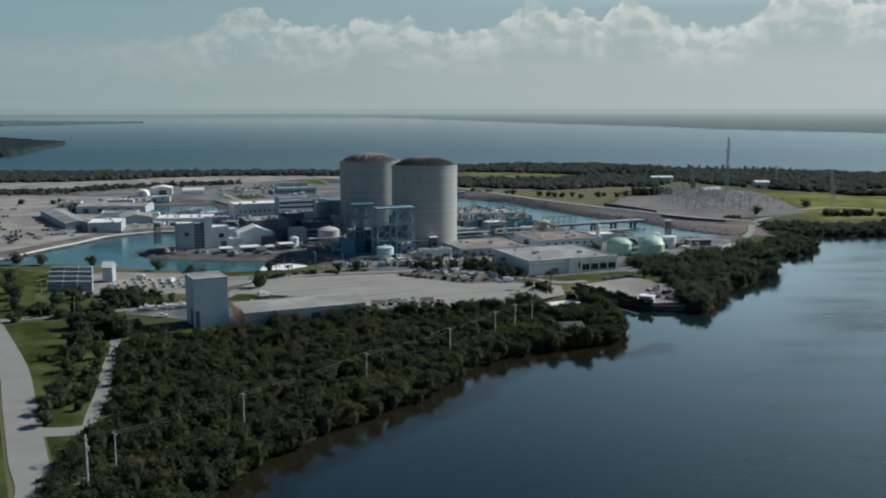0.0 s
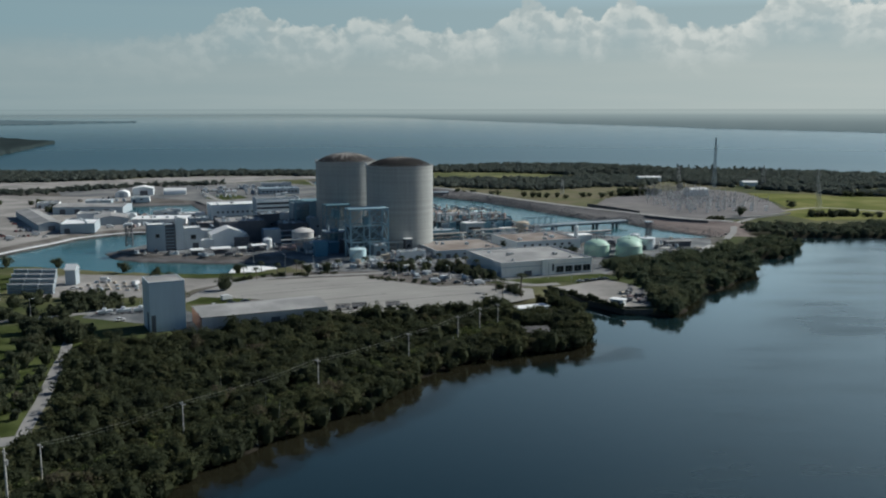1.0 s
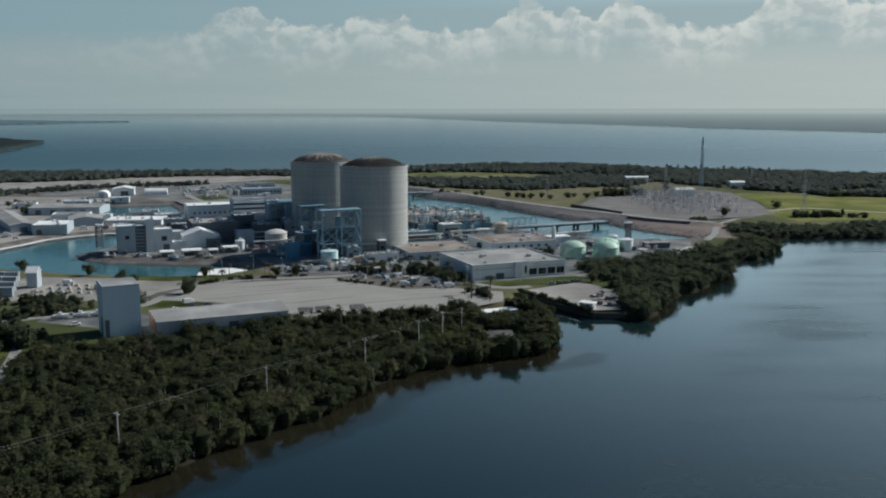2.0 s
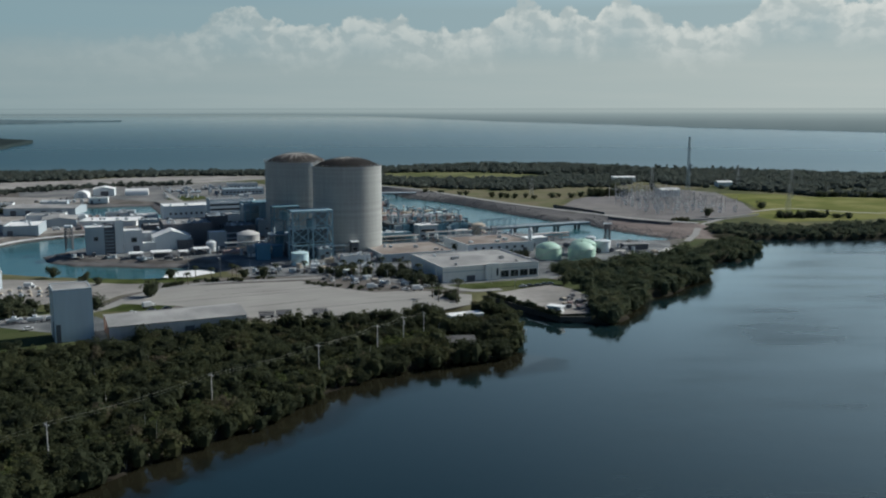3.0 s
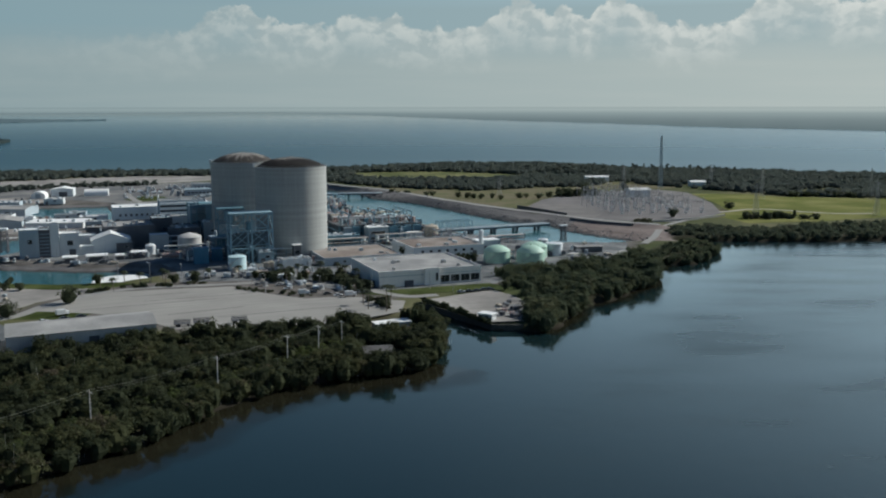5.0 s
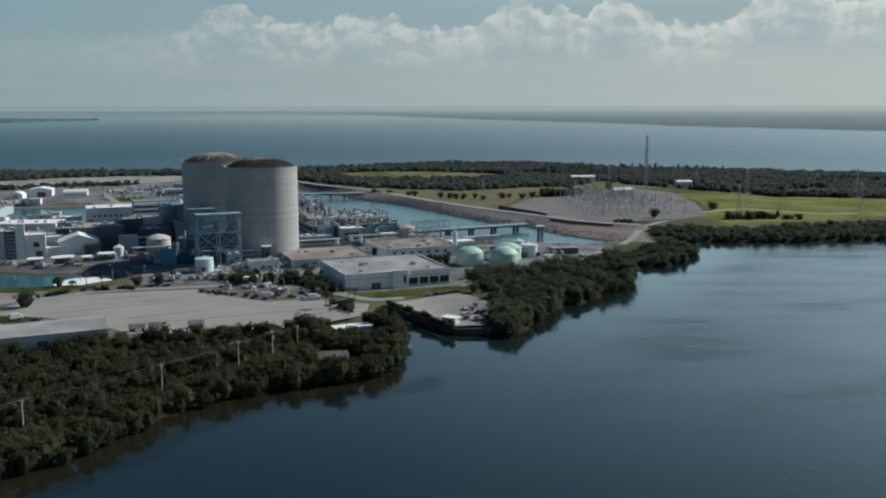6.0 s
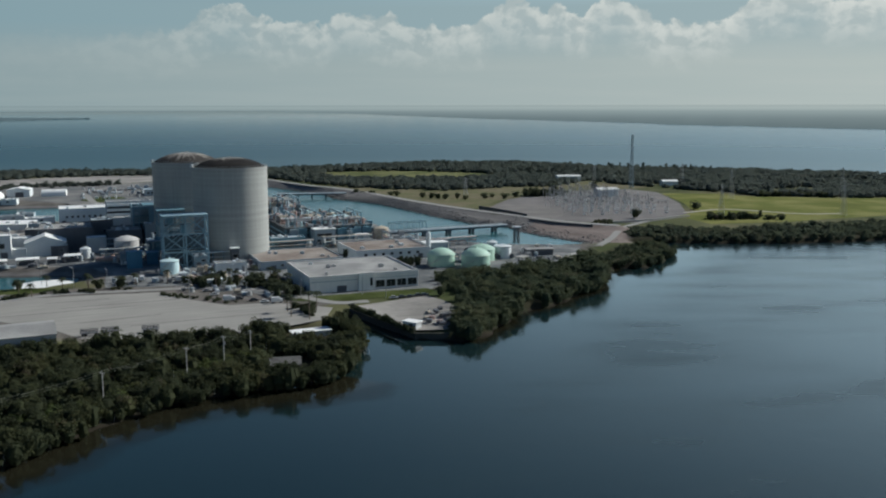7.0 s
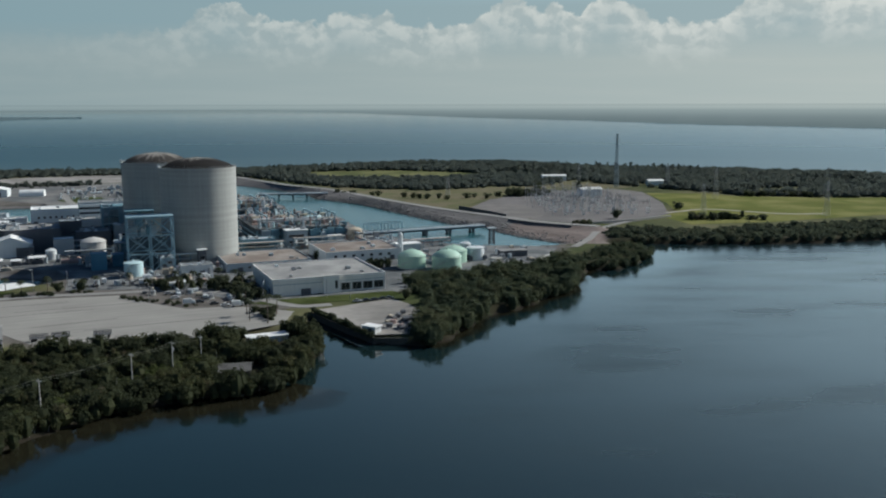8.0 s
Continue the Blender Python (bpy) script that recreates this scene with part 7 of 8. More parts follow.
# ------------------------------------------------------------ switchyard
def portal(x, y, ang):
    t = thing("portal_frame", x, y, GRADE, ang, "grey lattice steel portal of the switchyard", "portal", "switchyard portals")
    W, H = 11.0, 12.0
    for s in (-1, 1):
        bm = bmesh.new()
        beam(bm, (s * (W / 2 + 0.6), -0.5, 0), (s * W / 2, 0, H + 3), 0.14)
        beam(bm, (s * (W / 2 - 0.6), 0.5, 0), (s * W / 2, 0, H + 3), 0.14)
        for k in range(5):
            beam(bm, (s * (W / 2 + 0.6 - k * 0.12), -0.4, k * 2.4), (s * (W / 2 - 0.6 + k * 0.12), 0.4, k * 2.4 + 2.0), 0.09)
        part("post", bm, M["galv"], t)
    bm = bmesh.new()
    for z in (H, H - 1.0):
        beam(bm, (-W / 2, 0, z), (W / 2, 0, z), 0.13)
    for k in range(8):
        beam(bm, (-W / 2 + k * W / 8, 0, H - 1 + (k % 2)), (-W / 2 + (k + 1) * W / 8, 0, H - (k % 2)), 0.14)
    part("crossbeam", bm, M["galv"], t)
    for k in (-1, 0, 1):
        bm = bmesh.new()
        tube(bm, (k * 3.2, 0, H - 3.2), (k * 3.2, 0, H - 1), 0.2, 8)
        part("insulator", bm, M["dark"], t)
    return t


def breaker(x, y, ang):
    t = thing("circuit_breaker", x, y, GRADE, ang, "pale switchgear column with three insulators", "switchgear", "switchyard gear")
    bm = bmesh.new()
    box(bm, 0, 0, 0, 2.6, 0.9, 1.3, bevel=0.08)
    part("cabinet", bm, M["white"], t)
    for k in (-1, 0, 1):
        bm = bmesh.new()
        lathe(bm, [(0.26, 2.2)] + [q for j in range(4) for q in ((0.26, 2.7 + j * 0.7), (0.42, 2.85 + j * 0.7), (0.26, 2.95 + j * 0.7))] + [(0, 5.4)], 8, k * 1.5, 0)
        part("insulator", bm, M["white"], t)
    return t


YARD = [(214, 915), (218, 868), (238, 842), (296, 830), (338, 880), (333, 1036), (250, 1066), (222, 1000)]
rng = random.Random(61)
pr, br = portal(260, 900, 14), breaker(250, 890, 14)
for i in range(10):
    for j in range(11):
        x, y = grid(172, 850, 8 + i * 15, j * 19.5 + rng.uniform(-3, 3), 10)
        if inside(np.array([[x]]), np.array([[y]]), YARD)[0, 0] > 4:
            copy_thing(pr, pose(x, y, GRADE + 0.06, 0, 0, 10 + rng.choice((0, 0, 90))))
            copy_thing(br, pose(x + rng.uniform(4, 7), y + rng.uniform(5, 9), GRADE + 0.06, 0, 0, 10))

# ------------------------------------------------------------ power line
tops = []
for i, (x, y) in enumerate(POLES):
    nx_, ny_ = POLES[min(i + 1, 6)]
    px_, py_ = POLES[max(i - 1, 0)]
    ang = math.degrees(math.atan2(ny_ - py_, nx_ - px_))
    t = thing("power_pole", x, y, 0.8, ang, "pale wooden power pole with a short crossarm", "power pole", "power poles")
    bm = bmesh.new()
    tube(bm, (0, 0, 0), (0, 0, 11.8), 0.21, 10, 0.15)
    part("pole", bm, M["pole"], t)
    bm = bmesh.new()
    box(bm, 0, 0, 11.1, 0.16, 2.6, 0.18)
    part("crossarm", bm, M["pole"], t)
    for s in (-1.2, 0, 1.2):
        bm = bmesh.new()
        tube(bm, (0, s, 11.28 if s else 11.8), (0, s, 11.6 if s else 12.1), 0.07, 8)
        part("insulator", bm, M["greywall"], t)
    if i == 5:
        bm = bmesh.new()
        tube(bm, (0.45, 0, 8.2), (0.45, 0, 9.4), 0.32, 12)
        part("transformer", bm, M["galv"], t)
    tops.append((Vector((x, y, 0.8)), radians(ang)))
for i in range(6):
    (p, a), (q, b_) = tops[i], tops[i + 1]
    t = thing("power_line", p.x, p.y, p.z, 0, "thin slack overhead cables between the poles", "cable", "cables")
    for s, z in ((-1.2, 11.6), (0, 12.1), (1.2, 11.6)):
        bm = bmesh.new()
        e0 = Vector((-math.sin(a) * s, math.cos(a) * s, z))
        e1 = q - p + Vector((-math.sin(b_) * s, math.cos(b_) * s, z))
        pts = [e0.lerp(e1, k / 8) - Vector((0, 0, 1.1 * (1 - (k / 4 - 1) ** 2))) for k in range(9)]
        cable_tube(bm, pts, 0.024)
        part("cable", bm, M["wire"], t)

t = thing("power_pole", -90, 226, 0.8, 50, "tall pale wooden power pole at the wood's corner", "power pole", "power poles")
bm = bmesh.new()
tube(bm, (0, 0, 0), (0, 0, 17.0), 0.32, 10, 0.2)
part("pole", bm, M["pole"], t)
bm = bmesh.new()
box(bm, 0, 0, 15.8, 0.16, 2.4, 0.18)
part("crossarm", bm, M["pole"], t)
bm = bmesh.new()
tube(bm, (0.5, 0, 12.6), (0.5, 0, 13.9), 0.34, 12)
part("transformer", bm, M["galv"], t)

for i, (x, y, h) in enumerate([(-173, 431, 9), (88, 523, 9), (-20, 545, 9), (-60, 556, 9), (20, 520, 9), (-34, 560, 9), (-76, 552, 11), (-96, 560, 10), (-150, 612, 10), (-120, 610, 10), (4, 562, 10), (46, 524, 9), (76, 531, 9), (-8, 520, 10), (-124, 470, 8), (-205, 470, 9), (40, 560, 9)]):
    t = thing("lamp_post", x, y, GRADE, 40 * i, "slim grey lamp post beside paving", "lamp post", "lamp posts")
    bm = bmesh.new()
    tube(bm, (0, 0, 0), (0, 0, h), 0.13, 8, 0.09)
    part("post", bm, M["galv"], t)
    bm = bmesh.new()
    beam(bm, (0, 0, h), (1.4, 0, h + 0.2), 0.09)
    box(bm, 1.6, 0, h + 0.1, 0.8, 0.3, 0.16)
    part("lamp_head", bm, M["white"], t)


# ------------------------------------------------------------ vehicles
def car(paint, label):
    t = thing("car", 0, 0, GRADE, 0, label, "car", "parked cars")
    bm = bmesh.new()
    box(bm, 0, 0, 0.35, 4.5, 1.8, 0.6, bevel=0.12)
    part("body", bm, M[paint], t)
    bm = bmesh.new()
    made = bmesh.ops.create_cube(bm, size=1, matrix=pose(-0.2, 0, 1.2) @ Matrix.Diagonal((2.5, 1.6, 0.6, 1)))["verts"]
    for v in made:
        if v.co.z > 1.2:
            v.co.x = -0.2 + (v.co.x + 0.2) * 0.72
            v.co.y *= 0.86
    part("cabin", bm, M["glass"], t)
    bm = bmesh.new()
    box(bm, -0.2, 0, 1.48, 1.75, 1.36, 0.06, bevel=0.02)
    part("roof", bm, M[paint], t)
    for sx in (-1.35, 1.35):
        for sy in (-0.85, 0.85):
            bm = bmesh.new()
            tube(bm, (sx, sy - 0.11, 0.34), (sx, sy + 0.11, 0.34), 0.34, 12)
            part("wheel", bm, M["tyre"], t)
    return t


CARS = [car("car_white", "white parked car on bare ground"), car("car_dark", "dark parked car on bare ground"), car("car_red", "dark red parked car on paving"), car("car_silver", "silver parked car on bare ground")]
rng = random.Random(71)
SPOTS = []
for row, (x, y, n, ang) in enumerate([(-352, 716, 9, 27), (-345, 700, 8, 27), (-332, 668, 7, 27), (-330, 690, 6, 27), (-372, 740, 7, 27), (-390, 770, 8, 27), (-316, 735, 5, 27), (-410, 820, 9, 27), (-430, 880, 9, 27), (-300, 705, 5, 27)]):
    for k in range(n):
        if rng.random() < 0.75:
            gx, gy = grid(x, y, k * 3.0, 0, ang)
            SPOTS.append((gx, gy, GRADE + 0.07, ang + 90))
for x, y, ang in [(96, 521, 20), (100, 522, 25), (104, 525, 18), (107, 526, 21), (92, 519, 20), (30, 512, 20), (24, 516, 20), (16, 520, 22), (10, 526, 110), (2, 530, 20), (36, 516, 20), (40, 520, 20), (-4, 540, 20), (6, 545, 20), (30, 530, 200), (-88, 462, 30), (-82, 466, 30), (-95, 456, 60),
                  (34, 455, 20), (37, 458, 20), (118, 470, 80), (115, 480, 80), (-144, 440, 20), (-130, 425, 40), (-30, 575, 20), (-20, 578, 20), (-10, 582, 20), (-60, 580, 20), (40, 600, 20), (118, 585, 20), (-210, 520, 20), (-180, 500, 20)]:
    SPOTS.append((x, y, GRADE + 0.11, ang))
for x, y in [(-348, 737), (-329, 697), (-321, 685), (-324, 698), (-312, 673), (-309, 662), (-313, 680), (-318, 713), (-312, 705), (-303, 691), (-298, 684), (-347, 797), (-338, 781), (-323, 758), (-316, 746), (-280, 703)]:
    SPOTS.append((x, y, GRADE + 0.07, 27))
for rowx, rowy, n in [(-260, 1090, 12), (-240, 1110, 12), (-220, 1140, 10), (-200, 1080, 10)]:
    for k in range(n):
        gx, gy = grid(rowx, rowy, k * 3.2, 0, 30)
        SPOTS.append((gx, gy, GRADE + 0.07, 120))
used = set()
for i, (x, y, z, ang) in enumerate(SPOTS):
    c = rng.choice((0, 0, 0, 1, 1, 1, 1, 1, 3, 3, 2))
    m = pose(x, y, z, 0, 0, ang + rng.uniform(-4, 4))
    if c in used:
        copy_thing(CARS[c], m)
    else:
        CARS[c].matrix_basis = m
        used.add(c)


def trailer(x, y, ang, label="long flatbed trailer with stake sides parked on the lot"):
    t = thing("trailer", x, y, GRADE + 0.1, ang, label, "trailer", "trailers")
    bm = bmesh.new()
    box(bm, 0, 0, 1.1, 7.0, 2.4, 0.25)
    part("bed", bm, M["dark"], t)
    for s in (-1.15, 1.15):
        for z in (1.9, 2.6):
            bm = bmesh.new()
            box(bm, 0, s, z, 7.0, 0.1, 0.22)
            part("rail", bm, M["dark"], t)
        for k in range(7):
            bm = bmesh.new()
            box(bm, -3.4 + k * 1.13, s, 1.35, 0.12, 0.12, 1.5)
            part("stake", bm, M["dark"], t)
    for sx in (-2.4, -1.3, 2.4):
        for s in (-0.95, 0.95):
            bm = bmesh.new()
            tube(bm, (sx, s - 0.15, 0.5), (sx, s + 0.15, 0.5), 0.5, 14)
            part("wheel", bm, M["tyre"], t)
    return t


for x, y in [(-31.5, 448), (-24, 451), (-8, 454)]:
    trailer(x, y, 14)
for x, y, ang in [(-141, 437, 20), (-133, 440, 18), (-126, 443, 24)]:
    t = thing("boat", x, y, GRADE + 0.1, ang, "white motor boat on a road trailer", "boat", "boats")
    bm = bmesh.new()
    rows = []
    for f in np.linspace(0, 1, 7):
        w = 1.3 * (1 - max(0, f - 0.45) ** 2 * 3.0)
        w = max(w, 0.05)
        rows.append([bm.verts.new((-3.5 + 7 * f, s * w, zz)) for s, zz in ((-1, 2.1 + 0.4 * f), (-0.55, 1.0 + 0.5 * f * f), (0.55, 1.0 + 0.5 * f * f), (1, 2.1 + 0.4 * f))])
    for a, b_ in zip(rows, rows[1:]):
        for i in range(4):
            bm.faces.new((a[i], a[(i + 1) % 4], b_[(i + 1) % 4], b_[i]))
    bm.faces.new(rows[0])
    bmesh.ops.recalc_face_normals(bm, faces=bm.faces)
    part("hull", bm, M["white"], t)
    bm = bmesh.new()
    box(bm, -0.3, 0, 2.2, 1.8, 1.4, 1.2, bevel=0.15)
    part("cabin", bm, M["white"], t)
    bm = bmesh.new()
    tube(bm, (-0.3, 0, 3.4), (-0.3, 0, 6.4), 0.06, 6)
    part("mast", bm, M["galv"], t)
    bm = bmesh.new()
    box(bm, -0.3, 0, 0.5, 6.5, 1.6, 0.3)
    for s in (-0.8, 0.8):
        tube(bm, (-0.8, s - 0.1, 0.32), (-0.8, s + 0.1, 0.32), 0.32, 12)
    part("trailer", bm, M["dark"], t)

# stacked module racks in the store yard
for j in range(4):
    for i in range(3):
        gx, gy = -209 + i * 8.0 - j * 5.6, 487 + j * 15
        t = thing("module_rack", gx, gy, GRADE + 0.06, 4, "rack of blue-grey modules with white rails", "rack", "module racks")
        for k in range(3):
            bm = bmesh.new()
            box(bm, 3.7, 1.4, 0.2 + k * 1.7, 7.2, 2.6, 1.3, bevel=0.05)
            part("module", bm, M["slate"], t)
            bm = bmesh.new()
            box(bm, 3.7, 1.4, 1.55 + k * 1.7, 7.5, 2.8, 0.12)
            part("rail", bm, M["galv"], t)
        for px in (0.0, 7.4):
            bm = bmesh.new()
            box(bm, px, -0.05, 0, 0.25, 0.25, 5.6)
            part("post", bm, M["white"], t)
B("lift_house", "small pale hoist house beside the racks", -189, 512, 5.5, 7, 8.5, M["greywall"], M["whiteroof"], 4, form="gable", rise=2.5)
rng = random.Random(81)
for k in range(26):
    gx, gy = grid(-176, 500, (k % 9) * 5.2 + rng.uniform(-0.6, 0.6), (k // 9) * 9, -6)
    t = thing("crate_stack", gx, gy, GRADE + 0.06, -6, "low stack of pale crates in the store yard", "crates", "crate stacks")
    for j in range(2):
        bm = bmesh.new()
        box(bm, 0, 0, j * 0.7, 2.4 - j * 0.8, 1.3, 0.6, bevel=0.05)
        part("crate", bm, M[rng.choice(("beige", "greywall", "beige", "galv"))], t)

# ------------------------------------------------------------ low walls by the switchyard
# dike-track walls stand in for a steep bank, its shade put into their colour
M["stain"] = surface("streaked concrete with painted shade", (0.135, 0.132, 0.132), 0.9, var=0.35, scale=0.12, fine=1.0, bump=0.15, streak=0.8)
for (x0, y0), (x1, y1), h, mat, what in (((156, 904), (178, 866), 4.5, "stain", "concrete wall along the dike track, dark with painted shade"), ((178, 866), (192, 838), 4.5, "stain", "concrete wall along the dike track, dark with painted shade"), ((192, 818), (210, 795), 3.0, "stain", "long dark streaked wall below the dike track"), ((210, 795), (236, 777), 3.0, "stain", "long dark streaked wall below the dike track"), ((253, 806), (293, 823), 1.6, "concrete", "low pale concrete wall along the gravel yard"), ((293, 823), (331, 851), 1.6, "concrete", "low pale concrete wall along the gravel yard")):
    d = Vector((x1 - x0, y1 - y0, 0))
    t = thing("retaining_wall", x0, y0, GRADE - 0.3, math.degrees(math.atan2(d.y, d.x)), what, "wall", "retaining walls")
    n = int(d.length / 6)
    for k in range(n):
        bm = bmesh.new()
        box(bm, (k + 0.5) * d.length / n, 0, 0, d.length / n - 0.06, 0.5, h + 0.3, bevel=0.04)
        part("wall_panel", bm, M[mat], t)

# ------------------------------------------------------------ quay
def quay_wall(pts, label):
    t = thing("quay_wall", pts[0][0], pts[0][1], 0, 0, label, "quay wall")
    o = Vector((*pts[0], 0))
    for a, b_ in zip(pts, pts[1:]):
        a, b_ = Vector((*a, 0)) - o, Vector((*b_, 0)) - o
        bm = bmesh.new()
        m = (a + b_) / 2
        box(bm, m.x, m.y, -2, (b_ - a).length + 0.5, 0.7, GRADE + 1.5, math.degrees(math.atan2(b_.y - a.y, b_.x - a.x)))
        part("wall_panel", bm, M["mossy"], t)
    return t


M["mossy"] = surface("weed-stained quay concrete", (0.085, 0.082, 0.072), 0.9, var=0.25, scale=0.3, fine=1.5, bump=0.2, streak=0.5)
quay_wall([(71.5, 501), (88, 474.5), (103.5, 451.5), (117, 451)], "stained concrete quay wall along the inlet")
plant_clutter([(108, 458), (121, 462), (123, 488), (112, 500), (104, 480)], 12, 57, 0.8, ("dark", "dark", "rust", "rock", "beige", "dark"), "small gear heap on the quay", "gear_heap", "quay gear")
for i, (x, y, ang, L) in enumerate([(166, 640, 60, 26), (192, 634, 60, 24)]):
    t = thing("jetty", x, y, 0, ang, "pale concrete slip wall beside the dock", "jetty", "jetties")
    bm = bmesh.new()
    box(bm, L / 2, 0, -1, L, 5, GRADE + 1.8)
    part("slab", bm, M["concrete"], t)
B("dock_shed", "dark open dock shed between the slips", 172, 650, 17, 8, 3.4, M["dark"], M["greyroof"], 10, form="slab")


# ------------------------------------------------------------ pipe racks, small plant, vehicles
def pipe_rack(x, y, L, ang, H, seed, label="teal steel pipe rack carrying grey pipes"):
    t = thing("pipe_rack", x, y, GRADE, ang, label, "pipe rack", "pipe racks")
    rng = random.Random(seed)
    n = max(2, int(L / 6) + 1)
    for i in range(n):
        for s in (0, 4.0):
            bm = bmesh.new()
            box(bm, i * L / (n - 1), s, 0, 0.35, 0.35, H)
            part("post", bm, M["teal"], t)
        for z in (H * 0.55, H):
            bm = bmesh.new()
            box(bm, i * L / (n - 1), 2, z - 0.3, 0.3, 4.3, 0.3)
            part("beam", bm, M["teal"], t)
    for z in (H * 0.55, H):
        for k in range(4):
            bm = bmesh.new()
            r = rng.uniform(0.18, 0.42)
            tube(bm, (-0.5, 0.6 + k * 0.95, z + r), (L + 0.5, 0.6 + k * 0.95, z + r), r, 10)
            part("pipe", bm, M[rng.choice(("galv", "white", "beige", "greywall", "rust"))], t)
    for s in (0, 4.0):
        bm = bmesh.new()
        beam(bm, (0, s, H * 0.2), (L / (n - 1), s, H * 0.5), 0.2)
        part("brace", bm, M["teal"], t)
    return t


for i, (x, y, L, ang, H) in enumerate([(6, 668, 30, A, 6), (40, 684, 34, A, 7), (-30, 618, 24, A, 7), (-92, 640, 28, A, 6), (96, 672, 30, A, 6), (84, 700, 36, A + 90, 8), (-64, 652, 22, A, 9), (-120, 730, 46, A, 8), (-40, 786, 40, A, 9), (118, 690, 26, A, 5), (-150, 700, 26, A + 90, 8), (128, 626, 20, A + 90, 5), (-104, 672, 20, A, 8)]):
    pipe_rack(x, y, L, ang, H, 400 + i)
B("valve_house", "low pale concrete valve house before the containment", -10, 590, 17, 9, 5.6, M["wall"], M["greyroof"], A, units=4, doors=[(0, 10, 0, 2.5, 2.6)], seed=21)
B("stair_tower", "dark steel stair tower with a white cap", -8, 622, 4.5, 4.5, 9.5, M["dark"], M["whiteroof"], A, form="slab", windows=[(0, 0.8, 4, 2.8, 2.4)])
B("guard_house", "small white guard house beside the service road", -8, 553, 9, 5, 3.2, M["white"], M["whiteroof"], A, form="slab", doors=[(0, 2, 0, 1.2, 2.1)], windows=[(0, 4, 1, 3.6, 1.2)])
for i, (x, y, L, D, H, wl, rf) in enumerate([(-118, 700, 14, 16, 17, "dark", "greywall"), (-82, 700, 10, 12, 14, "slate", "greyroof"), (-128, 742, 30, 16, 13, "greywall", "greyroof"), (-168, 712, 20, 14, 9, "dark", "greyroof"), (-90, 748, 26, 18, 16, "slate", "greyroof"),
                                          (-176, 690, 12, 10, 7, "wall", "whiteroof"), (-60, 770, 22, 16, 12, "greywall", "greyroof"), (-128, 655, 10, 8, 6, "dark", "greyroof"), (-74, 622, 8, 7, 6, "slate", "greyroof"), (-50, 626, 10, 8, 8, "dark", "greyroof"), (-28, 612, 9, 7, 6, "slate", "greywall"),
                                          (-164, 752, 18, 12, 7, "wall", "greyroof"), (-210, 812, 22, 14, 5, "wall", "whiteroof"), (-236, 826, 18, 12, 5, "greywall", "greyroof")]):
    B("plant_building", "plain boxy plant building crowded by machinery", x, y, L, D, H, M[wl], M[rf], A, units=4, doors=[(0, 1.5, 0, 2.6, 3.0)], windows=[(0, L * 0.5, H * 0.55, 2.2, 1.2)], group="plant buildings", seed=500 + i)
plant_clutter([(-120, 640), (-90, 628), (-66, 618), (-60, 632), (-92, 648), (-118, 652)], 24, 58, 3.0, ("dark", "white", "greywall", "rust", "dark", "slate"), "small machine skid between the buildings", "machine_skid", "yard machines")
plant_clutter([(-30, 566), (10, 574), (16, 592), (-14, 586), (-40, 584)], 22, 59, 2.0, ("white", "dark", "greywall", "white", "rust", "beige"), "small gear heap beside the yard road", "gear_heap", "yard gear")
plant_clutter([(0, 672), (60, 690), (70, 700), (10, 684)], 22, 60, 5.0, ("rust", "teal", "white", "beige", "greywall", "dark"), "process skid before the turbine deck", "process_skid", "deck skids")
plant_clutter([(-300, 770), (-270, 762), (-240, 815), (-215, 815), (-230, 850), (-300, 850)], 30, 62, 2.6, ("white", "dark", "greywall", "white", "rust", "beige"), "small stores heap in the west yard", "stores_heap", "west stores")
plant_clutter([(-60, 790), (20, 800), (30, 860), (-10, 900), (-40, 1000), (-90, 960)], 50, 63, 6.0, ("rust", "white", "beige", "teal", "greywall", "dark"), "process skid in the rear yard", "process_skid", "rear yard skids")

plant_clutter([(-190, 622), (-150, 612), (-112, 606), (-108, 616), (-150, 622), (-186, 630)], 20, 64, 1.2, ("dark", "white", "greywall", "dark", "beige", "galv"), "small gear heap on the basin bank", "gear_heap", "bank gear")
plant_clutter([(-62, 556), (-20, 564), (8, 566), (8, 574), (-30, 572), (-66, 568)], 18, 65, 1.6, ("dark", "white", "greywall", "beige", "dark", "white"), "small gear heap before the plant fence", "gear_heap", "fence gear")
plant_clutter([(-150, 690), (-112, 704), (-100, 720), (-140, 740), (-165, 720)], 24, 66, 7.0, ("dark", "slate", "white", "teal", "greywall", "dark"), "process skid among the auxiliary buildings", "process_skid", "auxiliary skids")
plant_clutter([(-300, 868), (-345, 900), (-380, 960), (-330, 1000), (-290, 990), (-300, 900)], 26, 67, 3.0, ("white", "dark", "greywall", "white", "beige", "dark"), "small stores heap on the laydown ground", "stores_heap", "laydown stores")
plant_clutter([(-250, 752), (-215, 756), (-200, 770), (-205, 800), (-245, 775)], 20, 68, 2.6, ("dark", "white", "greywall", "dark", "white", "rust"), "small stores heap beside the white store", "stores_heap", "basin stores")
plant_clutter([(90, 640), (120, 650), (128, 668), (100, 668), (84, 655)], 12, 69, 2.4, ("white", "galv", "dark", "greywall", "white", "beige"), "small machine skid beside the canteen", "machine_skid", "canteen machines")
plant_clutter([(-20, 540), (10, 530), (36, 522), (40, 530), (12, 546), (-16, 552)], 16, 70, 1.2, ("white", "white", "greywall", "beige", "dark", "galv"), "pale heap of stored material beside the lot", "stores_heap", "lot stores")
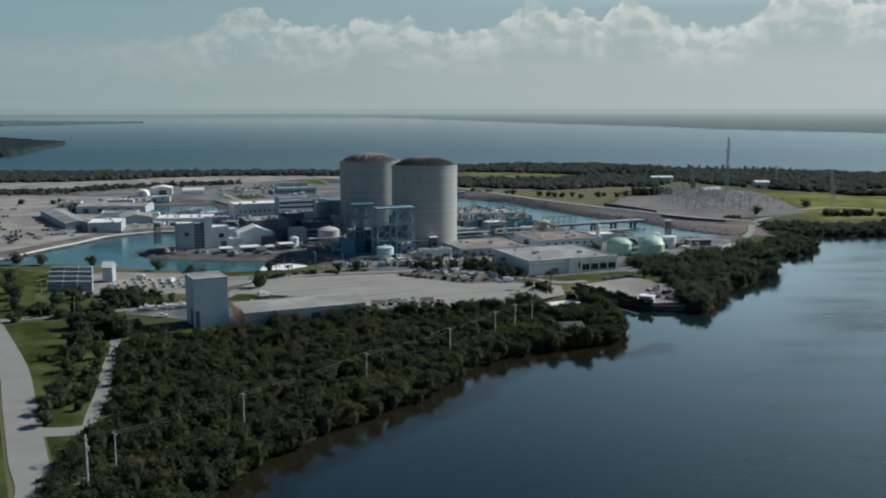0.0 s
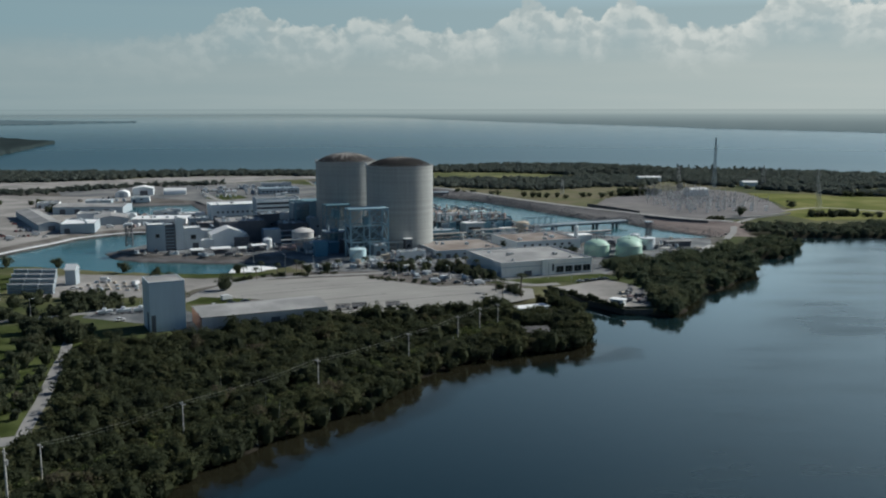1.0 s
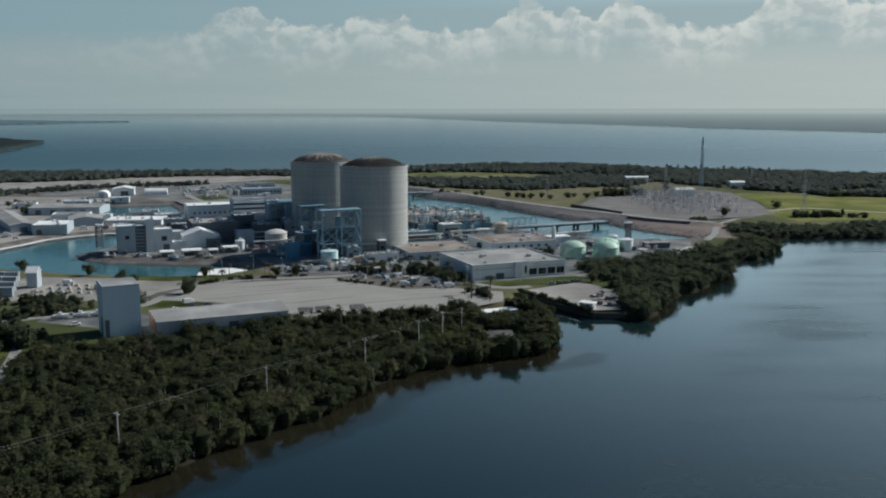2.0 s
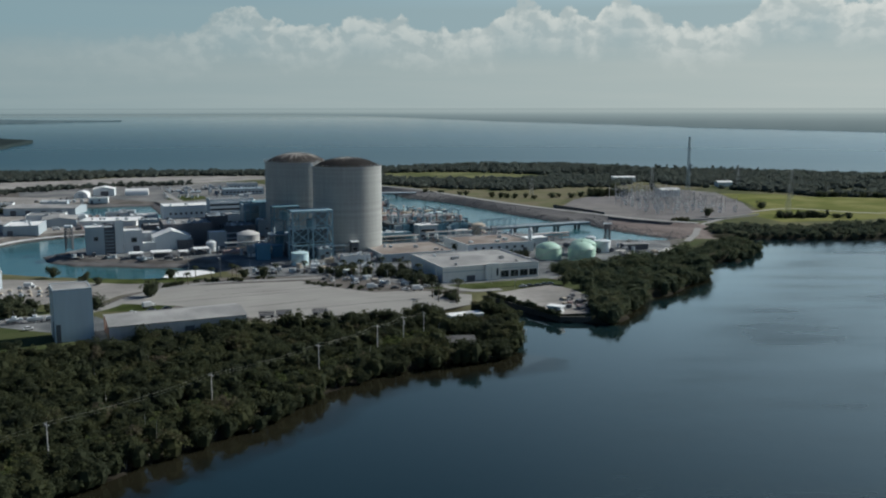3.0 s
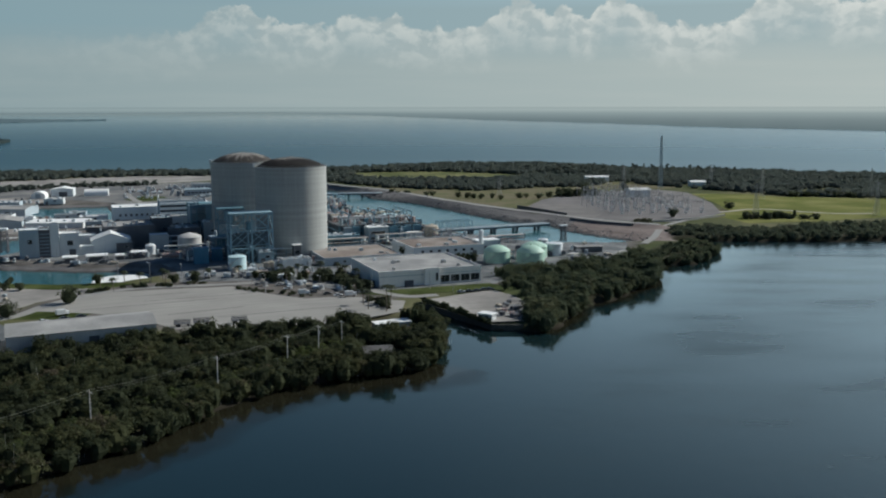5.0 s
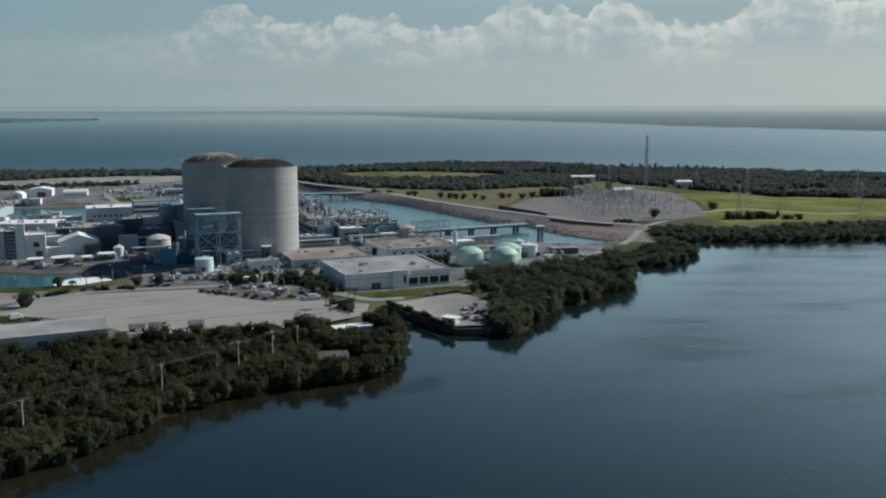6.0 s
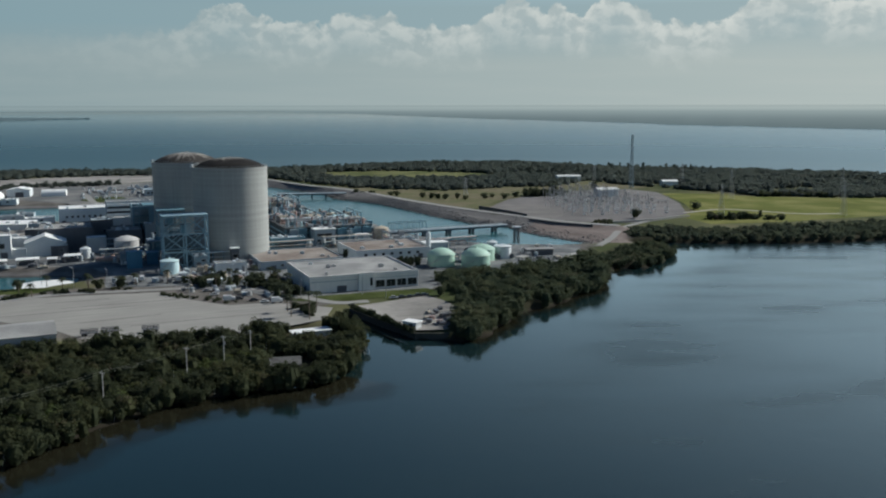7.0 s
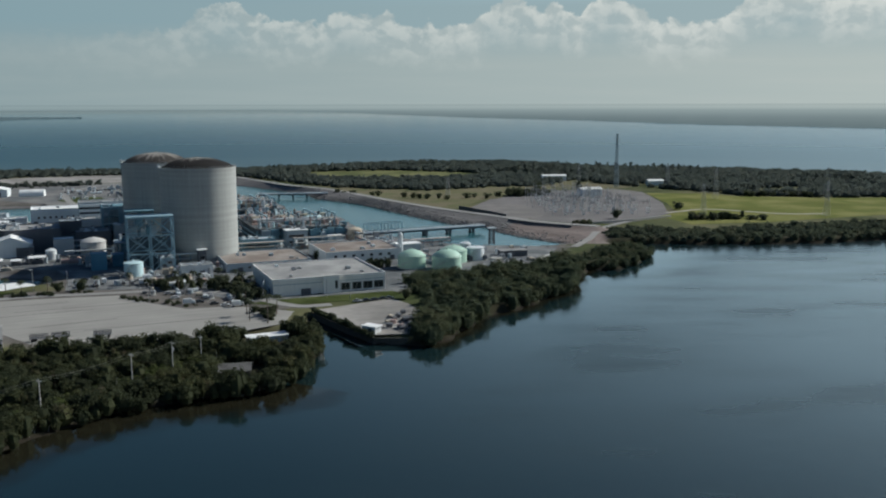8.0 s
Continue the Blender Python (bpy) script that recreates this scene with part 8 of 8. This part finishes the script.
plant_clutter([(165, 612), (186, 628), (196, 640), (176, 640), (160, 622)], 12, 71, 1.6, ("rock", "beige", "dark", "greywall", "rock", "galv"), "low heap of stone and gear beside the dock", "gear_heap", "dock gear")
for i, (x, y, L, D, H, wl, rf) in enumerate([(-330, 918, 24, 16, 6, "greywall", "whiteroof"), (-372, 905, 20, 14, 5, "wall", "greyroof"), (-262, 806, 16, 12, 5, "wall", "whiteroof"), (-232, 846, 14, 10, 5, "greywall", "whiteroof"), (-300, 962, 18, 12, 5, "wall", "whiteroof"),
                                          (-150, 838, 26, 14, 9, "greywall", "greyroof"), (-190, 770, 16, 10, 6, "slate", "whiteroof"), (-96, 770, 18, 12, 10, "shadeclad", "greyroof")]):
    B("plant_building", "low plain service building with a pale roof", x, y, L, D, H, M[wl], M[rf], A - 8 * (x < -220), units=3, doors=[(0, 1.5, 0, 2.6, 3.0)], windows=[(0, L * 0.5, H * 0.5, 2.2, 1.2)], group="service buildings", seed=700 + i)


def van(x, y, ang, paint="car_white", label="white box van parked by the road"):
    t = thing("van", x, y, GRADE + 0.14, ang, label, "van", "vans")
    bm = bmesh.new()
    box(bm, -0.6, 0, 0.7, 4.2, 2.1, 2.2, bevel=0.08)
    part("cargo_box", bm, M[paint], t)
    bm = bmesh.new()
    box(bm, 2.3, 0, 0.5, 1.6, 1.9, 1.5, bevel=0.2)
    part("cab", bm, M[paint], t)
    bm = bmesh.new()
    box(bm, 2.75, 0, 1.35, 0.75, 1.7, 0.5, bevel=0.05)
    part("windscreen", bm, M["glass"], t)
    for sx in (-1.8, 2.0):
        for sy in (-0.9, 0.9):
            bm = bmesh.new()
            tube(bm, (sx, sy - 0.13, 0.4), (sx, sy + 0.13, 0.4), 0.4, 12)
            part("wheel", bm, M["tyre"], t)
    return t


for i, (x, y, ang) in enumerate([(12, 516, 20), (36, 511, 15), (-7, 557, 20), (-24, 567, 20), (-46, 570, 110), (-92, 470, 40), (4, 584, 20), (-170, 520, 0), (-150, 510, 80), (-292, 716, 27), (-300, 690, 27), (-250, 756, 13), (-230, 766, 90)]):
    van(x, y, ang)
